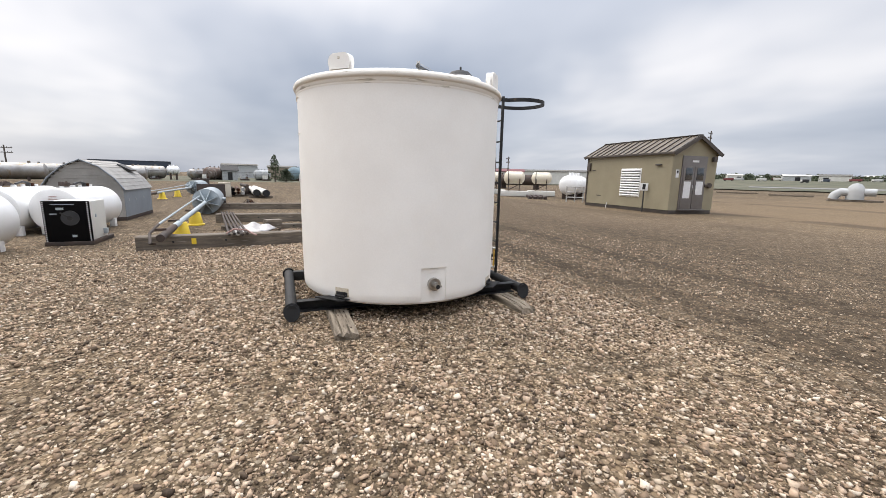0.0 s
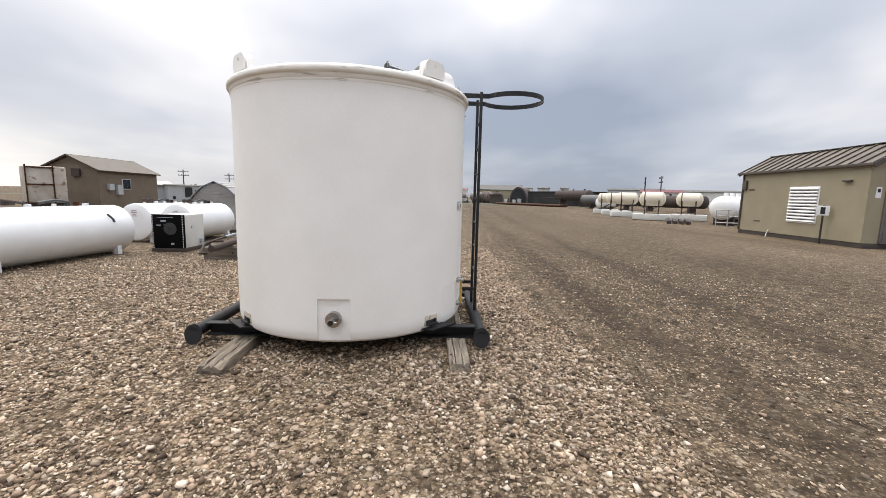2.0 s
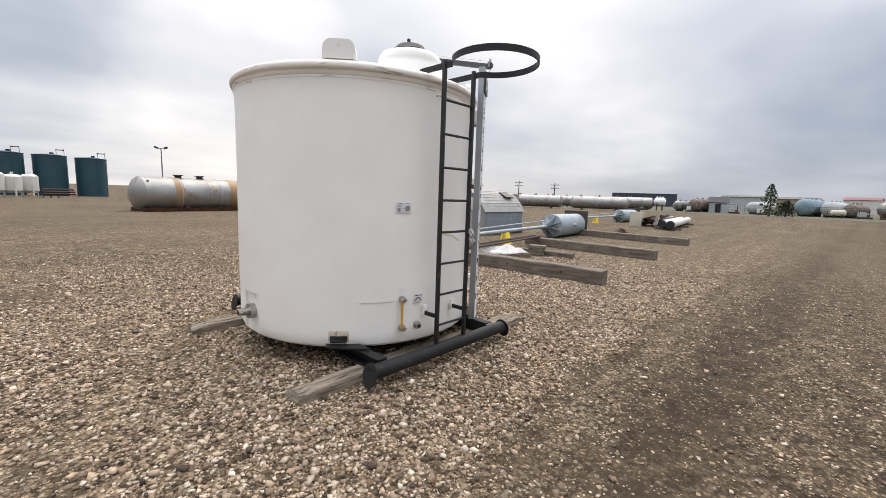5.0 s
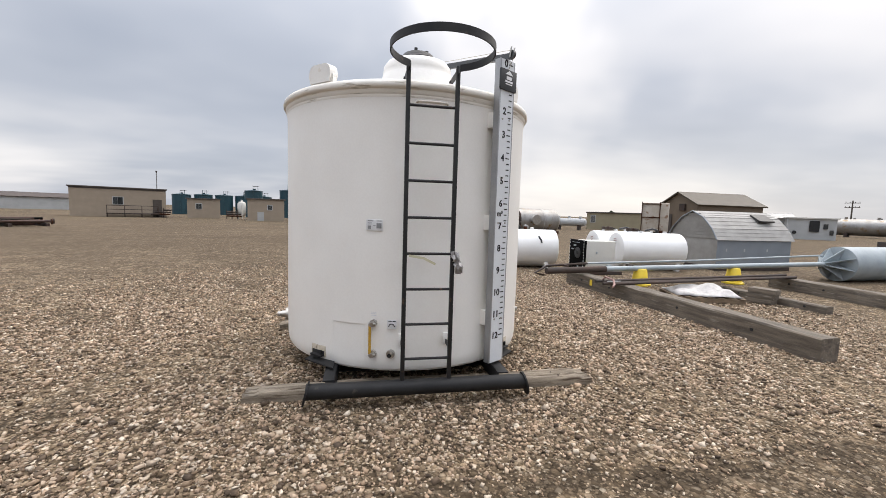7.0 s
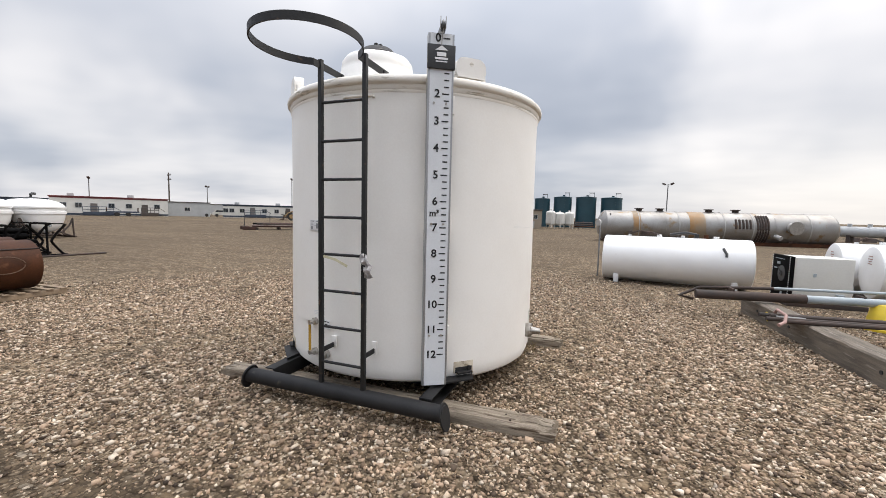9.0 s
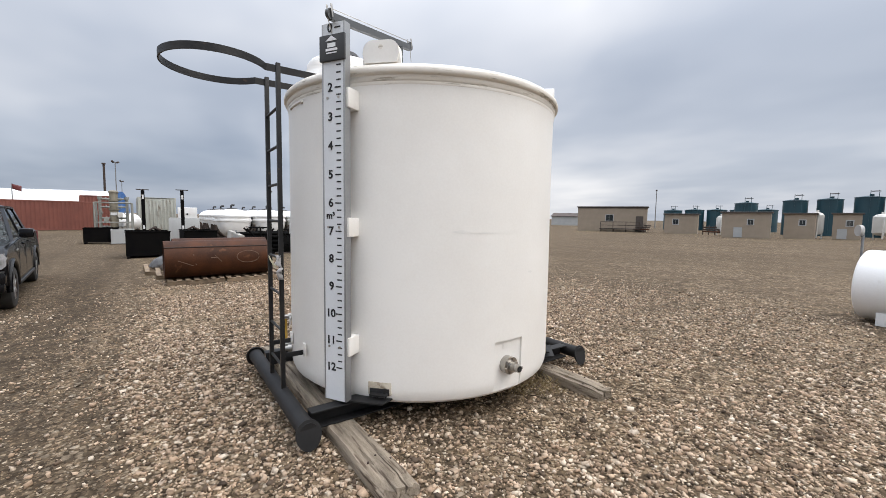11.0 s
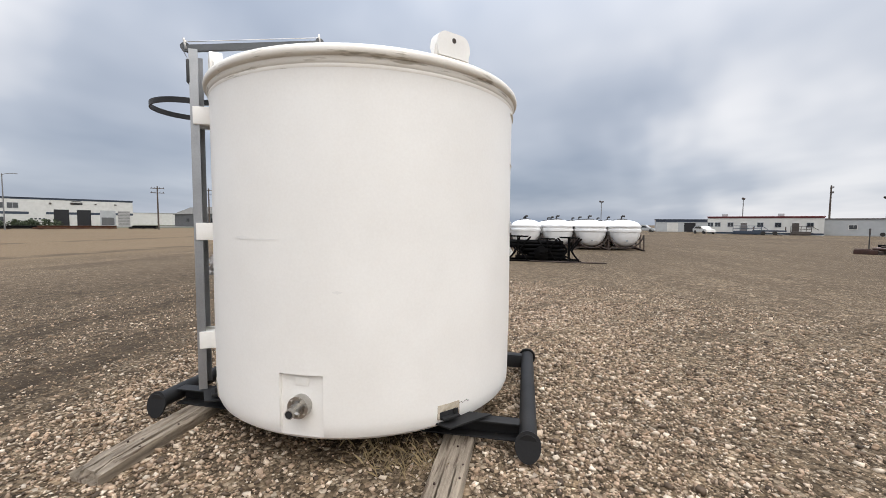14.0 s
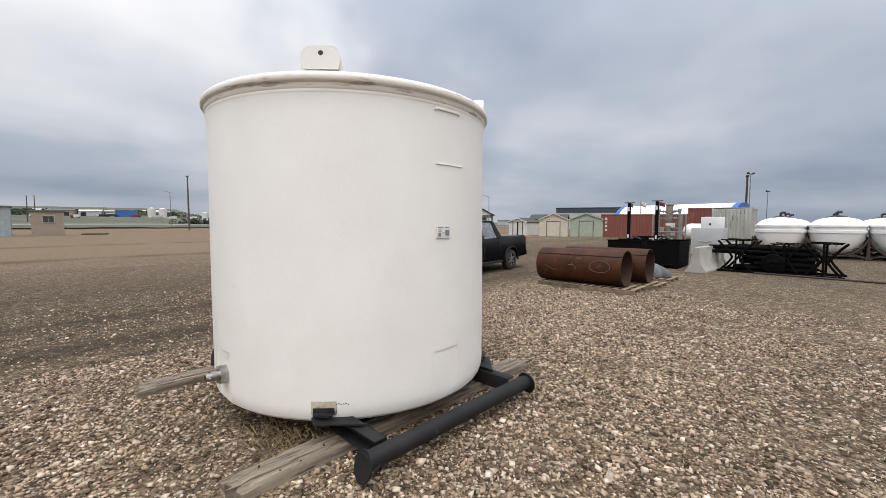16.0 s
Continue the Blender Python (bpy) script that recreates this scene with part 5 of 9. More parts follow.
def sheeting():
    pallet(pose(-2.3, 6.35, 0, 0, 0, 70), 1.3, 0.9, "grey pallet under crumpled plastic sheeting")
    bm = bmesh.new()
    rng = random.Random(3)
    n = 16
    g = []
    for i in range(n + 1):
        row = []
        for j in range(n + 1):
            u, v = i / n * 2 - 1, j / n * 2 - 1
            edge = max(abs(u), abs(v))
            z = 0.118 + 0.20 * (1 - edge ** 3) * (0.55 + 0.35 * math.sin(3 * u + 2.2 * v) + 0.2 * math.cos(7 * v - 3 * u)) + rng.uniform(0, 0.02)
            row.append(bm.verts.new((u * 0.60, v * 0.42, max(z, 0.118))))
        g.append(row)
    for i in range(n):
        for j in range(n):
            bm.faces.new((g[i][j], g[i + 1][j], g[i + 1][j + 1], g[i][j + 1]))
    ob = solid("plastic_sheeting", bm, SHEETING, "crumpled white plastic sheeting heaped on a pallet", "plastic sheeting", pose(-2.3, 6.35, 0.006, 0, 0, 70), sharp=60)
    ob.modifiers.new("thickness", "SOLIDIFY").thickness = 0.006


sheeting()


def pipe_rods():
    """Bundle of dark rods and small boxes that lie between the beams."""
    s = thing("rod_bundle", "bundle of long dark steel rods resting on a timber", "rod bundle")
    for k in range(5):
        part("rod", add_cyl(bmesh.new(), (-2.62 + 0.085 * k, 4.15 + 0.07 * (k * 2 % 3), 0.322 + 0.03 * (k == 2)), (-3.45 + 0.085 * k, 9.9 - 0.1 * (k % 3), 0.312 + 0.03 * (k == 2)), 0.029, seg=10), DARK_STEEL, s)
    part("wrap", add_cyl(bmesh.new(), (-2.46, 4.28, 0.328), (-2.52, 4.62, 0.328), 0.045, seg=14), GALV, s, "pale wrap round the rod ends")
    bm = add_tube(bmesh.new(), [(-2.70, 4.35, 0.33), (-2.55, 4.33, 0.42), (-2.30, 4.34, 0.40), (-2.2, 4.3, 0.33), (-2.1, 4.2, 0.30)], 0.02, 8)
    part("rope", bm, mat("pink_rope", (0.36, 0.22, 0.19)), s, "frayed pinkish rope tie")
    y = thing("yellow_tag", "small yellow tag fixed to a timber beam", "tag", pose(-3.35, 4.495, 0.10))
    box_part("tag_plate", (0, 0, 0.06), (0.09, 0.006, 0.13), YELLOW, y)
    b = thing("wood_blocks", "stack of short brown wooden blocks", "wood blocks", pose(-1.85, 7.35, 0, 0, 0, 20))
    for k in range(3):
        box_part("block", (0.02 * k, 0.0, 0.06 + 0.10 * k), (0.45, 0.28, 0.095), WOOD_X, b, 0.006)


pipe_rods()


# ---- the building on the east side ----
def field_building():
    a = math.degrees(math.atan2(6.66, 0.45))
    b = thing("field_building", "tan steel field building with a brown gable roof and double doors", "building", pose(18.65, 12.85, 0, 0, 0, a))
    hl, hw, base, ev, rg = 3.38, 1.49, 0.2, 3.16, 4.0
    box_part("skid_base", (0, 0, base / 2), (2 * hl + 0.02, 2 * hw - 0.1, base), BROWN, b, 0.01)
    for y, n in ((hw - 0.05, "long_wall"), (-hw + 0.05, "long_wall")):
        box_part(n, (0, y, (base + ev) / 2), (2 * hl - 0.2, 0.1, ev - base), TAN, b)
    out = [(-hw, base), (hw, base), (hw, ev), (0, rg - 0.05), (-hw, ev)]
    for x in (-hl, hl - 0.1):
        part("gable_wall", add_prism(bmesh.new(), out, 0.1, pose(x, 0, 0, 90, 0, 90)), TAN, b)
    # two roof slopes, eaves and ribs
    for sgn in (-1, 1):
        sl = math.atan2(rg - ev, hw)
        ln = math.hypot(rg - ev, hw) + 0.14
        rot = Matrix.Rotation(-sgn * sl, 3, "X")
        c = Vector((0, sgn * (hw + 0.10) / 2, (ev + rg) / 2 - 0.03))
        roof = box_part("roof_slope", c, (2 * hl + 0.36, ln, 0.05), ROOF_TAN, b, rot=rot)
        nrm = rot @ Vector((0, 0, 1))
        for k in range(15):
            x = -hl - 0.12 + (2 * hl + 0.24) * k / 14
            box_part("roof_rib", c + nrm * 0.045 + Vector((x, 0, 0)), (0.06, ln, 0.06), ROOF_DARK, roof, rot=rot)
        for x in (-hl - 0.19, hl + 0.19):
            box_part("barge_board", c + Vector((x, 0, -0.04)), (0.03, ln, 0.18), BROWN, b, rot=rot)
        box_part("gutter", (0, sgn * (hw + 0.13), ev - 0.06), (2 * hl + 0.4, 0.10, 0.11), BROWN, b, 0.01)
    box_part("ridge_cap", (0, 0, rg + 0.045), (2 * hl + 0.38, 0.22, 0.04), BROWN, b, 0.01)
    box_part("downpipe", (hl - 0.12, hw + 0.03, (base + ev) / 2), (0.08, 0.06, ev - base), BROWN, b, 0.006)
    # louvred vent in the long west wall
    vx0, vx1, vz0, vz1 = -hl + 2.0, -hl + 3.55, 0.78, 2.36
    vent = box_part("louvre_vent", ((vx0 + vx1) / 2, hw + 0.012, (vz0 + vz1) / 2), (vx1 - vx0, 0.03, vz1 - vz0), WHITE, b, 0.006, label="white louvred vent")
    for k in range(11):
        z = vz0 + 0.09 + (vz1 - vz0 - 0.18) * k / 10
        box_part("louvre_blade", ((vx0 + vx1) / 2, hw + 0.045, z), (vx1 - vx0 - 0.10, 0.05, 0.085), WHITE, vent, rot=Matrix.Rotation(0.75, 3, "X"))
    for k in range(11):
        z = vz0 + 0.145 + (vz1 - vz0 - 0.18) * k / 10
        if k < 10:
            box_part("louvre_gap", ((vx0 + vx1) / 2, hw + 0.029, z), (vx1 - vx0 - 0.10, 0.006, 0.05), INK, vent)
    # wall lamps
    for at, sz in (((-hl + 0.82, hw + 0.06, 2.53), (0.34, 0.12, 0.08)), ((-hl - 0.10, -hw + 0.30, 2.86), (0.14, 0.24, 0.26))):
        box_part("wall_lamp", at, sz, BROWN, b, 0.02)
    box_part("meter_box", (hl - 0.32, hw + 0.05, 2.5), (0.22, 0.1, 0.5), BROWN, b, 0.01)
    box_part("cable_clip", (hl - 0.75, hw + 0.02, 2.28), (0.35, 0.03, 0.05), BROWN, b)
    box_part("wall_slot", (-hl + 5.4, hw + 0.01, 0.72), (0.4, 0.02, 0.05), BROWN, b)
    # double door in the south gable (local -x), local y falls from west to east
    yd = hw - 1.45
    fr = box_part("door_frame", (-hl - 0.02, yd + 0.02, (base + 2.93) / 2 + 0.06), (0.06, 1.66, 2.93 - base), BROWN_DOOR, b, 0.008)
    box_part("door_sill", (-hl - 0.08, yd, base + 0.03), (0.16, 1.72, 0.05), BROWN_DOOR, b, 0.006)
    for k, y in enumerate((yd + 0.40, yd - 0.36)):
        d = box_part("door_leaf", (-hl - 0.06, y, 1.36), (0.05, 0.72, 2.20), BROWN_DOOR, b, 0.006, label="taupe metal door leaf with a window")
        box_part("door_pane", (-hl - 0.09, y, 2.08), (0.012, 0.46, 0.62), GLASS, d, 0.003)
        box_part("posted_notice", (-hl - 0.09, y - (0.03 if k else -0.04), 1.36 if k else 1.26), (0.008, 0.46, 0.68 if k else 0.86), LABEL, d)
        box_part("pull_handle", (-hl - 0.12, y + (0.28 if k else -0.28), 1.35), (0.03, 0.04, 0.32), ALU, d, 0.006)
    box_part("lintel_sign", (-hl - 0.06, yd, 2.72), (0.01, 0.42, 0.10), LABEL, fr)
    box_part("wall_sign", (-hl - 0.01, hw - 0.36, 2.08), (0.012, 0.19, 0.40), LABEL, b)
    box_part("sign_bar", (-hl - 0.019, hw - 0.36, 2.16), (0.006, 0.10, 0.14), INK, b)
    bm = add_cyl(bmesh.new(), (-hl - 0.02, -hw + 0.44, 1.5), (-hl - 0.13, -hw + 0.44, 1.5), 0.13, seg=18)
    add_box(bm, (-hl - 0.05, -hw + 0.62, 1.5), (0.1, 0.3, 0.12), None, 0.01)
    part("alarm_horn", bm, BROWN, b, "dark red alarm horn")
    bm = add_tube(bmesh.new(), [(-hl + 4.5, hw + 0.05, 0.35), (-hl + 4.4, hw + 0.2, 0.15), (-hl + 4.1, hw + 0.45, 0.02)], 0.025, 8)
    part("drain_pipe", bm, GALV, b)
    # marker post in front
    p = thing("marker_post", "black post with a white marker plate beside the tan building", "marker post", pose(16.85, 11.1, 0, 0, 0, -60))
    cyl_part("post", (0, 0, 0), (0, 0, 1.58), 0.035, BLACK, p, seg=10)
    pl = box_part("plate", (0, -0.045, 1.36), (0.40, 0.02, 0.40), LABEL, p, 0.004)
    box_part("mark_bar", (0, -0.058, 1.36), (0.15, 0.006, 0.28), INK, pl)
    return b


field_building()


# ---- south side: truck, pipes, bins, barriers, tanks ----
def pickup():
    t = thing("pickup_truck", "dark grey crew-cab pickup truck parked on the gravel", "truck", pose(5.37, -7.83, 0, 0, 0, 6))
    t.scale = (0.90, 0.96, 0.895)
    hw = 0.97

    def arch(cy, r=0.47, z=0.42, n=12):
        return [(cy + r * math.cos(a), z + r * math.sin(a)) for a in np.linspace(0, math.pi, n)]

    def sweep(bm):
        """Bow the nose: the corners lie further back than the middle."""
        for v in bm.verts:
            v.co.y -= 0.20 * v.co.x ** 2 * min(max((v.co.y - 1.95) / 0.7, 0.0), 1.0)
        return bm

    fy, ry = 1.98, -1.70
    side = [(-2.90, 0.52), (-2.92, 0.62), (-2.88, 1.30), (-2.82, 1.34), (-0.95, 1.33), (-0.92, 1.30), (0.6, 1.27), (1.28, 1.23), (1.9, 1.205), (2.50, 1.16), (2.74, 1.11), (2.80, 1.06), (2.81, 0.62), (2.76, 0.46), (fy + 0.47, 0.44)]
    side += arch(fy)[1:-1] + [(fy - 0.47, 0.42), (ry + 0.47, 0.42)] + arch(ry)[1:-1] + [(ry - 0.47, 0.46)]
    bm = add_prism(bmesh.new(), side, 2 * hw, pose(-hw, 0, 0, 90, 0, 90))
    for x in (-0.62, -0.3, 0.3, 0.62):
        bmesh.ops.bisect_plane(bm, geom=bm.verts[:] + bm.edges[:] + bm.faces[:], plane_co=(x, 0, 0), plane_no=(1, 0, 0))
    for v in bm.verts:
        v.co.x *= 1.0 - 0.06 * max(0.0, (v.co.z - 1.0) / 0.34)
        if abs(v.co.x) < 0.7 and 1.25 < v.co.y < 2.6 and v.co.z > 1.1:
            v.co.z += 0.035
    sweep(bm)
    bmesh.ops.bevel(bm, geom=[e for e in bm.edges if abs(e.verts[0].co.x - e.verts[1].co.x) < 0.2 and len(e.link_faces) == 2 and e.calc_face_angle(0) > 1.0], offset=0.045, segments=3, affect="EDGES")
    part("body", bm, TRUCK, t, "glossy dark grey bodywork", sharp=40)

    # hollow cab: roof, pillars and panes round a dark interior
    def low(x, y):
        return Vector((0.90 * x, y, 1.28 - 0.04 * max(0.0, y)))

    def top(x, y):
        return Vector((0.70 * x, y, 1.875))

    posts = {"front": (1.26, 0.50), "middle": (0.16, 0.14), "back": (-0.90, -0.68)}
    bm = add_box(bmesh.new(), (0, -0.10, 1.895), (1.46, 1.34, 0.075))
    bmesh.ops.subdivide_edges(bm, edges=bm.edges[:], cuts=4, use_grid_fill=True)
    for v in bm.verts:
        v.co.z += 0.035 * (1 - (v.co.x / 0.73) ** 2) - 0.10 * max(0.0, abs(v.co.y + 0.10) - 0.45)
        v.co.y -= 0.10 * (v.co.x / 0.73) ** 2 * (1 if v.co.y > 0 else -0.5)
    bmesh.ops.bevel(bm, geom=[e for e in bm.edges if e.calc_face_angle(0) > 0.9], offset=0.03, segments=2, affect="EDGES")
    cab = part("cab", bm, TRUCK, t, sharp=50)
    for s in (-1, 1):
        for key, (y0, y1) in posts.items():
            w0, w1 = {"front": (0.05, 0.045), "middle": (0.05, 0.04), "back": (0.16, 0.09)}[key]
            bm = bmesh.new()
            ring = []
            for p, w in ((low(s, y0), w0), (top(s, y1), w1)):
                ring.append([bm.verts.new(p + Vector((s * dx, dy, 0))) for dx, dy in ((-0.035, -w), (0.018, -w), (0.018, w), (-0.035, w))])
            bm.faces.new(ring[0][::-1])
            bm.faces.new(ring[1])
            for k in range(4):
                j = (k + 1) % 4
                bm.faces.new((ring[0][k], ring[0][j], ring[1][j], ring[1][k]))
            bmesh.ops.recalc_face_normals(bm, faces=bm.faces[:])
            part("pillar", bm, TRUCK, cab)

    def pane(name, a, b, c, d, bow=0.0):
        """Thin sheet of glass over four corners, bowed forward in the middle."""
        bm = bmesh.new()
        a, b, c, d = (Vector(p) for p in (a, b, c, d))
        g = [[bm.verts.new((a.lerp(b, u)).lerp(d.lerp(c, u), v) + Vector((0, bow * 4 * u * (1 - u), 0))) for u in np.linspace(0, 1, 13)] for v in np.linspace(0, 1, 4)]
        for i in range(3):
            for j in range(12):
                bm.faces.new((g[i][j], g[i][j + 1], g[i + 1][j + 1], g[i + 1][j]))
        bmesh.ops.solidify(bm, geom=bm.faces[:], thickness=0.005)
        bmesh.ops.recalc_face_normals(bm, faces=bm.faces[:])
        ob = part(name, bm, TRUCK_GLASS, cab)
        ob.visible_shadow = False
        return ob

    pane("windscreen", low(-0.99, 1.26), low(0.99, 1.26), top(0.97, 0.50), top(-0.97, 0.50), 0.10)
    pane("rear_window", low(0.97, -0.92), low(-0.97, -0.92), top(-0.95, -0.72), top(0.95, -0.72), -0.02)
    for s in (-1, 1):
        for y0, y1, y0t, y1t in ((0.16, 1.26, 0.14, 0.50), (-0.90, 0.16, -0.68, 0.14)):
            q = [low(s, y0), low(s, y1), top(s, y1t), top(s, y0t)]
            pane("side_window", *(q if s > 0 else (q[1], q[0], q[3], q[2])))
        # seats with headrests, as far as they rise over the belt line
        bm = add_box(bmesh.new(), (s * 0.40, -0.02, 1.42), (0.48, 0.16, 0.34), Matrix.Rotation(0.2, 3, "X"), 0.05)
        seat = part("front_seat", bm, BLACK, t)
        part("headrest", add_box(bmesh.new(), (s * 0.40, -0.09, 1.68), (0.26, 0.10, 0.18), None, 0.04), BLACK, seat)
        bm = add_box(bmesh.new(), (s * 1.07, 1.00, 1.37), (0.22, 0.13, 0.19), None, 0.045)
        part("mirror", bm, TRUCK, t)
        box_part("mirror_arm", (s * 0.94, 1.00, 1.31), (0.16, 0.06, 0.05), BLACK, t, 0.01)
        for y in (0.28, -0.62):
            box_part("door_handle", (s * 0.955, y, 1.12), (0.03, 0.2, 0.035), TRUCK, t, 0.012)
        for y in (1.18, 0.17, -0.85):
            box_part("door_gap", (s * 0.967, y, 0.86), (0.012, 0.012, 0.68), INK, t)
        box_part("fender_badge", (s * 0.968, 1.40, 1.06), (0.014, 0.20, 0.035), ALU, t, 0.004)
        box_part("sill_step", (s * 0.93, 0.15, 0.40), (0.14, 2.4, 0.06), BLACK, t, 0.02)
        # lamp: a bright C-shaped outline with a clear outer block and a dark core
        bm = add_prism(bmesh.new(), [(0.60, 1.055), (0.925, 1.075), (0.955, 1.00), (0.945, 0.86), (0.90, 0.81), (0.56, 0.785), (0.56, 0.825), (0.755, 0.86), (0.785, 0.92), (0.785, 0.975), (0.765, 1.01), (0.60, 1.01)], 0.16, pose(0, 2.80, 0, 90, 0, 0))
        bm.transform(Matrix.Diagonal((s, 1, 1, 1)) @ Matrix.Translation((0, 0.045, 0)))
        bmesh.ops.recalc_face_normals(bm, faces=bm.faces[:])
        lamp = part("headlight", sweep(bm), LAMP_LENS, t, "clear wrap-round headlight with a bright edge")
        bm = add_box(bmesh.new(), (s * 0.68, 2.79, 0.925), (0.24, 0.05, 0.17))
        part("lamp_core", sweep(bm), INK, lamp)
        bm = add_box(bmesh.new(), (s * 0.865, 2.846, 0.955), (0.10, 0.012, 0.09), None, 0.004)
        part("reflector", sweep(bm), RIM_ALLOY, lamp)
        bm = add_box(bmesh.new(), (s * 0.78, 2.935, 0.60), (0.20, 0.03, 0.10), None, 0.01)
        fog = part("fog_lamp_recess", sweep(bm), INK, t)
        bm = add_box(bmesh.new(), (s * 0.78, 2.952, 0.60), (0.13, 0.016, 0.05), None, 0.006)
        part("fog_lamp", sweep(bm), LAMP_LENS, fog)
        box_part("tail_light", (s * 0.885, -2.87, 1.08), (0.12, 0.08, 0.40), RED_BAND, t, 0.015, label="red tail light")
    box_part("dashboard", (0, 1.02, 1.27), (1.62, 0.36, 0.10), BLACK, t, 0.03)
    bm = add_tube(bmesh.new(), [(0.40 + 0.17 * math.cos(a), 0.74 + 0.05 * math.sin(a), 1.36 + 0.16 * math.sin(a)) for a in np.linspace(0, 2 * math.pi, 21)], 0.014, 6)
    part("steering_wheel", bm, BLACK, t)
    box_part("rear_seat", (0, -0.72, 1.42), (1.45, 0.16, 0.30), BLACK, t, 0.05)

    def wide(name, z, h, y, d, w, material, parent, bevel):
        bm = add_box(bmesh.new(), (0, y, z), (w, d, h), None, bevel)
        for x in (-0.6, -0.3, 0.3, 0.6):
            bmesh.ops.bisect_plane(bm, geom=bm.verts[:] + bm.edges[:] + bm.faces[:], plane_co=(x, 0, 0), plane_no=(1, 0, 0))
        return part(name, sweep(bm), material, parent)

    wide("hood_lip", 1.098, 0.035, 2.76, 0.14, 1.66, TRUCK, t, 0.014)
    g = wide("grille", 0.925, 0.30, 2.80, 0.10, 1.20, INK, t, 0.02)
    for z, h in ((1.045, 0.045), (0.955, 0.060), (0.860, 0.060), (0.785, 0.035)):
        wide("grille_bar", z, h, 2.862, 0.035, 1.22, TRUCK, g, 0.010)
    bm = add_lathe(bmesh.new(), [(0.0, 0.012), (0.098, 0.010), (0.104, 0.0)], 28, Matrix.Translation((0, 2.885, 0.915)) @ Matrix.Diagonal((1, 1, 0.44, 1)) @ pose(0, 0, 0, -90, 0, 0))
    badge = part("badge_rim", bm, ALU, g, "plain oval chrome badge")
    bm = add_lathe(bmesh.new(), [(0.0, 0.012), (0.084, 0.011), (0.088, 0.0)], 28, Matrix.Translation((0, 2.888, 0.915)) @ Matrix.Diagonal((1, 1, 0.40, 1)) @ pose(0, 0, 0, -90, 0, 0))
    part("badge_field", bm, TRUCK, badge)
    wide("front_bumper", 0.65, 0.20, 2.83, 0.24, 1.90, TRUCK, t, 0.05)
    wide("bumper_step", 0.755, 0.03, 2.80, 0.22, 1.84, BLACK, t, 0.01)
    wide("lower_bumper", 0.49, 0.17, 2.81, 0.20, 1.86, TRUCK, t, 0.05)
    wide("lower_valance", 0.35, 0.14, 2.76, 0.18, 1.72, BLACK_STEEL, t, 0.05)
    wide("plate_panel", 0.60, 0.11, 2.945, 0.03, 0.56, BLACK_STEEL, t, 0.005)
    wide("lower_intake", 0.485, 0.075, 2.905, 0.03, 1.10, INK, t, 0.005)
    box_part("rear_bumper", (0, -2.96, 0.62), (1.84, 0.16, 0.18), BLACK, t, 0.03)
    box_part("tailgate_line", (0, -2.905, 1.0), (1.5, 0.01, 0.012), INK, t)
    box_part("dash_paper", (-0.42, 1.10, 1.335), (0.42, 0.17, 0.008), LABEL, t, rot=Matrix.Rotation(0.45, 3, "X"))
    box_part("screen_sticker", (-0.57, 0.545, 1.835), (0.10, 0.012, 0.02), LABEL, t)
    for s in (-0.35, 0.38):
        bm = add_tube(bmesh.new(), [(s - 0.38, 1.30, 1.262), (s + 0.05, 1.36, 1.262), (s + 0.30, 1.33, 1.262)], 0.012, 6)
        part("wiper", bm, BLACK, t)
    cyl_part("antenna", (0.80, 1.42, 1.19), (0.80, 1.40, 1.42), 0.008, BLACK, t, seg=6)
    bm = add_prism(bmesh.new(), [(0.0, 0.0), (0.16, 0.0), (0.06, 0.05), (0.02, 0.05)], 0.03, pose(-0.015, 0.20, 1.955, 90, 0, 90))
    part("roof_fin", bm, BLACK, cab)
    box_part("underbody", (0, 0.1, 0.42), (1.5, 4.6, 0.24), BLACK, t)
    for y in (fy, ry):
        for s in (-1, 1):
            m = pose(s * 0.84, y, 0.40, 0, 90, 0)
            bm = add_lathe(bmesh.new(), [(0.24, -0.13), (0.34, -0.135), (0.385, -0.11), (0.40, -0.06), (0.40, 0.06), (0.385, 0.11), (0.34, 0.135), (0.24, 0.13)], 40, m)
            flare = [(s * 0.955, y + 0.49 * math.cos(q), 0.42 + 0.49 * math.sin(q)) for q in np.linspace(-0.1, math.pi + 0.1, 16)]
            part("wheel_arch", add_tube(bmesh.new(), flare, 0.04, 8), TRUCK, t)
            w = part("tyre", bm, RUBBER, t)
            bm = add_lathe(bmesh.new(), [(0.0, s * 0.06), (0.06, s * 0.07), (0.07, s * 0.05), (0.2, s * 0.045), (0.225, s * 0.10), (0.245, s * 0.125), (0.25, s * 0.05), (0.25, -0.1)], 36, m)
            part("rim", bm, DARK_STEEL, w)
            for k in range(6):
                a = k * math.pi / 3
                bm = add_box(bmesh.new(), (0.13, 0, s * 0.105), (0.22, 0.050, 0.04), None, 0.008)
                bm.transform(m @ Matrix.Rotation(a, 4, "Z"))
                part("spoke", bm, RIM_ALLOY, w)
    return t


pickup()


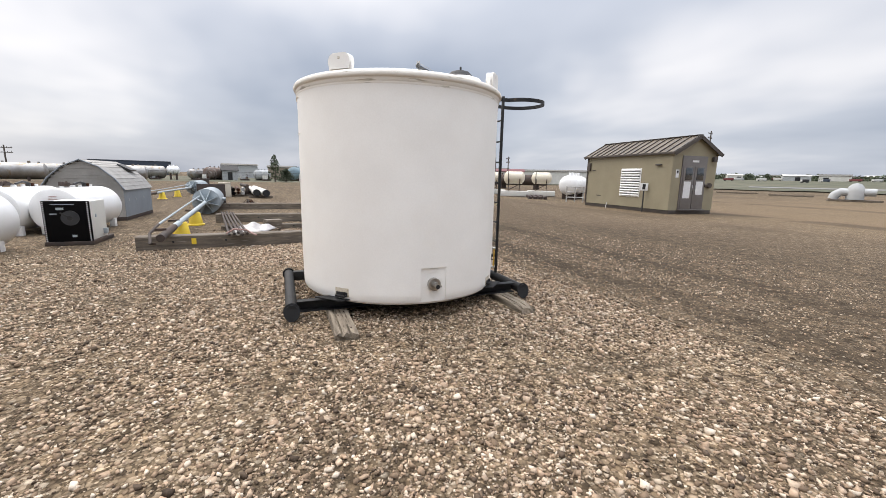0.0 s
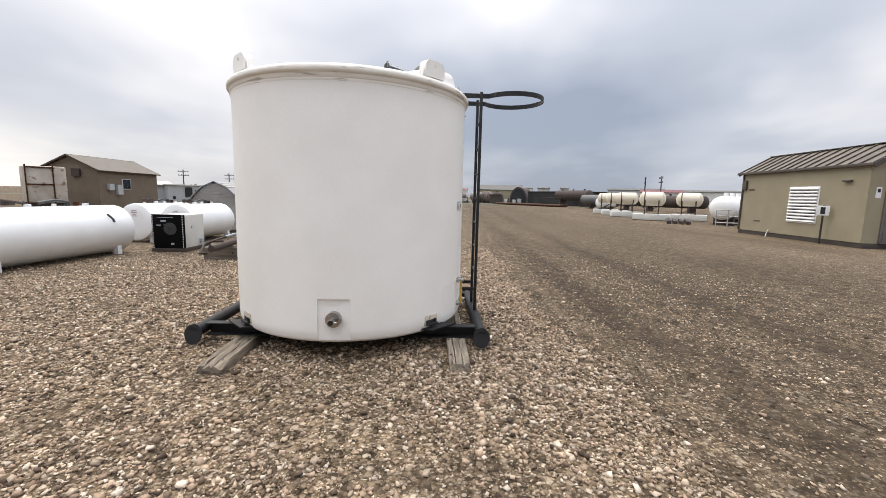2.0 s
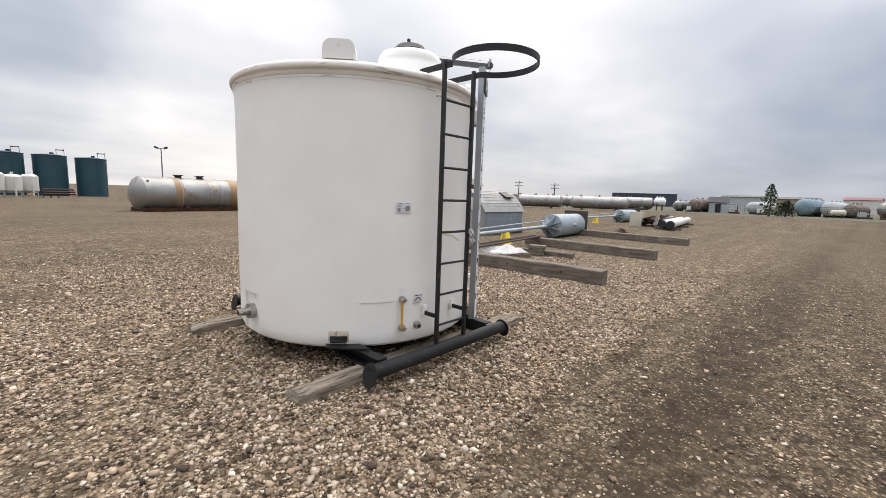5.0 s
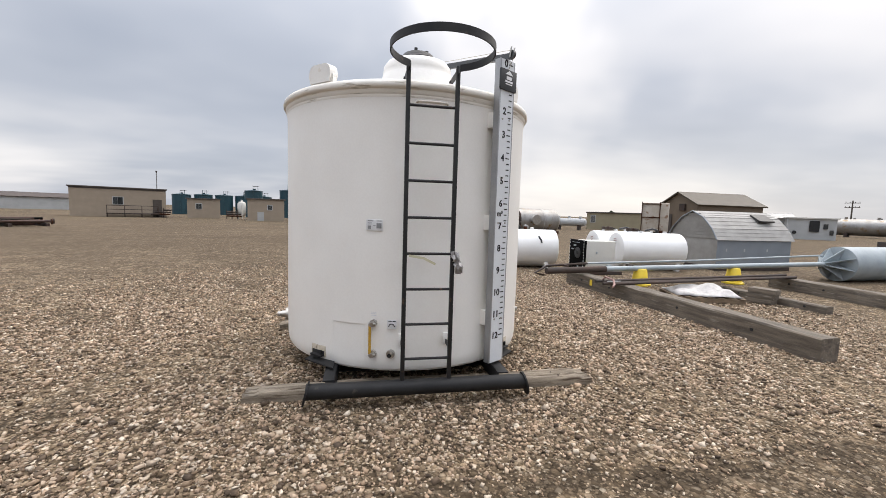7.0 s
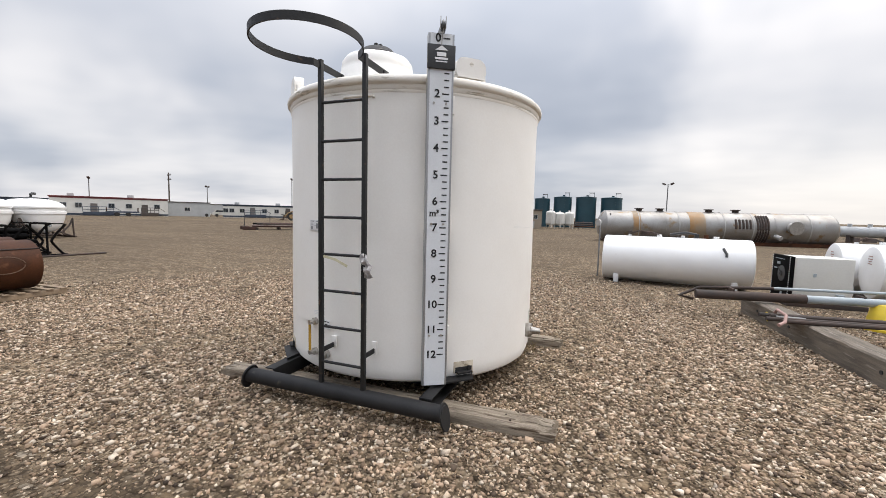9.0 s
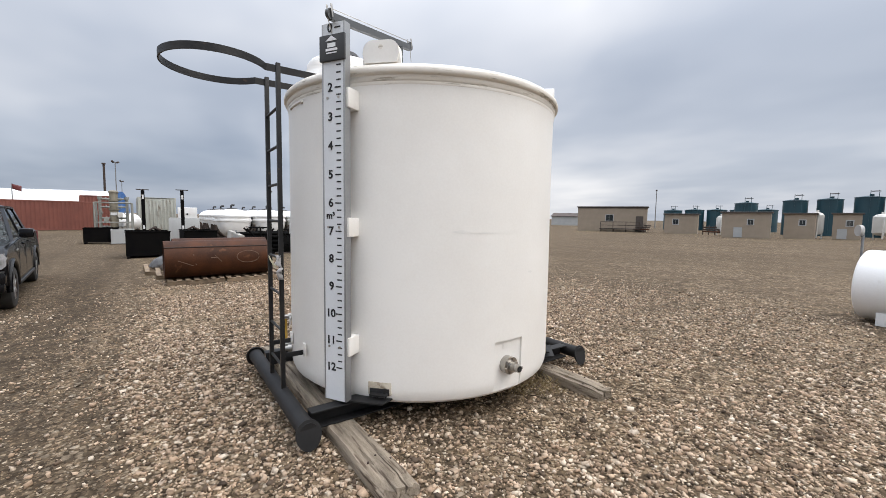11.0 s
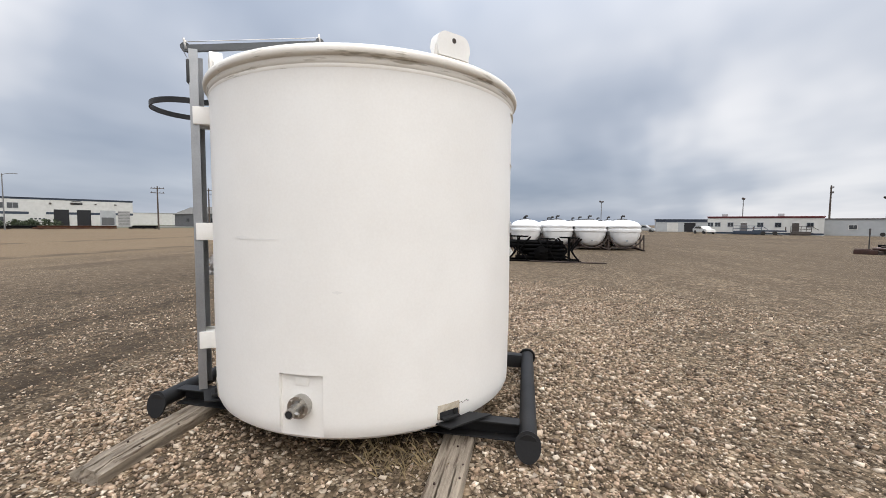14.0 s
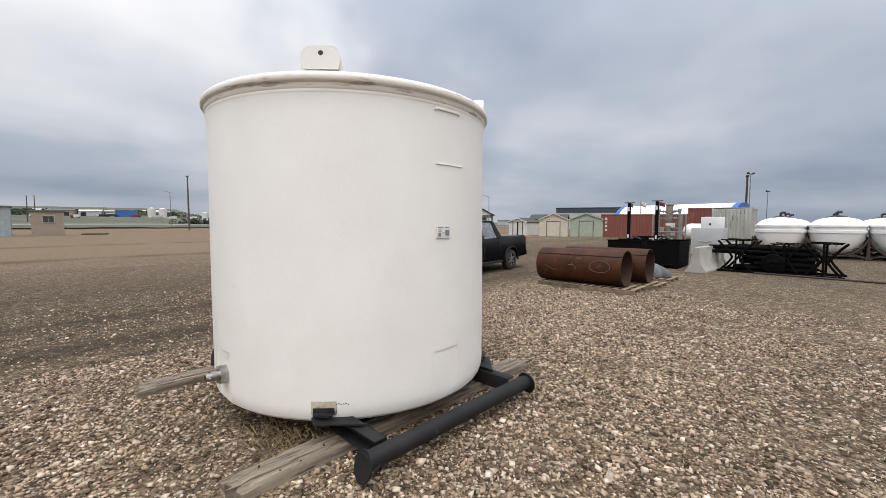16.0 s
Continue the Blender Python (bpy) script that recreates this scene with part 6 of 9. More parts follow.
def steel_tube(a, b, r, label):
    a, b = Vector((*a, r + 0.125)), Vector((*b, r + 0.125))
    d = b - a
    p = thing("steel_tube", label, "steel tube", Matrix.Translation((a + b) / 2) @ d.to_track_quat("X", "Z").to_matrix().to_4x4(), group="rusted steel tubes")
    h, t = d.length / 2, 0.018
    part("tube", add_lathe(bmesh.new(), [(r - t, -h), (r, -h), (r, h), (r - t, h), (r - t, -h)], 56, pose(0, 0, 0, 0, 90, 0)), RUST, p, sharp=30)
    bm = add_lathe(bmesh.new(), [(r - t - 0.002, -h + 0.01), (r - t - 0.002, h - 0.01)], 48, pose(0, 0, 0, 0, 90, 0))
    part("bore", bm, RUST_IN, p)
    part("weld_seam", add_tube(bmesh.new(), [(-h, r * 0.74, r * 0.68), (h, r * 0.74, r * 0.68)], 0.016, 6), SEAM_DARK, p)
    return p, h, r


def rusted_tubes():
    p, h, r = steel_tube((0.03, -7.66), (2.23, -7.58), 0.435, "large rusted steel tube with chalk marks on a pallet")
    # chalk loop and strokes on the near side
    def on(x, a):
        return (x, -(r + 0.003) * math.cos(a), (r + 0.003) * math.sin(a))
    loop = [on(-h + 0.5 + 0.25 * math.cos(u), math.pi - 0.10 + 0.33 * math.sin(u)) for u in np.linspace(0, 2 * math.pi, 26)]
    part("chalk_mark", add_tube(bmesh.new(), loop, 0.008, 5), CHALK, p)
    for q in ([on(0.85, math.pi - 0.0), on(0.55, math.pi + 0.30)], [on(0.55, math.pi - 0.32), on(0.50, math.pi + 0.25)], [on(0.2, math.pi - 0.1), on(0.05, math.pi - 0.1)], [on(-0.02, math.pi + 0.12), on(0.12, math.pi - 0.25)]):
        part("chalk_mark", add_tube(bmesh.new(), q, 0.008, 5), CHALK, p)
    steel_tube((-0.16, -8.72), (2.04, -8.62), 0.435, "large rusted steel tube lying behind another")
    for x, y, w in ((0.36, -7.66, 1.3), (1.62, -7.66, 1.15), (0.20, -8.75, 1.3), (1.65, -8.80, 1.5), (0.30, -10.2, 1.3), (1.90, -9.75, 1.5), (2.0, -10.75, 1.4)):
        pallet(pose(x, y, 0, 0, 0, 2), w, 0.98)
    rng = random.Random(4)
    for x, y, tone, lab in ((1.70, -9.65, DUSTY_CLOTH, "dusty grey-brown cloth bundle on a pallet"), (1.95, -10.45, GREY_CLOTH, "grey wrinkled tarpaulin bundle on a pallet"), (0.4, -10.3, GREY_CLOTH, "grey wrinkled tarpaulin bundle on a pallet")):
        bm = bmesh.new()
        bmesh.ops.create_uvsphere(bm, u_segments=44, v_segments=14, radius=1.0)
        for v in bm.verts:
            a = math.atan2(v.co.y, v.co.x)
            fold = 1 + 0.05 * math.sin(9 * a + 2.0 * v.co.z) + 0.03 * math.sin(17 * a) + rng.uniform(-0.012, 0.012)
            v.co = Vector((v.co.x * 0.62 * fold, v.co.y * 0.44 * fold, max(v.co.z, -0.02) * 0.36 * (1 + 0.10 * math.sin(3 * a))))
        bmesh.ops.remove_doubles(bm, verts=bm.verts[:], dist=0.002)
        solid("tarp_bundle", bm, tone, lab, "bundle", pose(x, y, 0.125, 0, 0, 15 * x), group="tarpaulin bundles", sharp=60)


rusted_tubes()


def bin_with_mast(m, w, d, h, mast_at, mast_h, label):
    b = thing("black_bin", label, "steel bin", m, group="black bins with masts")
    bm = bmesh.new()
    add_box(bm, (0, 0, 0.09), (w, d, 0.02))
    for x in (-w / 2, w / 2):
        add_box(bm, (x, 0, 0.08 + h / 2), (0.02, d, h))
    for y in (-d / 2, d / 2):
        add_box(bm, (0, y, 0.08 + h / 2), (w, 0.02, h))
    part("tub", bm, BLACK_STEEL, b)
    for x in (-w / 2 + 0.06, w / 2 - 0.06):
        box_part("skid", (x, 0, 0.04), (0.10, d + 0.2, 0.08), BLACK_STEEL, b)
    for y in (-d / 2, d / 2):
        box_part("rim_rail", (0, y, h + 0.09), (w + 0.06, 0.06, 0.04), BLACK_STEEL, b, 0.004)
    if mast_at:
        mx, my = mast_at
        box_part("mast", (mx, my, mast_h / 2 + 0.1), (0.11, 0.11, mast_h - 0.2), BLACK_STEEL, b, 0.008)
        box_part("mast_cap", (mx, my, mast_h + 0.02), (0.40, 0.06, 0.03), DARK_STEEL, b)
        box_part("mast_label", (mx, my + 0.058, mast_h - 0.25), (0.06, 0.006, 0.16), LABEL, b)
        box_part("mast_label", (mx, my + 0.058, 1.10), (0.06, 0.006, 0.14), LABEL, b)
        cyl_part("fill_pipe", (mx - 0.35, my, h), (mx - 0.35, my, h + 0.26), 0.04, BLACK_STEEL, b, seg=10)
        bm = add_tube(bmesh.new(), [(mx - 0.5, my, h + 0.12), (mx - 0.3, my + 0.1, h + 0.22), (mx - 0.15, my + 0.05, h + 0.12)], 0.04, 8)
        part("hose", bm, DARK_STEEL, b)
    return b


bin_with_mast(pose(2.66, -15.2, 0, 0, 0, 3), 1.30, 1.4, 0.86, (0.09, -0.10), 2.48, "black steel bin with a tall black mast")
bin_with_mast(pose(1.06, -14.75, 0, 0, 0, 3), 1.05, 1.7, 0.90, (0.47, -0.10), 2.50, "black steel bin with a taller black mast")
bin_with_mast(pose(4.80, -24.2, 0, 0, 0, 3), 1.40, 1.0, 0.72, None, 0, "low black steel bin standing before a process skid")


def jersey_barrier(m):
    out = [(-0.30, 0), (0.30, 0), (0.30, 0.07), (0.14, 0.32), (0.085, 0.85), (-0.085, 0.85), (-0.14, 0.32), (-0.30, 0.07)]
    bm = add_prism(bmesh.new(), out, 2.6)
    bmesh.ops.bevel(bm, geom=list(bm.edges), offset=0.012, segments=2, affect="EDGES")
    bm.transform(pose(0, 1.3, 0, 90, 0, 0))
    return solid("concrete_barrier", bm, CONCRETE, "grey cast concrete road barrier on gravel", "barrier", m, group="concrete barriers", sharp=30)


jersey_barrier(pose(-0.30, -14.3, 0, 0, 0, -3))
jersey_barrier(pose(-0.46, -17.2, 0, 0, 0, -3))


def bent_rack():
    r = thing("steel_rack", "pile of dark welded steel rack frames with black hoses", "steel rack", pose(-2.30, -14.75, 0, 0, 0, -3))
    for k, (x, w, h) in enumerate(((-1.02, 0.40, 1.04), (-0.1, 0.34, 0.98), (1.15, 0.44, 1.08))):
        for y in (-0.5, 0.5):
            part("top_bar", add_tube(bmesh.new(), [(x - w, y, h), (x + w, y, h + 0.015)], 0, flat=(0.09, 0.035)), BLACK_STEEL, r)
            for e in (-1, 1):
                arc = [(x + e * (0.10 + (w - 0.02) * q ** 1.25), y, 0.5 + (h - 0.52) * q) for q in np.linspace(0, 1, 8)]
                part("curved_strut", add_tube(bmesh.new(), arc, 0.035, 8), BLACK_STEEL, r)
                arc = [(x + e * (0.10 + w * 0.75 * q ** 1.25), y, 0.5 - 0.44 * q) for q in np.linspace(0, 1, 8)]
                part("curved_strut", add_tube(bmesh.new(), arc, 0.035, 8), BLACK_STEEL, r)
            part("upright", add_tube(bmesh.new(), [(x, y, 0.05), (x, y, h)], 0.032, 8), BLACK_STEEL, r)
        part("cross_bar", add_tube(bmesh.new(), [(x, -0.55, 0.05), (x, 0.55, 0.05)], 0.035, 8), BLACK_STEEL, r)
        part("cross_bar", add_tube(bmesh.new(), [(x - 0.1, -0.5, h), (x - 0.1, 0.5, h)], 0.035, 8), BLACK_STEEL, r)
    for y in (-0.5, 0.5):
        box_part("base_rail", (0.1, y, 0.04), (3.2, 0.09, 0.07), BLACK_STEEL, r)
    rng = random.Random(8)
    for k in range(24):
        y, z = -0.42 + 0.19 * (k % 5), 0.16 + 0.165 * (k // 5)
        x0, x1 = -0.75 + rng.uniform(-0.15, 0.15), 0.95 + rng.uniform(-0.4, 0.4) + (0.9 if k // 5 > 2 else 0.0)
        part("hose", add_tube(bmesh.new(), [(x0, y, z), ((x0 + x1) / 2, y + rng.uniform(-0.04, 0.04), z + rng.uniform(0, 0.05)), (x1, y, z + rng.uniform(-0.02, 0.06))], rng.uniform(0.06, 0.09), 10), BLACK_STEEL, r)
    for k in range(5):
        q = 0.27 - 0.05 * k
        arc = [(0.15 + q * math.cos(a), 0.54 + 0.02 * k, 0.36 + q * math.sin(a)) for a in np.linspace(0, 2 * math.pi, 25)]
        part("hose_coil", add_tube(bmesh.new(), arc, 0.045, 8), BLACK_STEEL, r)
    for k in range(6):
        x0 = rng.uniform(-1.3, 0.6)
        part("loose_bar", add_tube(bmesh.new(), [(x0, rng.uniform(-0.3, 0.3), 0.12 + 0.05 * k), (x0 + rng.uniform(0.5, 1.0), rng.uniform(-0.3, 0.4), 0.55 + 0.06 * k)], 0.03, 8), BLACK_STEEL, r)
    pp = thing("steel_bar", "long dark steel bar lying on gravel", "steel bar", pose(-3.25, -14.05, 0, 0, 0, -6))
    part("bar", add_tube(bmesh.new(), [(-1.5, 0, 0.03), (1.6, 0, 0.03)], 0.03, 8), DARK_STEEL, pp)


bent_rack()


def cone_tank(m):
    """White oval-bottomed plastic tank in a low steel cradle. Local y is its long axis."""
    t = thing("liquid_tank", "white ribbed plastic liquid tank in a dark steel cradle", "tank", m, group="row of white liquid tanks")
    hl = 1.55
    levels = [(0.20, 0.10, 0.70), (0.24, 0.36, 1.05), (0.36, 0.62, 1.28), (0.58, 0.83, 1.42), (0.90, 0.96, 1.50), (1.18, 1.0, 1.53), (1.20, 1.045, 1.575), (1.32, 1.045, 1.575), (1.34, 0.99, 1.52), (1.46, 0.99, 1.52), (1.48, 1.04, 1.57),
              (1.56, 1.04, 1.57), (1.58, 0.98, 1.51), (1.68, 0.93, 1.45), (1.80, 0.78, 1.26), (1.90, 0.52, 0.92), (1.95, 0.2, 0.45)]
    bm = bmesh.new()
    rings = []
    for z, a, b in levels:
        ring = []
        for k in range(40):
            c, q = math.cos(2 * math.pi * k / 40), math.sin(2 * math.pi * k / 40)
            ring.append(bm.verts.new((a * math.copysign(abs(c) ** 0.7, c), b * math.copysign(abs(q) ** 0.55, q), z)))
        rings.append(ring)
    for p, q in zip(rings, rings[1:]):
        for k in range(40):
            j = (k + 1) % 40
            bm.faces.new((p[k], p[j], q[j], q[k]))
    bm.faces.new(rings[0][::-1])
    bm.faces.new(rings[-1])
    part("shell", bm, WHITE, t, "white moulded shell", sharp=50)
    bm = add_lathe(bmesh.new(), [(0.33, 1.90), (0.33, 1.97), (0.28, 2.00), (0.10, 2.03), (0.0, 2.03)], 24, Matrix.Translation((0, 0.15, 0)))
    lid = part("filler_lid", bm, BLACK, t, "black filler lid")
    part("vent_elbow", add_tube(bmesh.new(), [(0.05, 0.15, 2.0), (0.05, 0.15, 2.16), (0.0, 0.15, 2.20), (-0.14, 0.15, 2.19)], 0.065, 8), BLACK, lid)
    bm = add_lathe(bmesh.new(), [(0.12, 1.84), (0.12, 1.96), (0.05, 1.98), (0.0, 1.98)], 16, Matrix.Translation((0.32, -0.55, 0)))
    part("vent_valve", bm, BLACK, t)
    for y in (-1.35, -0.5, 0.5, 1.35):
        arc = [(1.03 * math.sin(a), y, 1.15 - 1.0 * math.cos(a)) for a in np.linspace(-1.35, 1.35, 15)]
        part("cradle_hoop", add_tube(bmesh.new(), arc, 0.045, 8), DARK_STEEL, t)
        for s in (-1, 1):
            part("leg", add_tube(bmesh.new(), [(s * 1.02, y, 1.0), (s * 1.06, y, 0.03)], 0.04, 8), DARK_STEEL, t)
            part("brace", add_tube(bmesh.new(), [(s * 0.55, y, 0.24), (s * 1.05, y, 0.05)], 0.035, 8), DARK_STEEL, t)
    for s in (-1, 1):
        box_part("base_rail", (s * 1.06, 0, 0.04), (0.09, 3.0, 0.08), DARK_STEEL, t)
    cyl_part("drain_port", (0, hl - 0.06, 0.62), (0, hl + 0.05, 0.62), 0.05, GREY_PAINT, t, seg=12)
    return t


first = cone_tank(pose(-1.47, -24.8, 0))
for k in range(1, 4):
    copy_thing(first, pose(-1.47 - 2.06 * k, -24.8, 0))
for k in range(4):
    copy_thing(first, pose(-1.36 - 2.06 * k, -28.9, 0))
for k in range(4):
    copy_thing(first, pose(-1.30 - 2.06 * k, -33.0, 0))


def container(name, label, m, length, h=2.59, w=2.44, material=None, doors=False, marks=False):
    c = thing(name, label, "shipping container", m, group="shipping containers")
    mt = material or CONT_RED
    n = int(length / 0.28)
    for s in (-1, 1):
        out = []
        for k in range(n):
            x = -length / 2 + 0.08 + (length - 0.16) * k / n
            st = (length - 0.16) / n
            out += [(x, 0), (x + st * 0.25, 0), (x + st * 0.5, 0.035), (x + st * 0.75, 0.035)]
        out += [(length / 2 - 0.08, 0), (length / 2 - 0.08, -0.03), (-length / 2 + 0.08, -0.03)]
        m2 = pose(0, s * (w / 2 - 0.04), 0.12) if s > 0 else pose(0, -(w / 2 - 0.04), 0.12, 0, 0, 180)
        part("side_panel", add_prism(bmesh.new(), out, h - 0.22, m2), mt, c, sharp=20)
    for s in (-1, 1):
        box_part("end_panel", (s * (length / 2 - 0.06), 0, h / 2), (0.06, w - 0.2, h - 0.2), mt, c)
        if doors:
            for k in range(9):
                box_part("end_rib", (s * (length / 2 - 0.02), -w / 2 + 0.28 + (w - 0.56) * k / 8, h / 2), (0.05, 0.11, h - 0.34), mt, c, 0.012)
        for y in (-1, 1):
            box_part("corner_post", (s * (length / 2 - 0.06), y * (w / 2 - 0.06), h / 2), (0.13, 0.13, h), mt, c, 0.006)
            if doors and s < 0:
                box_part("door_bar", (s * (length / 2 + 0.0), y * w * 0.2, h / 2), (0.04, 0.04, h - 0.3), GALV, c)
    for s in (-1, 1):
        for z in (0.08, h - 0.06):
            box_part("rail", (0, s * (w / 2 - 0.05), z), (length - 0.1, 0.10, 0.12), mt, c, 0.004)
    box_part("roof_panel", (0, 0, h - 0.03), (length - 0.1, w - 0.1, 0.04), mt, c)
    for k in range(4 if marks else 0):
        box_part("stencil_mark", (length / 2 - 0.55, w / 2 + 0.02, h - 0.5 - 0.42 * k), (0.22, 0.012, 0.26 - 0.06 * (k % 2)), OFFWHITE, c)
    box_part("floor_pan", (0, 0, 0.14), (length - 0.1, w - 0.1, 0.06), DARK_STEEL, c)
    return c


container("shipping_container", "rust red corrugated shipping container in the yard", pose(11.74, -45.4, 0, 0, 0, 14), 9.0, marks=True)
container("shipping_container", "short orange-brown container behind the red one", pose(7.4, -50.6, 0, 0, 0, 8), 2.7, h=3.3)
container("shipping_container", "pale grey corrugated container with rust streaks", pose(2.52, -38.15, 0, 0, 0, 93), 6.1, h=2.85, material=CONT_GREY, doors=True)


def yard_units():
    # grey cabinet and white transformer beside the containers
    u = thing("transformer_cabinet", "pale grey electrical transformer cabinet", "electrical cabinet", pose(1.16, -22.0, 0, 0, 0, -6))
    box_part("body", (0, 0, 0.73), (1.35, 0.95, 1.33), PALE_GREY, u, 0.02)
    box_part("door", (-0.02, 0.485, 0.75), (1.1, 0.02, 1.1), PALE_GREY, u, 0.008)
    box_part("base", (0, 0, 0.03), (1.2, 1.0, 0.08), CONCRETE, u)
    part("handle", add_tube(bmesh.new(), [(-0.28, 0.51, 0.75), (0, 0.53, 0.70), (0.28, 0.51, 0.75)], 0.02, 6), GALV, u)
    w = thing("white_cabinet", "white metal box standing on a grey cabinet", "cabinet", pose(1.02, -21.95, 1.395, 0, 0, -6))
    box_part("body", (0, 0, 0.28), (0.85, 0.7, 0.56), WHITE, w, 0.02)
    cyl_part("lock", (0.0, 0.35, 0.20), (0.0, 0.38, 0.20), 0.05, INK, w, seg=12)
    p = thing("propane_tank", "small white round-ended tank on a steel frame", "tank", pose(4.1, -32.5, 0, 0, 0, 60))
    part("shell", add_lathe(bmesh.new(), [(0.0, -0.9), (0.35, -0.82), (0.55, -0.6), (0.6, -0.4), (0.6, 0.4), (0.55, 0.6), (0.35, 0.82), (0.0, 0.9)], 32, pose(0, 0, 1.0, 0, 90, 0)), WHITE, p)
    for x in (-0.5, 0.5):
        box_part("saddle", (x, 0, 0.25), (0.12, 0.9, 0.5), DARK_STEEL, p)
    s = thing("separator_skid", "tan upright process vessel with grey pipework on a skid", "process skid", pose(4.45, -27.2, 0))
    cyl_part("column", (0, 0, 0.25), (0, 0, 2.78), 0.21, SEPARATOR_TAN, s, seg=24)
    part("column_head", add_lathe(bmesh.new(), [(0.21, 2.78), (0.25, 2.80), (0.25, 2.86), (0.18, 2.92), (0.0, 2.94)], 24), SEPARATOR_TAN, s)
    for z in (0.62, 1.78, 2.30):
        part("column_flange", add_lathe(bmesh.new(), [(0.21, z), (0.27, z), (0.27, z + 0.07), (0.21, z + 0.07)], 24), SEPARATOR_TAN, s)
    for e in (-1, 1):
        cyl_part("riser", (e * 0.62, 0.1, 0.2), (e * 0.62, 0.1, 2.42), 0.075, SEPARATOR_GREY, s, seg=12)
        for z in (0.8, 1.30, 1.95, 2.42):
            cyl_part("branch", (e * 0.62, 0.1, z), (0, 0.05, z), 0.05, SEPARATOR_GREY, s, seg=10)
            cyl_part("pipe_flange", (e * 0.36, 0.08, z), (e * 0.32, 0.075, z), 0.10, SEPARATOR_GREY, s, seg=12)
        cyl_part("valve_body", (e * 0.62, 0.1, 2.40), (e * 0.62, 0.1, 2.55), 0.11, SEPARATOR_GREY, s, seg=14)
        part("handwheel", add_tube(bmesh.new(), [(e * 0.62 + 0.13 * math.cos(a), 0.26, 1.62 + 0.13 * math.sin(a)) for a in np.linspace(0, 2 * math.pi, 13)], 0.018, 6), SEPARATOR_GREY, s)
        for y in (-0.5, 0.5):
            cyl_part("post", (e * 0.85, y, 0), (e * 0.85, y, 2.2), 0.045, SEPARATOR_GREY, s, seg=8)
    for y in (-0.5, 0.5):
        for z in (1.05, 2.2):
            cyl_part("rail", (-0.85, y, z), (0.85, y, z), 0.035, SEPARATOR_GREY, s, seg=8)
    for k, (x, z) in enumerate(((-0.32, 0.95), (0.34, 1.2), (-0.3, 1.5), (0.3, 0.6))):
        box_part("control_box", (x, 0.3, z), (0.24, 0.16, 0.28), (PALE_GREY, SEPARATOR_GREY, OFFWHITE, BLACK_STEEL)[k], s, 0.01)
    box_part("skid_deck", (0, 0, 0.12), (2.2, 1.4, 0.22), DARK_STEEL, s, 0.02)
    box_part("name_plate", (0, 0.225, 1.55), (0.30, 0.02, 0.16), LABEL, s)
    d = thing("drip_tray", "pale grey open steel drip tub on gravel", "tub", pose(3.86, -23.5, 0, 0, 0, 2))
    box_part("tub_floor", (0, 0, 0.06), (0.95, 1.2, 0.04), PALE_GREY, d)
    for x, y, w, e in ((-0.47, 0, 0.03, 1.2), (0.47, 0, 0.03, 1.2), (0, -0.59, 0.92, 0.03), (0, 0.59, 0.92, 0.03)):
        box_part("tub_side", (x, y, 0.42), (w, e, 0.70), PALE_GREY, d)
    box_part("tub_skid", (0, 0, 0.02), (1.1, 1.3, 0.04), DARK_STEEL, d)
    m = thing("vent_mast", "tall dark vent pipe standing in the yard", "pipe mast", pose(11.9, -113.0, 0))
    cyl_part("pipe", (0, 0, 0), (0, 0, 12.2), 0.24, DARK_STEEL, m, 0.20, 12)
    cyl_part("cap", (0, 0, 12.2), (0, 0, 12.5), 0.36, DARK_STEEL, m, seg=12)


yard_units()


def garden_shed(m, w, d, ev, rg, label, door, material=None):
    s = thing("garden_shed", label, "shed", m, group="small sheds in a row")
    mt = material or CREAM
    box_part("shed_body", (0, 0, ev / 2), (w, d, ev), mt, s)
    for y in (-d / 2, d / 2 - 0.04):
        part("gable", add_prism(bmesh.new(), [(-w / 2, ev), (w / 2, ev), (0, rg)], 0.04, pose(0, y + 0.04, 0, 90, 0, 0)), mt, s)
    for e in (-1, 1):
        a = math.atan2(rg - ev, w / 2)
        box_part("roof_slope", (e * (w / 4 + 0.04), 0, (ev + rg) / 2 + 0.02), (math.hypot(rg - ev, w / 2) + 0.16, d + 0.3, 0.06), BROWN_SHINGLE, s, rot=Matrix.Rotation(e * a, 3, "Y"))
        part("barge_board", add_prism(bmesh.new(), [(e * (w / 2 + 0.10), ev - 0.06), (e * (w / 2 + 0.10), ev + 0.06), (0, rg + 0.09), (0, rg - 0.05)][::e], 0.03, pose(0, d / 2 + 0.18, 0, 90, 0, 0)), mt, s)
    if door == "double":
        for x in (-0.38, 0.38):
            dd = box_part("door_leaf", (x, d / 2 + 0.015, ev * 0.52), (0.7, 0.03, ev * 0.96), mt, s)
            for e in (-0.32, 0.32):
                box_part("door_trim", (x + e, d / 2 + 0.035, ev * 0.52), (0.11, 0.02, ev * 0.98), INK, dd)
        box_part("head_trim", (0, d / 2 + 0.037, ev * 1.02), (1.6, 0.02, 0.10), INK, s)
    else:
        dd = box_part("roll_door", (0.0, d / 2 + 0.015, ev * 0.46), (1.5, 0.03, ev * 0.86), mt, s)
        for x in (-0.77, 0.77):
            box_part("door_trim", (x, d / 2 + 0.035, ev * 0.46), (0.08, 0.02, ev * 0.9), BROWN, dd)
        box_part("door_trim", (0, d / 2 + 0.035, ev * 0.91), (1.6, 0.02, 0.08), BROWN, dd)
    return s


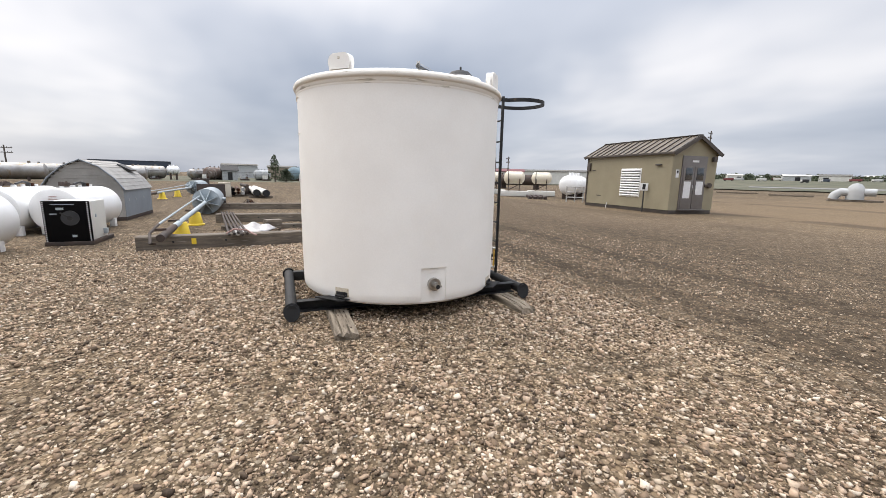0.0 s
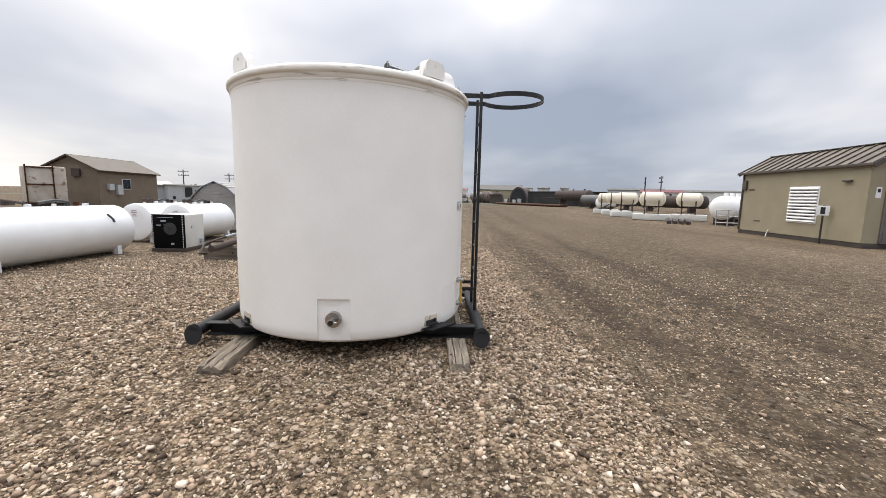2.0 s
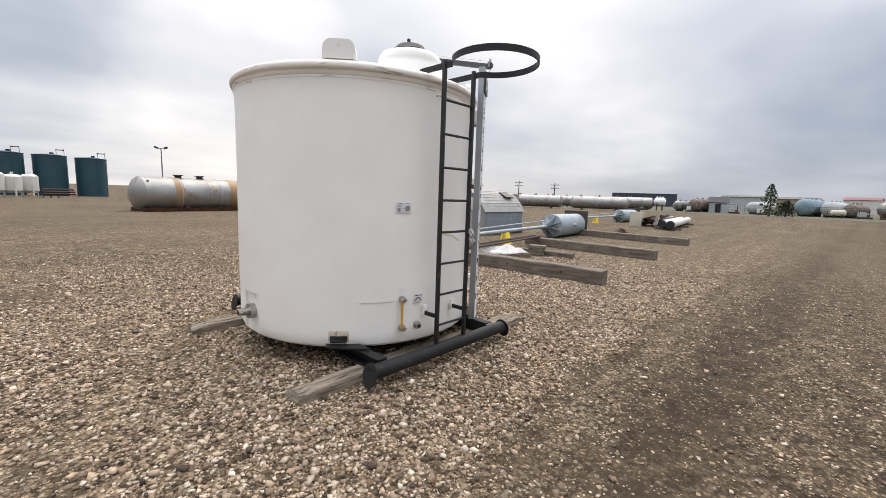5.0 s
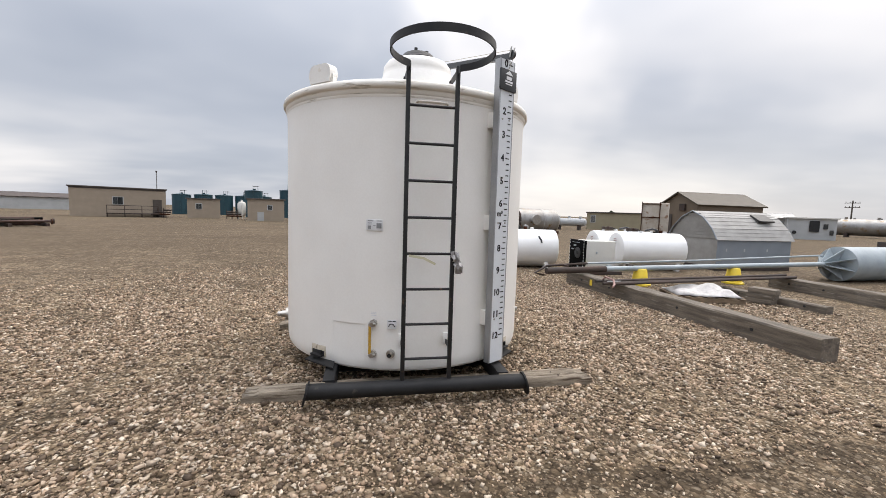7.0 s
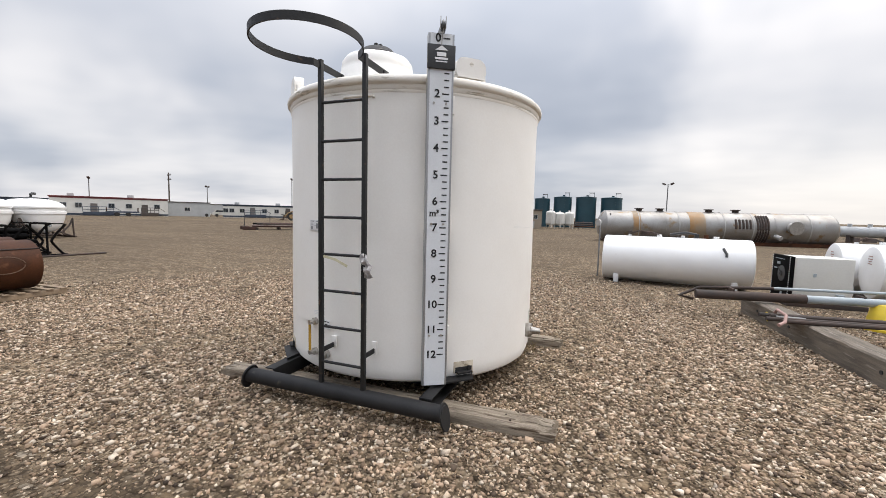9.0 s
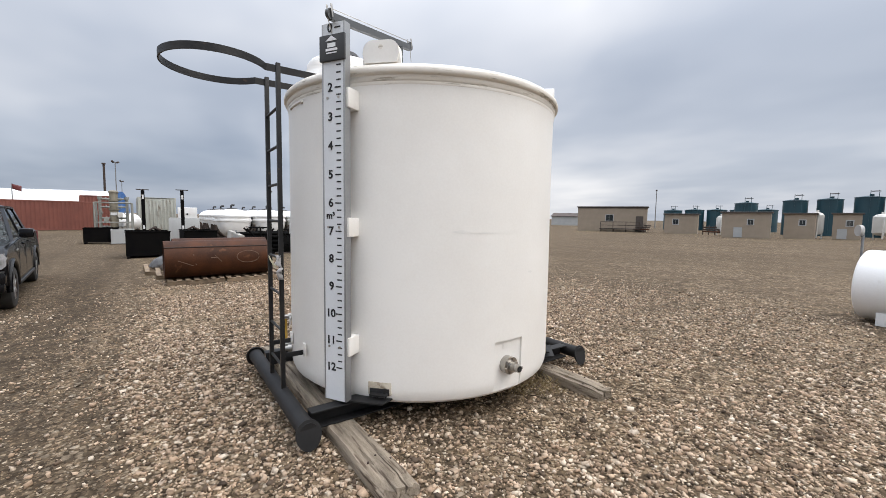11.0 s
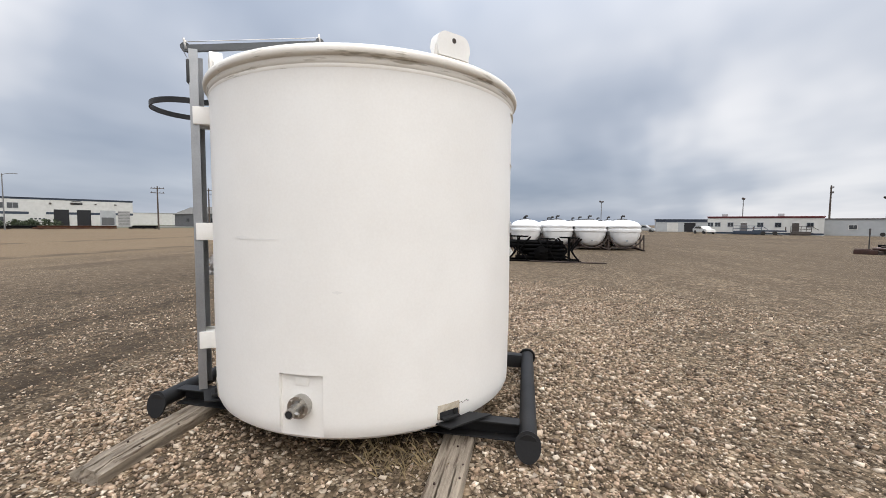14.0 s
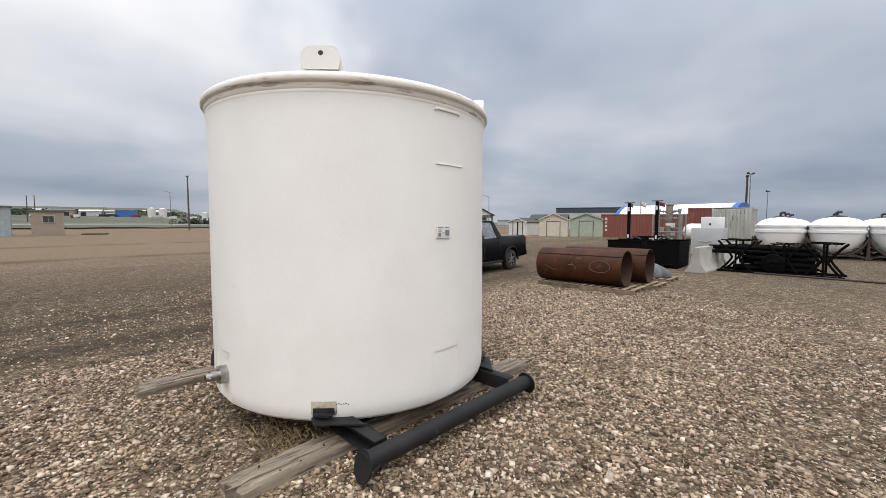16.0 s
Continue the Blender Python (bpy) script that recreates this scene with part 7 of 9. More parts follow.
garden_shed(pose(26.3, -43.6, 0, 0, 0, 4), 2.65, 3.6, 1.68, 2.20, "small white shed with black-trimmed double doors", "double", OFFWHITE)
garden_shed(pose(21.4, -42.6, 0, 0, 0, 26), 3.3, 3.6, 1.95, 2.72, "cream shed with a brown shingle roof", "roll", CREAM)
garden_shed(pose(18.0, -44.5, 0, 0, 0, 20), 3.6, 4.2, 2.0, 2.72, "pale green shed with a brown-framed roll door", "roll", PALE_GREEN)


# ---- buildings and stock further off ----
def flat_building(name, label, a, b, depth, h, wall, roof, windows=(), doors=(), band=None, ridge=0.0, category="building", group=""):
    """A building whose front runs from a to b, left to right as one faces it; ridge > 0 gives a low gable along the front."""
    (ax, ay), (bx, by) = a, b
    ln = math.hypot(bx - ax, by - ay)
    t = thing(name, label, category, pose(ax, ay, 0, 0, 0, math.degrees(math.atan2(by - ay, bx - ax))), group=group)
    box_part("wall", (ln / 2, 0.08, h / 2), (ln, 0.16, h), wall, t)
    box_part("wall", (ln / 2, depth - 0.08, h / 2), (ln, 0.16, h), wall, t)
    for x in (0.08, ln - 0.08):
        box_part("wall", (x, depth / 2, h / 2), (0.16, depth - 0.32, h), wall, t)
    if ridge:
        s = math.atan2(ridge, depth / 2)
        for e in (-1, 1):
            box_part("roof", (ln / 2, depth / 2 + e * (depth / 4 + 0.1), h + ridge / 2 + 0.03), (ln + 0.5, math.hypot(ridge, depth / 2) + 0.3, 0.10), roof, t, rot=Matrix.Rotation(-e * s, 3, "X"))
        for x in (0.0, ln - 0.12):
            part("gable", add_prism(bmesh.new(), [(0, h), (depth, h), (depth / 2, h + ridge)], 0.12, pose(x, 0, 0, 90, 0, 90)), wall, t)
    else:
        box_part("roof", (ln / 2, depth / 2, h + 0.06), (ln + 0.3, depth + 0.3, 0.14), roof, t, 0.02)
    if band:
        for z, bh, mt in band:
            box_part("wall_band", (ln / 2, -0.015, z), (ln + 0.03, 0.03, bh), mt, t)
    for f, z, w, hh in windows:
        w_ = box_part("window", (ln * f, -0.02, z), (w + 0.14, 0.05, hh + 0.14), PALE_GREY if wall is not PALE_GREY else OFFWHITE, t)
        for e in (-0.25, 0.25):
            box_part("pane", (ln * f + e * w, -0.05, z), (w * 0.47, 0.02, hh), GLASS, w_)
    for f, w, hh, mt in doors:
        d = box_part("door", (ln * f, -0.03, hh / 2 + 0.05), (w, 0.06, hh), mt, t)
        box_part("door_trim", (ln * f, -0.05, hh + 0.1), (w + 0.2, 0.04, 0.1), wall, d)
    return t


def mast_pole(at, h, kind, label, turn=None):
    p = thing("light_pole" if kind not in ("wood", "bare") else "utility_pole", label, "pole", pose(*at, 0, 0, 0, (at[0] * 7) % 90 if turn is None else turn), group="poles")
    if kind == "bare":
        cyl_part("pole", (0, 0, 0), (0, 0, h), 0.20, POLE_WOOD, p, 0.12, 10)
        box_part("top_bracket", (0, 0.05, h - 0.15), (0.7, 0.12, 0.12), POLE_WOOD, p)
        for x in (-0.3, 0.3):
            cyl_part("insulator", (x, 0.05, h - 0.1), (x, 0.05, h + 0.22), 0.07, PALE_GREY, p, seg=8)
    elif kind == "wood":
        cyl_part("pole", (0, 0, 0), (0, 0, h), 0.17, POLE_WOOD, p, 0.11, 10)
        for z in (h - 0.5, h - 1.4):
            box_part("cross_arm", (0, 0.12, z), (2.3, 0.10, 0.12), POLE_WOOD, p)
            for x in (-1.0, -0.4, 0.4, 1.0):
                cyl_part("insulator", (x, 0.12, z + 0.06), (x, 0.12, z + 0.26), 0.05, DARK_STEEL, p, seg=8)
    else:
        cyl_part("pole", (0, 0, 0), (0, 0, h), 0.10, POLE_METAL, p, 0.07, 10)
        if kind == "twin":
            box_part("head_bar", (0, 0, h - 0.1), (1.1, 0.08, 0.08), POLE_METAL, p)
            for x in (-0.6, 0.6):
                box_part("lamp_head", (x, 0, h + 0.05), (0.5, 0.35, 0.25), DARK_STEEL, p, 0.04, Matrix.Rotation(0.4 * (1 if x < 0 else -1), 3, "Y"))
        elif kind == "arm":
            part("arm", add_tube(bmesh.new(), [(0, 0, h - 0.3), (0.3, 0, h), (0.9, 0, h + 0.15), (1.6, 0, h + 0.18)], 0.05, 8), POLE_METAL, p)
            box_part("lamp_head", (1.75, 0, h + 0.17), (0.5, 0.2, 0.1), POLE_METAL, p, 0.03)
        else:
            box_part("lamp_head", (0, 0, h + 0.1), (0.45, 0.3, 0.32), DARK_STEEL, p, 0.04)
    return p


def horizontal_tank(a, b, r, zc, material, label, name="storage_vessel", group="far row of horizontal tanks", nozzles=(-0.7, 0.0, 0.7)):
    (ax, ay), (bx, by) = a, b
    ln = math.hypot(bx - ax, by - ay)
    t = thing(name, label, "tank", pose((ax + bx) / 2, (ay + by) / 2, 0, 0, 0, math.degrees(math.atan2(by - ay, bx - ax))), group=group)
    h = ln / 2
    prof = [(0, -h - 0.45 * r), (r * 0.5, -h - 0.38 * r), (r * 0.85, -h - 0.2 * r), (r, -h), (r, h), (r * 0.85, h + 0.2 * r), (r * 0.5, h + 0.38 * r), (0, h + 0.45 * r)]
    part("shell", add_lathe(bmesh.new(), prof, 40, pose(0, 0, zc, 0, 90, 0)), material, t)
    for x in (-h * 0.65, h * 0.65):
        box_part("saddle", (x, 0, (zc - r * 0.6) / 2), (0.3, r * 1.5, zc - r * 0.6), DARK_STEEL, t)
    for f in nozzles:
        cyl_part("nozzle", (h * f, 0, zc + r - 0.05), (h * f, 0, zc + r + 0.25), 0.16, material, t, seg=12)
    for x in (-h * 0.45, 0.05, h * 0.5):
        part("band", add_lathe(bmesh.new(), [(r + 0.004, x - 0.05), (r + 0.015, x - 0.05), (r + 0.015, x + 0.05), (r + 0.004, x + 0.05)], 40, pose(0, 0, zc, 0, 90, 0)), material, t)
    return t


# great silver vessel to the west
v = horizontal_tank((-27.69, 2.6), (-30.4, 16.6), 1.10, 1.12, VESSEL, "very long silver insulated pressure vessel with rust streaks", "pressure_vessel", "pressure vessels", ())
part("manhole", add_cyl(bmesh.new(), (4.5, -0.95, 1.25), (4.5, -1.40, 1.25), 0.36, seg=24), GALV, v, "round flanged manhole")
part("manhole_cover", add_cyl(bmesh.new(), (4.5, -1.40, 1.25), (4.5, -1.46, 1.25), 0.44, seg=24), STEEL, v)
for x, w, lo, hi in ((1.55, 1.1, 2.55, 3.15), (2.75, 0.8, 2.2, 4.3)):
    for k in range(5):
        bm = bmesh.new()
        arc = [(x - w / 2 + w * (k + 0.5) / 5, 1.106 * math.cos(a), 1.12 + 1.106 * math.sin(a)) for a in np.linspace(lo, hi, 10)]
        part("torn_cladding", add_tube(bm, arc, 0.07, 5), DARK_STEEL, v, "dark torn cladding strip")
for x in (-5.0, -2.4, 0.45, 2.2, 5.6):
    part("seam_band", add_lathe(bmesh.new(), [(1.102, x - 0.03), (1.116, x - 0.03), (1.116, x + 0.03), (1.102, x + 0.03)], 40, pose(0, 0, 1.12, 0, 90, 0)), GALV, v)
part("stained_panel", add_lathe(bmesh.new(), [(1.101, -1.75), (1.108, -1.75), (1.108, -0.75), (1.101, -0.75)], 40, pose(0, 0, 1.12, 0, 90, 0)), VESSEL_STAIN, v, "rust-stained cladding panel")
part("stained_panel", add_lathe(bmesh.new(), [(1.101, -5.4), (1.108, -5.4), (1.108, -4.9), (1.101, -4.9)], 40, pose(0, 0, 1.12, 0, 90, 0)), VESSEL_STAIN, v)
for x in (-4.8, -3.4, -0.2, 1.5):
    n = cyl_part("capped_nozzle", (x, 0, 2.15), (x, 0, 2.36), 0.20, DARK_STEEL, v, seg=12)
    cyl_part("flange", (x, 0, 2.36), (x, 0, 2.42), 0.30, DARK_STEEL, n, seg=16)
cyl_part("branch_pipe", (3.5, -0.8, 0.75), (3.7, -1.35, 0.55), 0.15, GALV, v, seg=12)
box_part("long_skid", (0, 0, 0.12), (14.5, 2.0, 0.24), RUST, v)
box_part("end_plate", (-6.9, 0, 1.2), (0.08, 1.6, 1.6), DARK_STEEL, v)
horizontal_tank((-42.0, 22.6), (-39.3, 25.2), 0.46, 0.95, PALE_GREY, "pale grey horizontal pressure tank behind the vessel")

flat_building("tan_office", "beige flat-roofed site office with a small window", (-47.1, -32.8), (-51.2, -24.9), 4.0, 3.35, TAN_PINK, BROWN,
              windows=((0.47, 1.9, 0.8, 0.8), (0.5, 1.9, 0.5, 0.8)), doors=((0.9, 0.9, 2.1, BROWN),), band=((3.28, 0.16, BROWN),))
st = thing("entry_deck", "low dark steel entry deck with handrails by the office", "deck", pose(-49.7, -27.8, 0, 0, 0, 117.5))
box_part("deck", (0, -0.75, 0.42), (5.0, 1.2, 0.10), DARK_STEEL, st)
for x in (-2.4, -0.8, 0.8, 2.4):
    cyl_part("post", (x, -1.3, 0), (x, -1.3, 1.35), 0.04, DARK_STEEL, st, seg=6)
    cyl_part("leg", (x, -0.25, 0), (x, -0.25, 0.4), 0.05, DARK_STEEL, st, seg=6)
for z in (0.9, 1.35):
    cyl_part("rail", (-2.4, -1.3, z), (2.4, -1.3, z), 0.035, DARK_STEEL, st, seg=6)
for k in range(2):
    box_part("step", (2.8 + 0.3 * k, -0.75, 0.28 - 0.14 * k), (0.3, 1.1, 0.05), DARK_STEEL, st)
for a, b, h in (((-50.6, -22.3), (-51.8, -18.9), 2.4), ((-45.0, -13.8), (-46.0, -10.0), 2.5), ((-49.4, -9.9), (-49.8, -7.6), 2.45), ((-52.6, -6.9), (-52.9, -4.9), 2.5)):
    flat_building("equipment_shelter", "small beige equipment shelter on a skid", a, b, 2.2, h, TAN_PINK, BROWN, windows=((0.6, 1.6, 0.45, 0.5),) if h > 2.44 else ((0.35, 1.5, 0.6, 0.6),),
                  doors=((0.35, 0.7, 1.0, PALE_GREY),) if h > 2.48 else (), group="beige equipment shelters")
flat_building("warehouse", "long grey warehouse with a low roof behind the yard", (-83.0, -67.5), (-89.5, -57.8), 14.0, 2.3, PALE_GREY, BROWN_TANK, ridge=0.9)
flat_building("site_wall", "long white panel fence", (-90.0, -72.0), (-98.0, -62.0), 0.4, 2.2, OFFWHITE, OFFWHITE)
flat_building("tan_flat_building", "olive tan flat-roofed building behind the vessel", (-45.2, 28.9), (-41.7, 34.5), 4.0, 2.2, TAN, BROWN, windows=((0.12, 1.4, 0.5, 0.9),))
br = flat_building("brown_building", "olive brown steel building with a ribbed gable roof", (-25.1, 27.4), (-25.2, 34.2), 4.3, 2.95, BROWN_WALL, BROWN_ROOF, windows=((0.42, 1.95, 0.85, 0.75),), ridge=1.05)
box_part("electric_box", (1.0, -0.12, 1.7), (0.5, 0.2, 0.5), PALE_GREY, br)
box_part("electric_box", (1.9, -0.12, 1.5), (0.55, 0.2, 0.8), PALE_GREY, br)
box_part("vent_fan", (-0.08, 1.6, 2.75), (0.2, 0.6, 0.6), DARK_STEEL, br)
box_part("gable_door", (-0.04, 3.3, 1.05), (0.08, 0.95, 2.1), BROWN, br)
gu = flat_building("grey_unit", "pale grey metal site unit with open dark hatches", (-29.2, 42.0), (-27.1, 45.4), 2.4, 2.1, PALE_GREY, OFFWHITE)
box_part("open_hatch", (2.2, -0.05, 1.35), (0.8, 0.08, 1.1), INK, gu)
box_part("small_window", (3.1, -0.05, 1.35), (0.35, 0.08, 0.5), GLASS, gu)
box_part("small_window", (3.6, -0.05, 0.75), (0.3, 0.08, 0.5), GLASS, gu)
cyl_part("porthole", (0.6, -0.06, 0.7), (0.6, 0.02, 0.7), 0.18, INK, gu, seg=16)
flat_building("grey_unit", "pale grey metal site unit with a gable roof", (-31.5, 40.6), (-29.6, 43.0), 2.2, 2.1, PALE_GREY, GALV, ridge=0.4)

wb = thing("truck_box", "dented white truck box with a rusty frame", "truck box", pose(-26.5, 24.4, 0, 0, 0, 52))
box_part("box_shell", (0, 0, 1.75), (2.1, 1.9, 2.5), DIRTY_WHITE, wb, 0.12)
for x in (-1.02, 0.35):
    box_part("frame_post", (x, -0.98, 1.7), (0.07, 0.07, 2.75), RUST, wb)
box_part("frame_rail", (-0.3, -0.98, 2.9), (1.5, 0.08, 0.08), RUST, wb)
box_part("frame_rail", (-0.3, -0.98, 1.75), (1.4, 0.08, 0.08), RUST, wb)
box_part("chassis", (0, 0, 0.27), (2.2, 1.5, 0.56), DARK_STEEL, wb)

# teal upright tanks in the west
TEAL_ROW = [(-63.8, -17.9, 1.35, 4.3), (-65.1, -13.0, 1.3, 4.6), (-65.7, -9.8, 1.25, 4.7), (-66.2, -6.5, 1.3, 4.9), (-66.6, -3.2, 1.5, 5.2), (-66.9, 0.5, 1.65, 5.2), (-66.9, 4.4, 1.65, 5.1)]
TEAL_ROW += [(-74.1, -32.4, 1.5, 3.6), (-75.3, -29.3, 1.5, 3.7), (-76.4, -26.2, 1.5, 3.7), (-77.4, -23.1, 1.5, 3.7), (-78.4, -19.8, 1.5, 3.7)]
for x, y, r, h in TEAL_ROW:
    r, h = r * 0.97, h * 0.96
    t = thing("upright_tank", "dark teal upright steel oil tank", "tank", pose(x, y, 0), group="teal oil tanks")
    part("shell", add_lathe(bmesh.new(), [(0, 0), (r, 0), (r, h - 0.1), (r + 0.05, h - 0.08), (r + 0.05, h), (r * 0.5, h + 0.12), (0, h + 0.2)], 36), TEAL, t)
    cyl_part("hatch", (0.3, 0.2, h), (0.3, 0.2, h + 0.35), 0.2, TEAL, t, seg=12)
    for k in (-0.35, 0.35):
        box_part("ladder_rail", (r + 0.12, k + 0.9 * (r - 0.6), h / 2 + 0.3), (0.05, 0.05, h + 0.9), TEAL, t)
    box_part("platform_rail", (r * 0.8, 0.9 * (r - 0.6), h + 0.65), (0.8, 0.75, 0.06), DARK_STEEL, t)
for x, y, r, h in ((-57.0, -4.1, 0.7, 2.6), (-57.6, -2.9, 0.75, 2.4), (-58.6, -1.6, 0.7, 2.5), (-51.4, -16.2, 0.5, 2.3), (-51.7, -14.9, 0.5, 2.3), (-52.6, -8.1, 0.55, 2.7)):
    t = thing("separator_vessel", "white upright separator vessel with pipework", "vessel", pose(x, y, 0), group="white separators")
    part("shell", add_lathe(bmesh.new(), [(0, 0.4), (r * 0.7, 0.45), (r, 0.7), (r, h - 0.3), (r * 0.7, h - 0.08), (0, h)], 28), OFFWHITE, t)
    for s in (-1, 1):
        box_part("leg", (0, s * r * 0.8, 0.35), (0.1, 0.1, 0.7), OFFWHITE, t)
    cyl_part("side_pipe", (r + 0.15, 0.2, 0.1), (r + 0.15, 0.2, h * 0.8), 0.07, OFFWHITE, t, seg=8)
    cyl_part("top_nozzle", (0, 0, h - 0.05), (0, 0, h + 0.2), 0.12, OFFWHITE, t, seg=10)
for x, y, w in ((-50.5, -25.2, 2.0), (-50.4, -16.8, 1.8), (-56.4, 0.6, 2.6)):
    t = thing("pipe_manifold", "low rusty pipe manifold on a skid", "manifold", pose(x, y, 0, 0, 0, 100))
    for k in range(3):
        cyl_part("pipe", (-w / 2, 0.3 * k, 0.4 + 0.25 * k), (w / 2, 0.3 * k, 0.4 + 0.25 * k), 0.09, DARK_STEEL if k else RUST, t, seg=8)
        cyl_part("post", (-w / 2 + 0.6 * k, 0.3, 0), (-w / 2 + 0.6 * k, 0.3, 1.2), 0.05, DARK_STEEL, t, seg=8)

# row of old tanks across the north
rng = random.Random(11)
row = [(-47, 83, 9, 1.15, VESSEL), (-37, 86.5, 9, 1.15, VESSEL), (-27, 89.5, 8, 1.2, VESSEL), (-34.5, 62.5, 8.5, 1.05, VESSEL), (-24.5, 66.5, 8.5, 1.05, VESSEL), (-43.0, 59.0, 6, 1.0, VESSEL)]
for x, y, ln, r, mt in row:
    d = (math.cos(0.42), math.sin(0.42))
    horizontal_tank((x - d[0] * ln / 2, y - d[1] * ln / 2), (x + d[0] * ln / 2, y + d[1] * ln / 2), r, r + 0.25, mt, "old silver horizontal tank lying in a long row")
for x0, x1, y, r, mt in ((-19.9, -18.0, 94.0, 0.95, VESSEL), (-17.2, -14.6, 94.4, 1.2, RUST_GREY), (-7.3, -5.4, 95.8, 1.05, PALE_GREY), (-0.3, 2.6, 96.3, 1.45, BLUE_TANK), (3.4, 5.6, 97.2, 1.25, PALE_GREY),
                         (6.4, 8.2, 99.0, 1.1, RUST_GREY), (10.6, 13.2, 101.0, 1.35, VESSEL), (13.6, 16.0, 101.6, 1.4, RUST_GREY), (16.3, 18.6, 101.0, 1.3, BROWN_TANK)):
    horizontal_tank(((x0 + x1) / 2, y), ((x0 + x1) / 2 + 1.6, y + 6), r, r + 0.3, mt, "weathered horizontal tank with its end facing the yard")
horizontal_tank((-22.4, 91.0), (-20.9, 91.4), 0.85, 1.85, WHITE, "small white horizontal tank in the far row")
horizontal_tank((4.9, 94.0), (6.5, 94.0), 0.5, 0.9, CREAM, "small cream tank at the yard's far edge")
flat_building("dark_cabin", "small cabin with a steep black roof", (-13.4, 95.0), (-10.4, 95.4), 3.0, 2.1, PALE_GREY, INK, ridge=1.0, doors=((0.5, 0.9, 1.7, INK),))
flat_building("dark_cabin", "low brown machine shed with a dark roof", (14.7, 93.7), (17.7, 93.3), 2.5, 2.1, BROWN_TANK, DARK_STEEL)
for x, y, w in ((-29.0, 90.5, 2.2), (-24.5, 90.0, 1.8), (-9.0, 94.0, 1.6), (-16.2, 92.4, 1.3), (-4.6, 93.5, 1.5), (9.0, 97.0, 1.8), (11.8, 97.5, 1.5), (19.0, 95.5, 2.0)):
    t = thing("scrap_skid", "low weathered equipment skid with pipework", "equipment", pose(x, y, 0, 0, 0, x * 17 % 60), group="scrap along the north fence")
    box_part("base", (0, 0, 0.18), (w, 1.2, 0.36), DARK_STEEL, t, 0.02)
    box_part("housing", (-w * 0.2, 0, 0.75), (w * 0.45, 0.9, 0.8), (PALE_GREY, OFFWHITE, RUST)[int(abs(x)) % 3], t, 0.04)
    cyl_part("pipe", (w * 0.1, 0.2, 0.6), (w * 0.5, 0.2, 0.6), 0.14, RUST, t, seg=10)
    cyl_part("standpipe", (w * 0.3, -0.2, 0.3), (w * 0.3, -0.2, 1.3 + 0.1 * w), 0.08, DARK_STEEL, t, seg=8)
q = thing("quonset_shed", "dark brown half-round steel shed with an open mouth", "shed", pose(22.9, 99.6, 0, 0, 0, -22))
arc = [(2.25 * math.cos(a), 0.7 + 3.6 * math.sin(a)) for a in np.linspace(0, math.pi, 24)]
part("shell", add_prism(bmesh.new(), arc + [(-2.25, 0), (2.25, 0)], 11.0, pose(0, 11, 0, 90, 0, 0)), BROWN_TANK, q, sharp=40)
part("mouth", add_prism(bmesh.new(), [(0.88 * a, 0.9 * b) for a, b in arc] + [(-1.98, 0), (1.98, 0)], 0.06, pose(0, 0.02, 0, 90, 0, 0)), INK, q, "dark open mouth", sharp=40)
box_part("machine", (0.4, -0.45, 0.7), (1.0, 0.8, 1.2), PALE_GREY, q, 0.1)
box_part("machine", (-0.9, -0.45, 0.6), (0.7, 0.8, 0.9), OFFWHITE, q, 0.1)
flat_building("long_shed", "long shed with black walls", (25.2, 98.6), (33.0, 80.0), 6.0, 3.1, INK, DARK_STEEL)
horizontal_tank((28.5, 84.0), (31.8, 74.5), 1.05, 2.3, DARK_STEEL, "long black horizontal tank on saddles")
horizontal_tank((27.5, 66.0), (33.0, 58.0), 0.85, 1.5, WORKSHOP_GREY, "long grey horizontal tank on saddles")
horizontal_tank((33.0, 57.0), (37.0, 48.0), 0.85, 1.5, DARK_STEEL, "long dark horizontal tank on saddles")
flat_building("brown_warehouse", "wide grey warehouse with a low gable roof", (16.5, 136.0), (31.5, 133.5), 14.0, 4.1, TAN, SHINGLE, ridge=1.7)
for a, b, h, mt in (((36, 153), (39.5, 152.2), 5.2, OFFWHITE), ((41.3, 151.8), (45.6, 150.6), 5.3, PALE_GREY), ((49.5, 149.5), (52.3, 148.6), 5.4, PALE_GREY), ((-5.0, 126), (3.0, 126.3), 3.5, TAN_PINK), ((-20.0, 150.0), (-9.0, 151.0), 4.2, PALE_GREY), ((55.0, 120.0), (68.0, 112.0), 4.6, PALE_GREY), ((70.0, 108.0), (92.0, 92.0), 4.2, OFFWHITE)):
    flat_building("far_warehouse", "low pale metal warehouse across the road", a, b, 9.0, h, mt, SHINGLE, ridge=0.5, group="warehouses across the road")
flat_building("red_roof_building", "low building with a long red roof", (53.0, 95.9), (61.0, 91.5), 9, 3.6, OFFWHITE, RED_BAND, ridge=0.7)


def fence_run(a, b, h, label):
    (ax, ay), (bx, by) = a, b
    ln = math.hypot(bx - ax, by - ay)
    t = thing("wire_fence", label, "fence", pose(ax, ay, 0, 0, 0, math.degrees(math.atan2(by - ay, bx - ax))), group="yard fences")
    k = max(2, int(ln / 3.2))
    for i in range(k + 1):
        cyl_part("post", (ln * i / k, 0, 0), (ln * i / k, 0, h + 0.05), 0.03, DARK_STEEL, t, seg=6)
    for z in np.linspace(0.25, h, 6):
        cyl_part("wire", (0, 0, z), (ln, 0, z), 0.008 if z < h else 0.02, DARK_STEEL, t, seg=4)


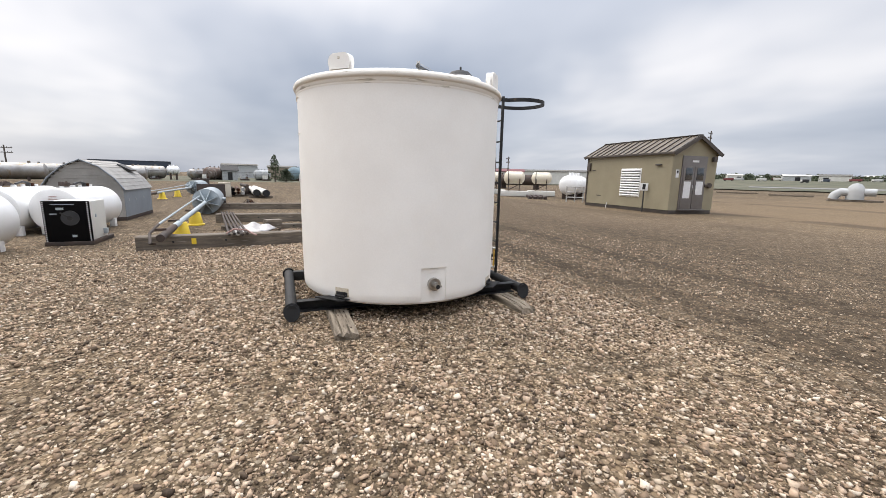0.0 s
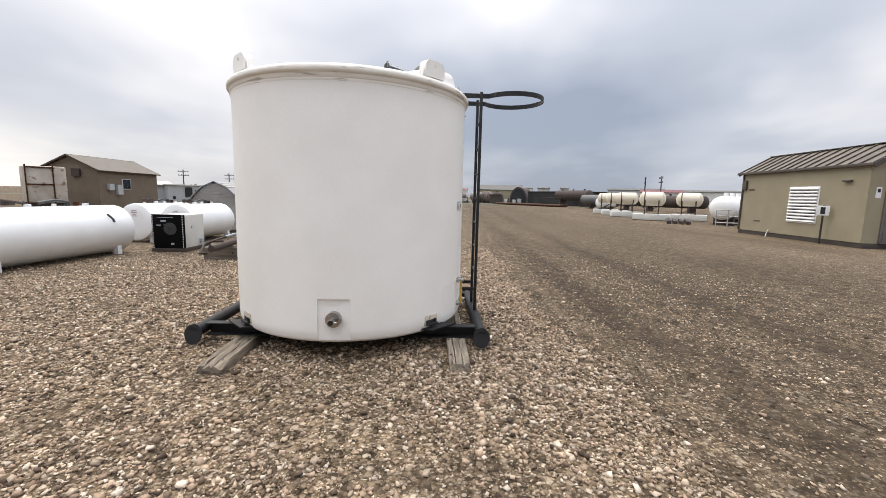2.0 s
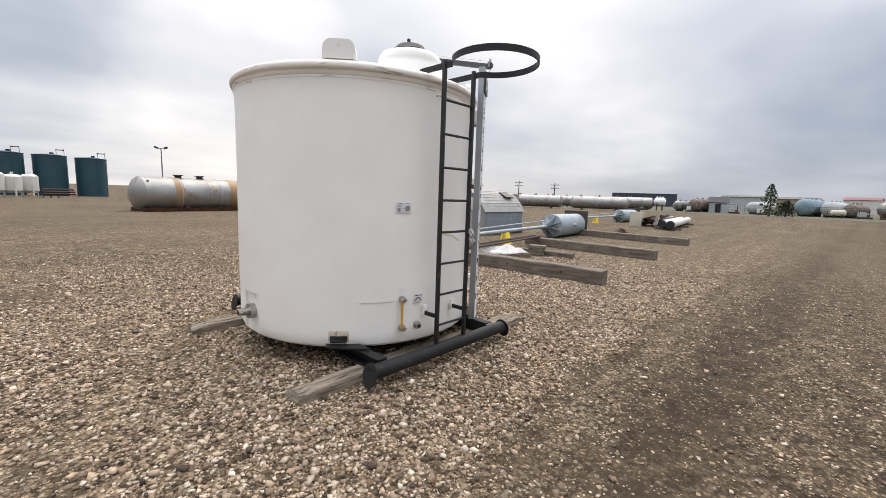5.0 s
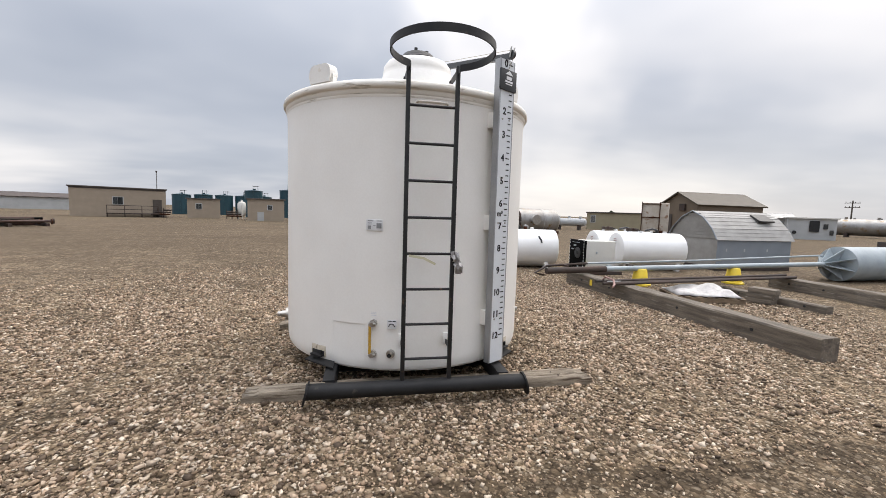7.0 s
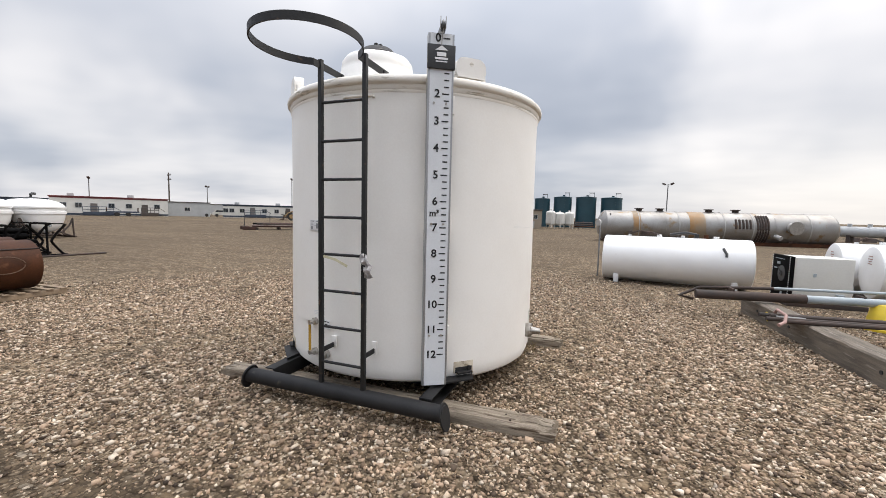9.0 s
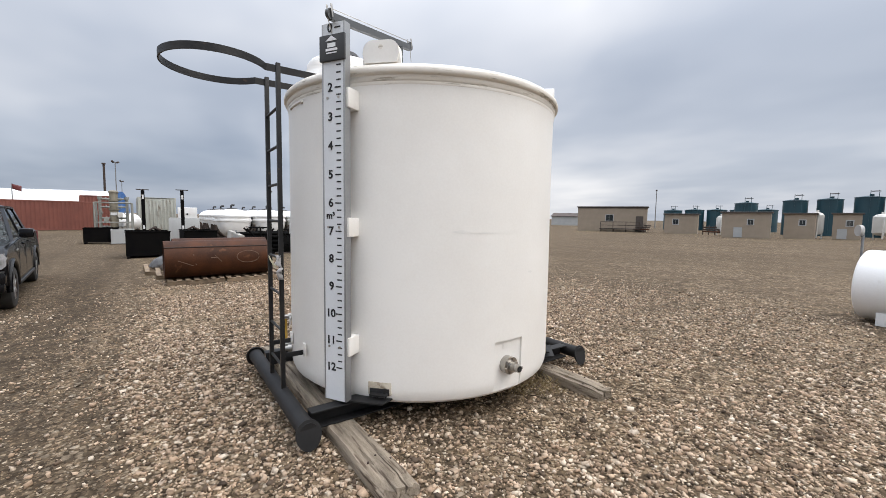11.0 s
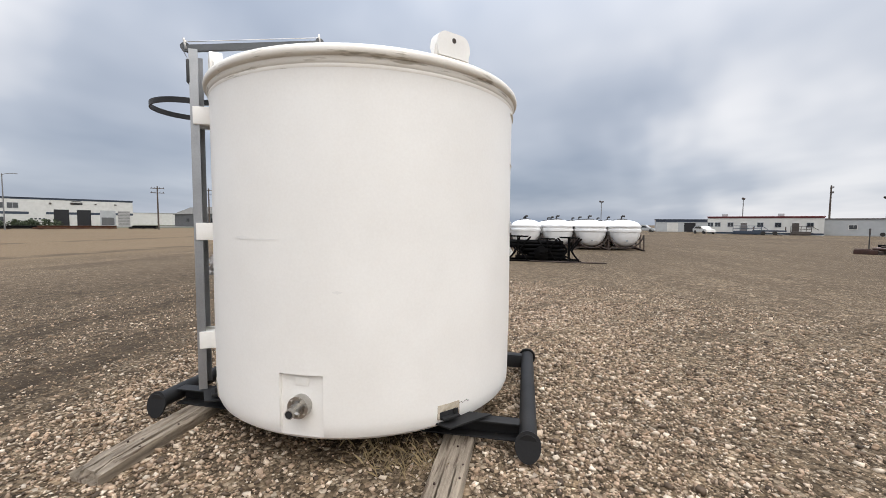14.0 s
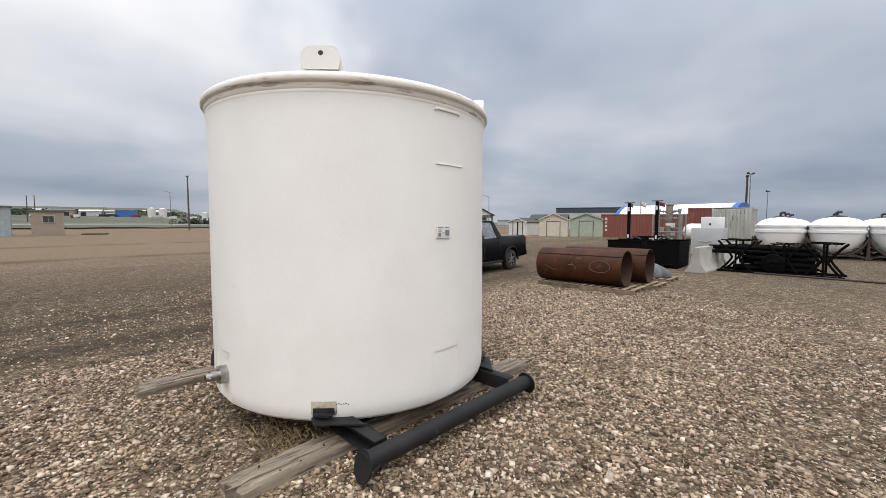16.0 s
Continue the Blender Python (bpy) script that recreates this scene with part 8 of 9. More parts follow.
for a, b in (((-44.0, 80.0), (-13.5, 86.0)), ((-13.5, 86.0), (15.0, 86.5)), ((15.0, 86.5), (18.5, 89.0)), ((18.5, 89.0), (28.5, 67.0))):
    fence_run(a, b, 1.75, "galvanised wire fence along the far edge of the yard")
flat_building("dark_workshop", "dark green workshop with a white end", (-74.0, 202.0), (-47.0, 210.0), 14, 5.8, NAVY, NAVY)
flat_building("red_roof_building", "low building with a long red roof", (8.0, 187.0), (16.5, 186.0), 12, 4.6, OFFWHITE, RED_BAND, ridge=0.9)
flat_building("pale_warehouse", "pale metal warehouse in the far distance", (-5.0, 205.0), (3.0, 205.0), 14, 4.6, OFFWHITE, PALE_GREY)

pp = thing("pipe_stack", "stack of long rusty pipes lying across the lane", "pipe stack", pose(19.9, 77.5, 0, 0, 0, -60))
for k in range(5):
    cyl_part("pipe", (-9.4, 0.4 * k, 0.24), (9.4, 0.4 * k, 0.24), 0.23, RUST, pp, seg=10)
pb = thing("white_pipe_stack", "stack of long white plastic pipes with dark ends", "pipe stack", pose(-3.55, 28.6, 0, 0, 0, 97))
for k in range(2):
    cyl_part("pipe", (-5.2 + 0.7 * k, -0.45 + 0.52 * k, 0.36), (5, -0.40 + 0.46 * k, 0.36), 0.22, OFFWHITE, pb, seg=18)
    cyl_part("pipe_end", (-5.24 + 0.7 * k, -0.45 + 0.52 * k, 0.36), (-4.9 + 0.7 * k, -0.45 + 0.52 * k, 0.36), 0.225, INK, pb, seg=18)
for x in (-4, 0, 4):
    box_part("bearer", (x, -0.2, 0.07), (0.15, 1.5, 0.14), WOOD_X, pb)
dp = thing("scrap_pipe_pile", "heap of dark and rusty pipe lengths on timber", "pipe pile", pose(-4.62, 29.2, 0, 0, 0, 96))
rng = random.Random(6)
for k in range(9):
    y, z, r = -0.55 + 0.30 * (k % 4), 0.24 + 0.24 * (k // 4), rng.uniform(0.07, 0.15)
    cyl_part("pipe", (-3.6 + rng.uniform(0, 1.4), y, z), (3.4 - rng.uniform(0, 2.2), y + rng.uniform(-0.3, 0.3), z + rng.uniform(0, 0.1)), r, (DARK_STEEL, GALV, RUST, BLACK_STEEL)[k % 4], dp, seg=12)
for x in (-2.5, 1.5):
    box_part("bearer", (x, 0, 0.06), (0.15, 1.6, 0.12), WOOD_X, dp)
db = thing("brush_heap", "small heap of dead twigs and brown scrap on the ground", "scrap heap", pose(-3.09, 17.6, 0))
for k in range(26):
    a, q = rng.uniform(0, 6.28), rng.uniform(0.15, 0.55)
    part("twig", add_tube(bmesh.new(), [(q * math.cos(a), q * math.sin(a) * 0.7, 0.02), (0.3 * q * math.cos(a + 0.6), 0.2 * q * math.sin(a), rng.uniform(0.12, 0.32)), (-q * 0.8 * math.cos(a - 0.5), -0.5 * q * math.sin(a), 0.05)], rng.uniform(0.012, 0.03), 5), POLE_WOOD if k % 3 else RUST, db)
wbx = thing("cream_crate", "cream box crate beside the pipe stack", "crate", pose(-5.15, 26.0, 0, 0, 0, 8))
box_part("box", (0, 0, 0.46), (0.72, 0.72, 0.92), CREAM, wbx, 0.02)
box_part("lid", (0, 0, 0.93), (0.76, 0.76, 0.06), CREAM, wbx, 0.01)


def stand_tank(m, label, legs=True):
    t = thing("stand_tank", label, "tank", m, group="white tanks on stands")
    r, h, zc = 0.57, 0.70, 1.75
    prof = [(0, -h - 0.3), (r * 0.5, -h - 0.24), (r * 0.87, -h - 0.1), (r, -h), (r, h), (r * 0.87, h + 0.1), (r * 0.5, h + 0.24), (0, h + 0.3)]
    part("shell", add_lathe(bmesh.new(), prof, 32, pose(0, 0, zc, 0, 90, 0)), CREAM_TANK, t)
    part("strap", add_lathe(bmesh.new(), [(r + 0.005, -0.09), (r + 0.02, -0.09), (r + 0.02, -0.02), (r + 0.005, -0.02)], 32, pose(-0.5, 0, zc, 0, 90, 0)), DARK_STEEL, t)
    for x in (-0.5, 0.5):
        for y in (-1, 1):
            part("leg", add_tube(bmesh.new(), [(x, y * 0.62, zc - 0.12), (x, y * 0.34, zc - 0.52), (x, y * 0.55, 0.5)], 0.042, 6), DARK_STEEL, t)
        part("saddle_beam", add_tube(bmesh.new(), [(x, -0.36, zc - 0.55), (x, 0.36, zc - 0.55)], 0.04, 6), DARK_STEEL, t)
        part("brace", add_tube(bmesh.new(), [(x, -0.45, 0.6), (x, 0.4, zc - 0.4)], 0.03, 6), DARK_STEEL, t)
    for y in (-0.45, 0.45):
        part("brace", add_tube(bmesh.new(), [(-0.5, y, 0.6), (0.5, y, zc - 0.6)], 0.03, 6), DARK_STEEL, t)
    box_part("spill_tray", (0, 0, 0.27), (2.7, 1.7, 0.46), OFFWHITE, t, 0.02)
    return t


st = stand_tank(pose(19.0, 28.0, 0, 0, 0, -30), "cream oval tank on a steel stand over a white tray")
for x, y, a in ((22.5, 28.6, -35), (19.6, 33.6, -20), (20.2, 37.2, -20), (21.0, 41.5, -20)):
    copy_thing(st, pose(x, y, 0, 0, 0, a))
horizontal_tank((21.0, 22.6), (23.6, 24.4), 0.82, 1.2, WHITE, "large white ribbed tank beside the tan building", "ribbed_tank", "white tanks on stands")
sc = thing("pipe_rack", "light steel pipe rack beside the tan building", "rack", pose(19.1, 19.4, 0, 0, 0, -35))
for x in (-0.6, 0, 0.6):
    for y in (-0.3, 0.3):
        cyl_part("post", (x, y, 0), (x, y, 1.15), 0.025, GALV, sc, seg=8)
for z in (0.35, 0.75, 1.12):
    for y in (-0.3, 0.3):
        cyl_part("rail", (-0.65, y, z), (0.65, y, z), 0.022, GALV, sc, seg=8)
horizontal_tank((24.0, 50.5), (26.0, 51.3), 0.8, 1.2, WHITE, "white tank on a low rack", "rack_tank", "white tanks on stands")
fb = thing("flat_steel_stack", "low stack of dark steel sections on the ground", "steel stack", pose(19.2, 24.6, 0, 0, 0, 60))
for k in range(4):
    box_part("section", (0, 0.4 * k - 0.6, 0.12), (4.5, 0.25, 0.22), DARK_STEEL, fb)
pu = thing("pump_skid", "grey tarped pump skid on timbers", "pump", pose(54.5, 18.2, 0, 0, 0, -60))
pu.scale = (0.8, 0.8, 0.78)
part("hood", add_lathe(bmesh.new(), [(0.9, 0.3), (0.9, 1.4), (0.8, 1.9), (0.45, 2.4), (0.0, 2.5)], 20), PALE_GREY, pu)
part("elbow", add_tube(bmesh.new(), [(-0.6, 0, 1.2), (-1.4, 0, 1.3), (-1.9, 0, 0.9), (-2.1, 0, 0.3)], 0.55, 14), PALE_GREY, pu)
cyl_part("barrel", (0.6, 0, 1.3), (1.9, 0, 1.3), 0.5, PALE_GREY, pu, seg=18)
box_part("base", (0, 0, 0.15), (5.2, 1.6, 0.25), WOOD_X, pu)

# south-west: trailers, loader, pipes
for a, b, mt, bd, lab in (((-36.4, -84.3), (-51.3, -76.7), OFFWHITE, RED_BAND, "white office trailer with a dark red roof band"), ((-58.5, -70.5), (-70.3, -59.4), OFFWHITE, NAVY, "white office trailer with a dark roof band")):
    hh = 3.25 if bd is RED_BAND else 2.6
    tb = flat_building("office_trailer", lab, a, b, 4.0, hh, mt, bd, windows=tuple((f, hh * 0.56, 0.85, 0.75) for f in (0.03, 0.10, 0.22, 0.487, 0.637, 0.894)),
                       doors=((0.342, 0.95, 2.1, BROWN_DOOR), (0.78, 0.95, 2.1, BROWN)), band=((hh - 0.1, 0.28, bd), (0.25, 0.3, NAVY)), group="office trailers")
    ln = math.hypot(b[0] - a[0], b[1] - a[1])
    for f0, f1, mtd, lb in ((0.25, 0.50, NAVY, "blue painted entry porch with steps and rails"), (0.74, 0.90, BROWN, "brown timber entry steps with rails")):
        pc = thing("entry_porch", lb, "porch", tb.matrix_world.copy(), group="trailer entry porches")
        x0, x1 = ln * f0, ln * f1
        box_part("deck", ((x0 + x1) / 2, -0.80, 0.36), (x1 - x0, 1.3, 0.6), mtd, pc, 0.02)
        for k in range(3):
            box_part("step", (x1 + 0.15 + 0.28 * k, -0.80, 0.45 - 0.15 * k), (0.28, 1.1, 0.06), mtd, pc)
        for k in range(5):
            x = x0 + (x1 - x0) * k / 4
            cyl_part("rail_post", (x, -1.42, 0.6), (x, -1.42, 1.6), 0.05, mtd, pc, seg=6)
        for z in (1.1, 1.6):
            cyl_part("hand_rail", (x0, -1.42, z), (x1, -1.42, z), 0.045, mtd, pc, seg=6)
        cyl_part("stair_rail", (x1, -1.42, 1.6), (x1 + 0.95, -1.42, 0.95), 0.045, mtd, pc, seg=6)
    for f in (0.16, 0.66):
        box_part("air_unit", (ln * f, 1.2, hh + 0.35), (0.9, 0.9, 0.55), PALE_GREY, tb, 0.04)
flat_building("green_grey_shed", "grey-green long storage building", (-34.0, -108.0), (-46.0, -105.0), 8, 3.0, PALE_GREY, NAVY, band=((2.7, 0.6, NAVY),), doors=((0.3, 2.4, 2.2, OFFWHITE), (0.6, 2.4, 2.2, INK)))
flat_building("grey_green_office", "grey-green flat office building", (-51.5, -82.0), (-60.0, -76.0), 5, 2.9, PALE_GREY, DARK_STEEL, windows=((0.6, 1.5, 1.0, 0.7),))
flat_building("pale_warehouse", "pale grey warehouse in the far distance", (-80.0, -125.0), (-98.0, -112.0), 12, 3.2, PALE_GREY, SHINGLE)


def wheel_loader():
    t = thing("wheel_loader", "worn yellow wheel loader parked by the trailers", "loader", pose(-53.0, -46.5, 0, 0, 0, -47))
    t.scale = (0.98, 0.98, 1.0)
    box_part("rear_body", (-1.1, 0, 1.35), (2.0, 1.5, 0.9), MACHINE_YELLOW, t, 0.08)
    box_part("cab", (-0.1, 0, 2.25), (1.0, 1.25, 1.0), GLASS, t, 0.03, label="dark glazed cab")
    box_part("cab_roof", (-0.1, 0, 2.82), (1.25, 1.45, 0.14), MACHINE_YELLOW, t, 0.04)
    box_part("cab_base", (-0.1, 0, 1.72), (1.1, 1.3, 0.2), MACHINE_YELLOW, t, 0.03)
    for x in (-0.6, 0.4):
        for y in (-0.62, 0.62):
            box_part("cab_post", (x, y, 2.28), (0.09, 0.09, 1.0), MACHINE_YELLOW, t, 0.01)
    box_part("front_frame", (1.2, 0, 1.05), (1.2, 0.9, 0.6), MACHINE_YELLOW, t, 0.06)
    for y in (-0.4, 0.4):
        part("lift_arm", add_tube(bmesh.new(), [(0.8, y, 1.6), (1.7, y, 1.2), (2.4, y, 0.6)], 0.11, 8), MACHINE_YELLOW, t)
    part("bucket", add_prism(bmesh.new(), [(0, 0), (0.8, 0), (0.2, 0.25), (0.1, 0.7), (0.5, 0.95), (-0.1, 0.9)], 2.4, pose(2.4, 1.2, 0.08, 90, 0, 0)), DARK_STEEL, t)
    for x in (-1.1, 1.2):
        for y in (-0.85, 0.85):
            w = cyl_part("tyre", (x, y - 0.25, 0.7), (x, y + 0.25, 0.7), 0.7, RUBBER, t, seg=28)
            cyl_part("wheel_disc", (x, y - 0.262, 0.7), (x, y + 0.262, 0.7), 0.36, MACHINE_YELLOW, w, seg=20)
    cyl_part("exhaust", (-1.2, 0.3, 1.8), (-1.2, 0.3, 2.6), 0.07, DARK_STEEL, t, seg=8)


wheel_loader()
pl = thing("pipe_pile", "untidy pile of long dark steel pipes and beams on skids", "pipe pile", pose(-23.9, -22.8, 0, 0, 0, 138))
rng = random.Random(4)
for k in range(11):
    y, z, r = -0.75 + 0.16 * k, 0.31 + 0.16 * (k % 3 == 1), rng.uniform(0.05, 0.12)
    x0, x1, dy = -3.1 + rng.uniform(0, 1.2), 3.4 - rng.uniform(0, 1.6), rng.uniform(-0.22, 0.22)
    cyl_part("pipe", (x0, y - dy, z), (x1, y + dy, z), r, (RUST_IN, DARK_STEEL, RUST_GREY, BLACK_STEEL)[k % 4], pl, seg=12)
    if k % 3 == 0:
        cyl_part("flange", (x1, y + dy, z), (x1 + 0.06, y + dy, z), r + 0.11, (RUST, DARK_STEEL)[k % 2], pl, seg=16)
for x in (-2.6, -0.9, 0.9, 2.6):
    box_part("bearer", (x, 0.1, 0.10), (0.16, 2.1, 0.20), DARK_STEEL, pl)
for x, y, w in ((-3.5, 0.5, 0.7), (-3.2, -0.9, 1.0), (2.2, 1.3, 1.6)):
    box_part("offcut", (x, y, 0.14), (w, 0.3, 0.26), RUST_IN, pl, 0.02)
for x, y in ((-22.9, -26.9), (-30.6, -31.4)):
    s = thing("sign_post", "small black sign on a thin post", "sign", pose(x, y, 0, 0, 0, 45))
    cyl_part("post", (0, 0, 0), (0, 0, 1.2), 0.03, BLACK, s, seg=8)
    box_part("plate", (0, 0, 1.3), (0.35, 0.03, 0.4), BLACK, s)


def parked_car(m, paint, label, van=False):
    t = thing("parked_car", label, "car", m, group="parked cars")
    side = [(-2.2, 0.35), (-2.25, 0.9), (-1.9, 1.0), (-1.5, 1.5 if not van else 1.7), (0.3, 1.52 if not van else 1.7), (1.0, 1.0), (2.1, 0.85), (2.25, 0.35)]
    bm = add_prism(bmesh.new(), side, 1.75, pose(0, 0.875, 0, 90, 0, 0))
    bmesh.ops.bevel(bm, geom=list(bm.edges), offset=0.05, segments=2, affect="EDGES")
    part("body", bm, paint, t)
    for y in (-0.88, 0.88):
        part("side_glass", add_prism(bmesh.new(), [(-1.65, 1.02), (0.75, 1.02), (0.25, 1.42), (-1.4, 1.42)], 0.02, pose(0, y + 0.01, 0, 90, 0, 0)), GLASS, t)
        for x in (-1.35, 1.4):
            cyl_part("wheel", (x, y - 0.1, 0.33), (x, y + 0.1, 0.33), 0.33, RUBBER, t, seg=18)
    return t


parked_car(pose(-35.5, -83.5, 0, 0, 0, 100), OFFWHITE, "white car parked by the office trailer")
parked_car(pose(-29.0, -99.0, 0, 0, 0, 150), PALE_GREY, "silver van parked across the yard", True)
parked_car(pose(-59.0, -78.0, 0, 0, 0, 140), OFFWHITE, "white car parked between trailers")
parked_car(pose(-63.0, -75.5, 0, 0, 0, 140), OFFWHITE, "white car parked between trailers")
tr = thing("flat_trailer", "blue and rusty flat trailer by the office", "trailer", pose(-43.0, -76.5, 0, 0, 0, 153))
box_part("deck", (0, 0, 0.75), (4.6, 2.0, 0.25), NAVY, tr)
for x in (-2.2, 2.2):
    for y in (-0.9, 0.9):
        cyl_part("stake", (x, y, 0.8), (x, y, 1.5), 0.05, RUST, tr, seg=6)
for x in (-0.8, 0.8):
    for y in (-0.95, 0.95):
        cyl_part("wheel", (x, y - 0.1, 0.35), (x, y + 0.1, 0.35), 0.35, RUBBER, tr, seg=16)

# south-east and east
wh = flat_building("white_office_block", "long white two-storey office with dark blue bands", (151.0, -69.7), (127.8, -108.3), 16, 8.3, OFFWHITE, NAVY,
                   windows=tuple((f * 0.862, z, w, q) for f, z, w, q in ((0.171, 6.1, 1.2, 1.5), (0.208, 6.1, 1.2, 1.5), (0.3125, 6.1, 1.3, 1.5), (0.377, 6.0, 2.2, 1.5), (0.45, 6.0, 2.2, 1.5), (0.2, 2.0, 1.4, 1.4), (0.26, 2.0, 1.6, 1.4), (0.3125, 2.0, 1.6, 1.4), (0.38, 2.0, 2.0, 1.4))),
                   band=((8.1, 0.5, NAVY), (3.9, 0.7, NAVY)), doors=((0.498, 3.6, 5.4, OFFWHITE), (0.612, 3.4, 5.0, INK), (0.726, 3.3, 5.0, INK), (0.855, 3.9, 5.0, PALE_GREY), (0.947, 3.2, 4.9, GALV)))
wl = 45.0
for k in range(4):
    box_part("door_window", (wl * 0.498 - 1.3 + 0.87 * k, -0.07, 2.2), (0.55, 0.04, 0.4), GLASS, wh)
for k in range(9):
    box_part("door_rib", (wl * 0.947, -0.07, 0.5 + 0.5 * k), (3.1, 0.05, 0.10), WORKSHOP_GREY, wh)
box_part("dark_hood", (wl * 0.855, -0.08, 1.6), (3.2, 0.10, 2.4), WORKSHOP_GREY, wh)
for f in (0.56, 0.67, 0.79, 0.90):
    box_part("wall_lamp", (wl * f, -0.15, 6.9), (0.5, 0.3, 0.3), DARK_STEEL, wh)
box_part("sign_panel", (wl * 0.69, -0.06, 6.9), (2.8, 0.05, 0.55), INK, wh)
part("sign_arc", add_tube(bmesh.new(), [(wl * 0.69 + 1.2 * math.cos(q), -0.07, 7.35 + 0.35 * math.sin(q)) for q in np.linspace(0.2, 2.9, 10)], 0.08, 6), INK, wh)
# low stacks of steel on the far verge
for x, y, w, mt, lab in ((91.0, -52.5, 10.0, BLACK_STEEL, "low stack of black steel beams at the yard's edge"), (83.5, -58.5, 12.0, RUST, "low stack of rust red steel frames at the yard's edge"), (77.0, -66.5, 5.0, BLACK_STEEL, "low black steel tank lying at the yard's edge")):
    fs = thing("steel_stack", lab, "steel stack", pose(x, y, 0, 0, 0, -128), group="steel stacks at the far edge")
    for k in range(4):
        box_part("beam", (0.25 * (k % 2), 0.5 * k - 0.75, 0.28 + 0.30 * (k % 2)), (w - 0.6 * k, 0.35, 0.28), mt, fs, 0.02)
    for q in (-0.4, 0.0, 0.4):
        box_part("bearer", (w * q, 0, 0.07), (0.2, 2.2, 0.14), DARK_STEEL, fs)
flat_building("pale_warehouse", "pale metal warehouse in the far distance", (166.5, -57.5), (160.2, -74.5), 10, 6.6, PALE_GREY, OFFWHITE, band=((5.4, 0.6, WORKSHOP_GREY),))
gw = thing("grey_workshop", "dark grey gabled workshop with a white gable and doors", "building", pose(89.0, -104.0, 0, 0, 0, -108))
box_part("wall", (5.4, 14.0, 2.1), (10.8, 28.0, 4.2), WORKSHOP_GREY, gw)
part("gable", add_prism(bmesh.new(), [(0, 4.2), (10.8, 4.2), (5.4, 6.5)], 0.2, pose(0, 0.08, 0, 90, 0, 0)), OFFWHITE, gw)
part("gable", add_prism(bmesh.new(), [(0, 4.2), (10.8, 4.2), (5.4, 6.5)], 0.2, pose(0, 28.0, 0, 90, 0, 0)), WORKSHOP_GREY, gw)
for e in (-1, 1):
    box_part("roof", (5.4 + e * 2.85, 14.0, 5.35), (6.35, 29.0, 0.16), SHINGLE, gw, rot=Matrix.Rotation(e * math.atan2(2.3, 5.4), 3, "Y"))
    box_part("gable_trim", (5.4 + e * 2.85, -0.55, 5.37), (6.4, 0.12, 0.34), DARK_STEEL, gw, rot=Matrix.Rotation(e * math.atan2(2.3, 5.4), 3, "Y"))
for x, w, mt in ((1.5, 2.0, OFFWHITE), (4.2, 2.0, OFFWHITE), (6.7, 1.7, INK), (9.0, 1.8, OFFWHITE)):
    box_part("door", (x, -0.05, 1.75), (w, 0.1, 3.1), mt, gw, label="tall sectional door")
for y in (6.0, 13.0, 20.0):
    box_part("window", (-0.04, y, 2.2), (0.08, 1.6, 1.1), GLASS, gw)
for x, y, w, h in ((147, -199, 9, 3.0), (138, -205, 12, 2.6), (128, -211, 10, 2.8), (158, -190, 9, 3.2), (117, -222, 11, 2.6)):
    flat_building("far_warehouse", "low pale metal warehouse across the road", (x, y), (x - 0.82 * w, y - 0.57 * w), 8.0, h * 0.85, (PALE_GREY, GREY_PAINT, WORKSHOP_GREY)[w % 3], (SHINGLE, NAVY)[w % 2], ridge=0.5, group="warehouses across the road")
flat_building("pale_warehouse", "pale metal warehouse in the far distance", (173.6, -146.0), (158.6, -162.0), 12, 5.5, OFFWHITE, PALE_GREY)
flat_building("white_barn", "white metal barn with a flat roof overhang", (146.0, -98.0), (139.0, -106.0), 12, 7.4, OFFWHITE, PALE_GREY, doors=((0.4, 4, 4, PALE_GREY),))
flat_building("tan_shed", "small tan site shed with a square window", (62.1, 2.45), (62.1, -0.30), 3.0, 2.85, TAN_PINK, SHINGLE, windows=((0.52, 1.95, 0.95, 0.75),))
flat_building("blue_grey_shed", "small blue-grey site shed", (62.8, 7.2), (62.8, 4.05), 3.0, 3.3, GREY_PAINT, SHINGLE)


def rise(x, y):
    """Height of the gentle rise in the east."""
    r, a = math.hypot(x, y), math.degrees(math.atan2(y, x))
    top = 5.4 + 1.6 * max(0.0, min(1.0, (24 - a) / 20))
    edge = max(0.0, min(1.0, (a + 27) / 18)) * max(0.0, min(1.0, (62 - a) / 14))
    k = max(0.0, min(1.0, (r - 95) / 330))
    # a steeper, farther ridge stands behind it
    q = max(0.0, min(1.0, (r - 430) / 160))
    ridge = 10.5 * q * q * (3 - 2 * q) * max(0.0, min(1.0, (a + 15.5) / 3.5)) * max(0.0, min(1.0, (12 - a) / 10))
    return top * edge * (k * k * (3 - 2 * k) * 0.6 + 0.4 * k) + ridge


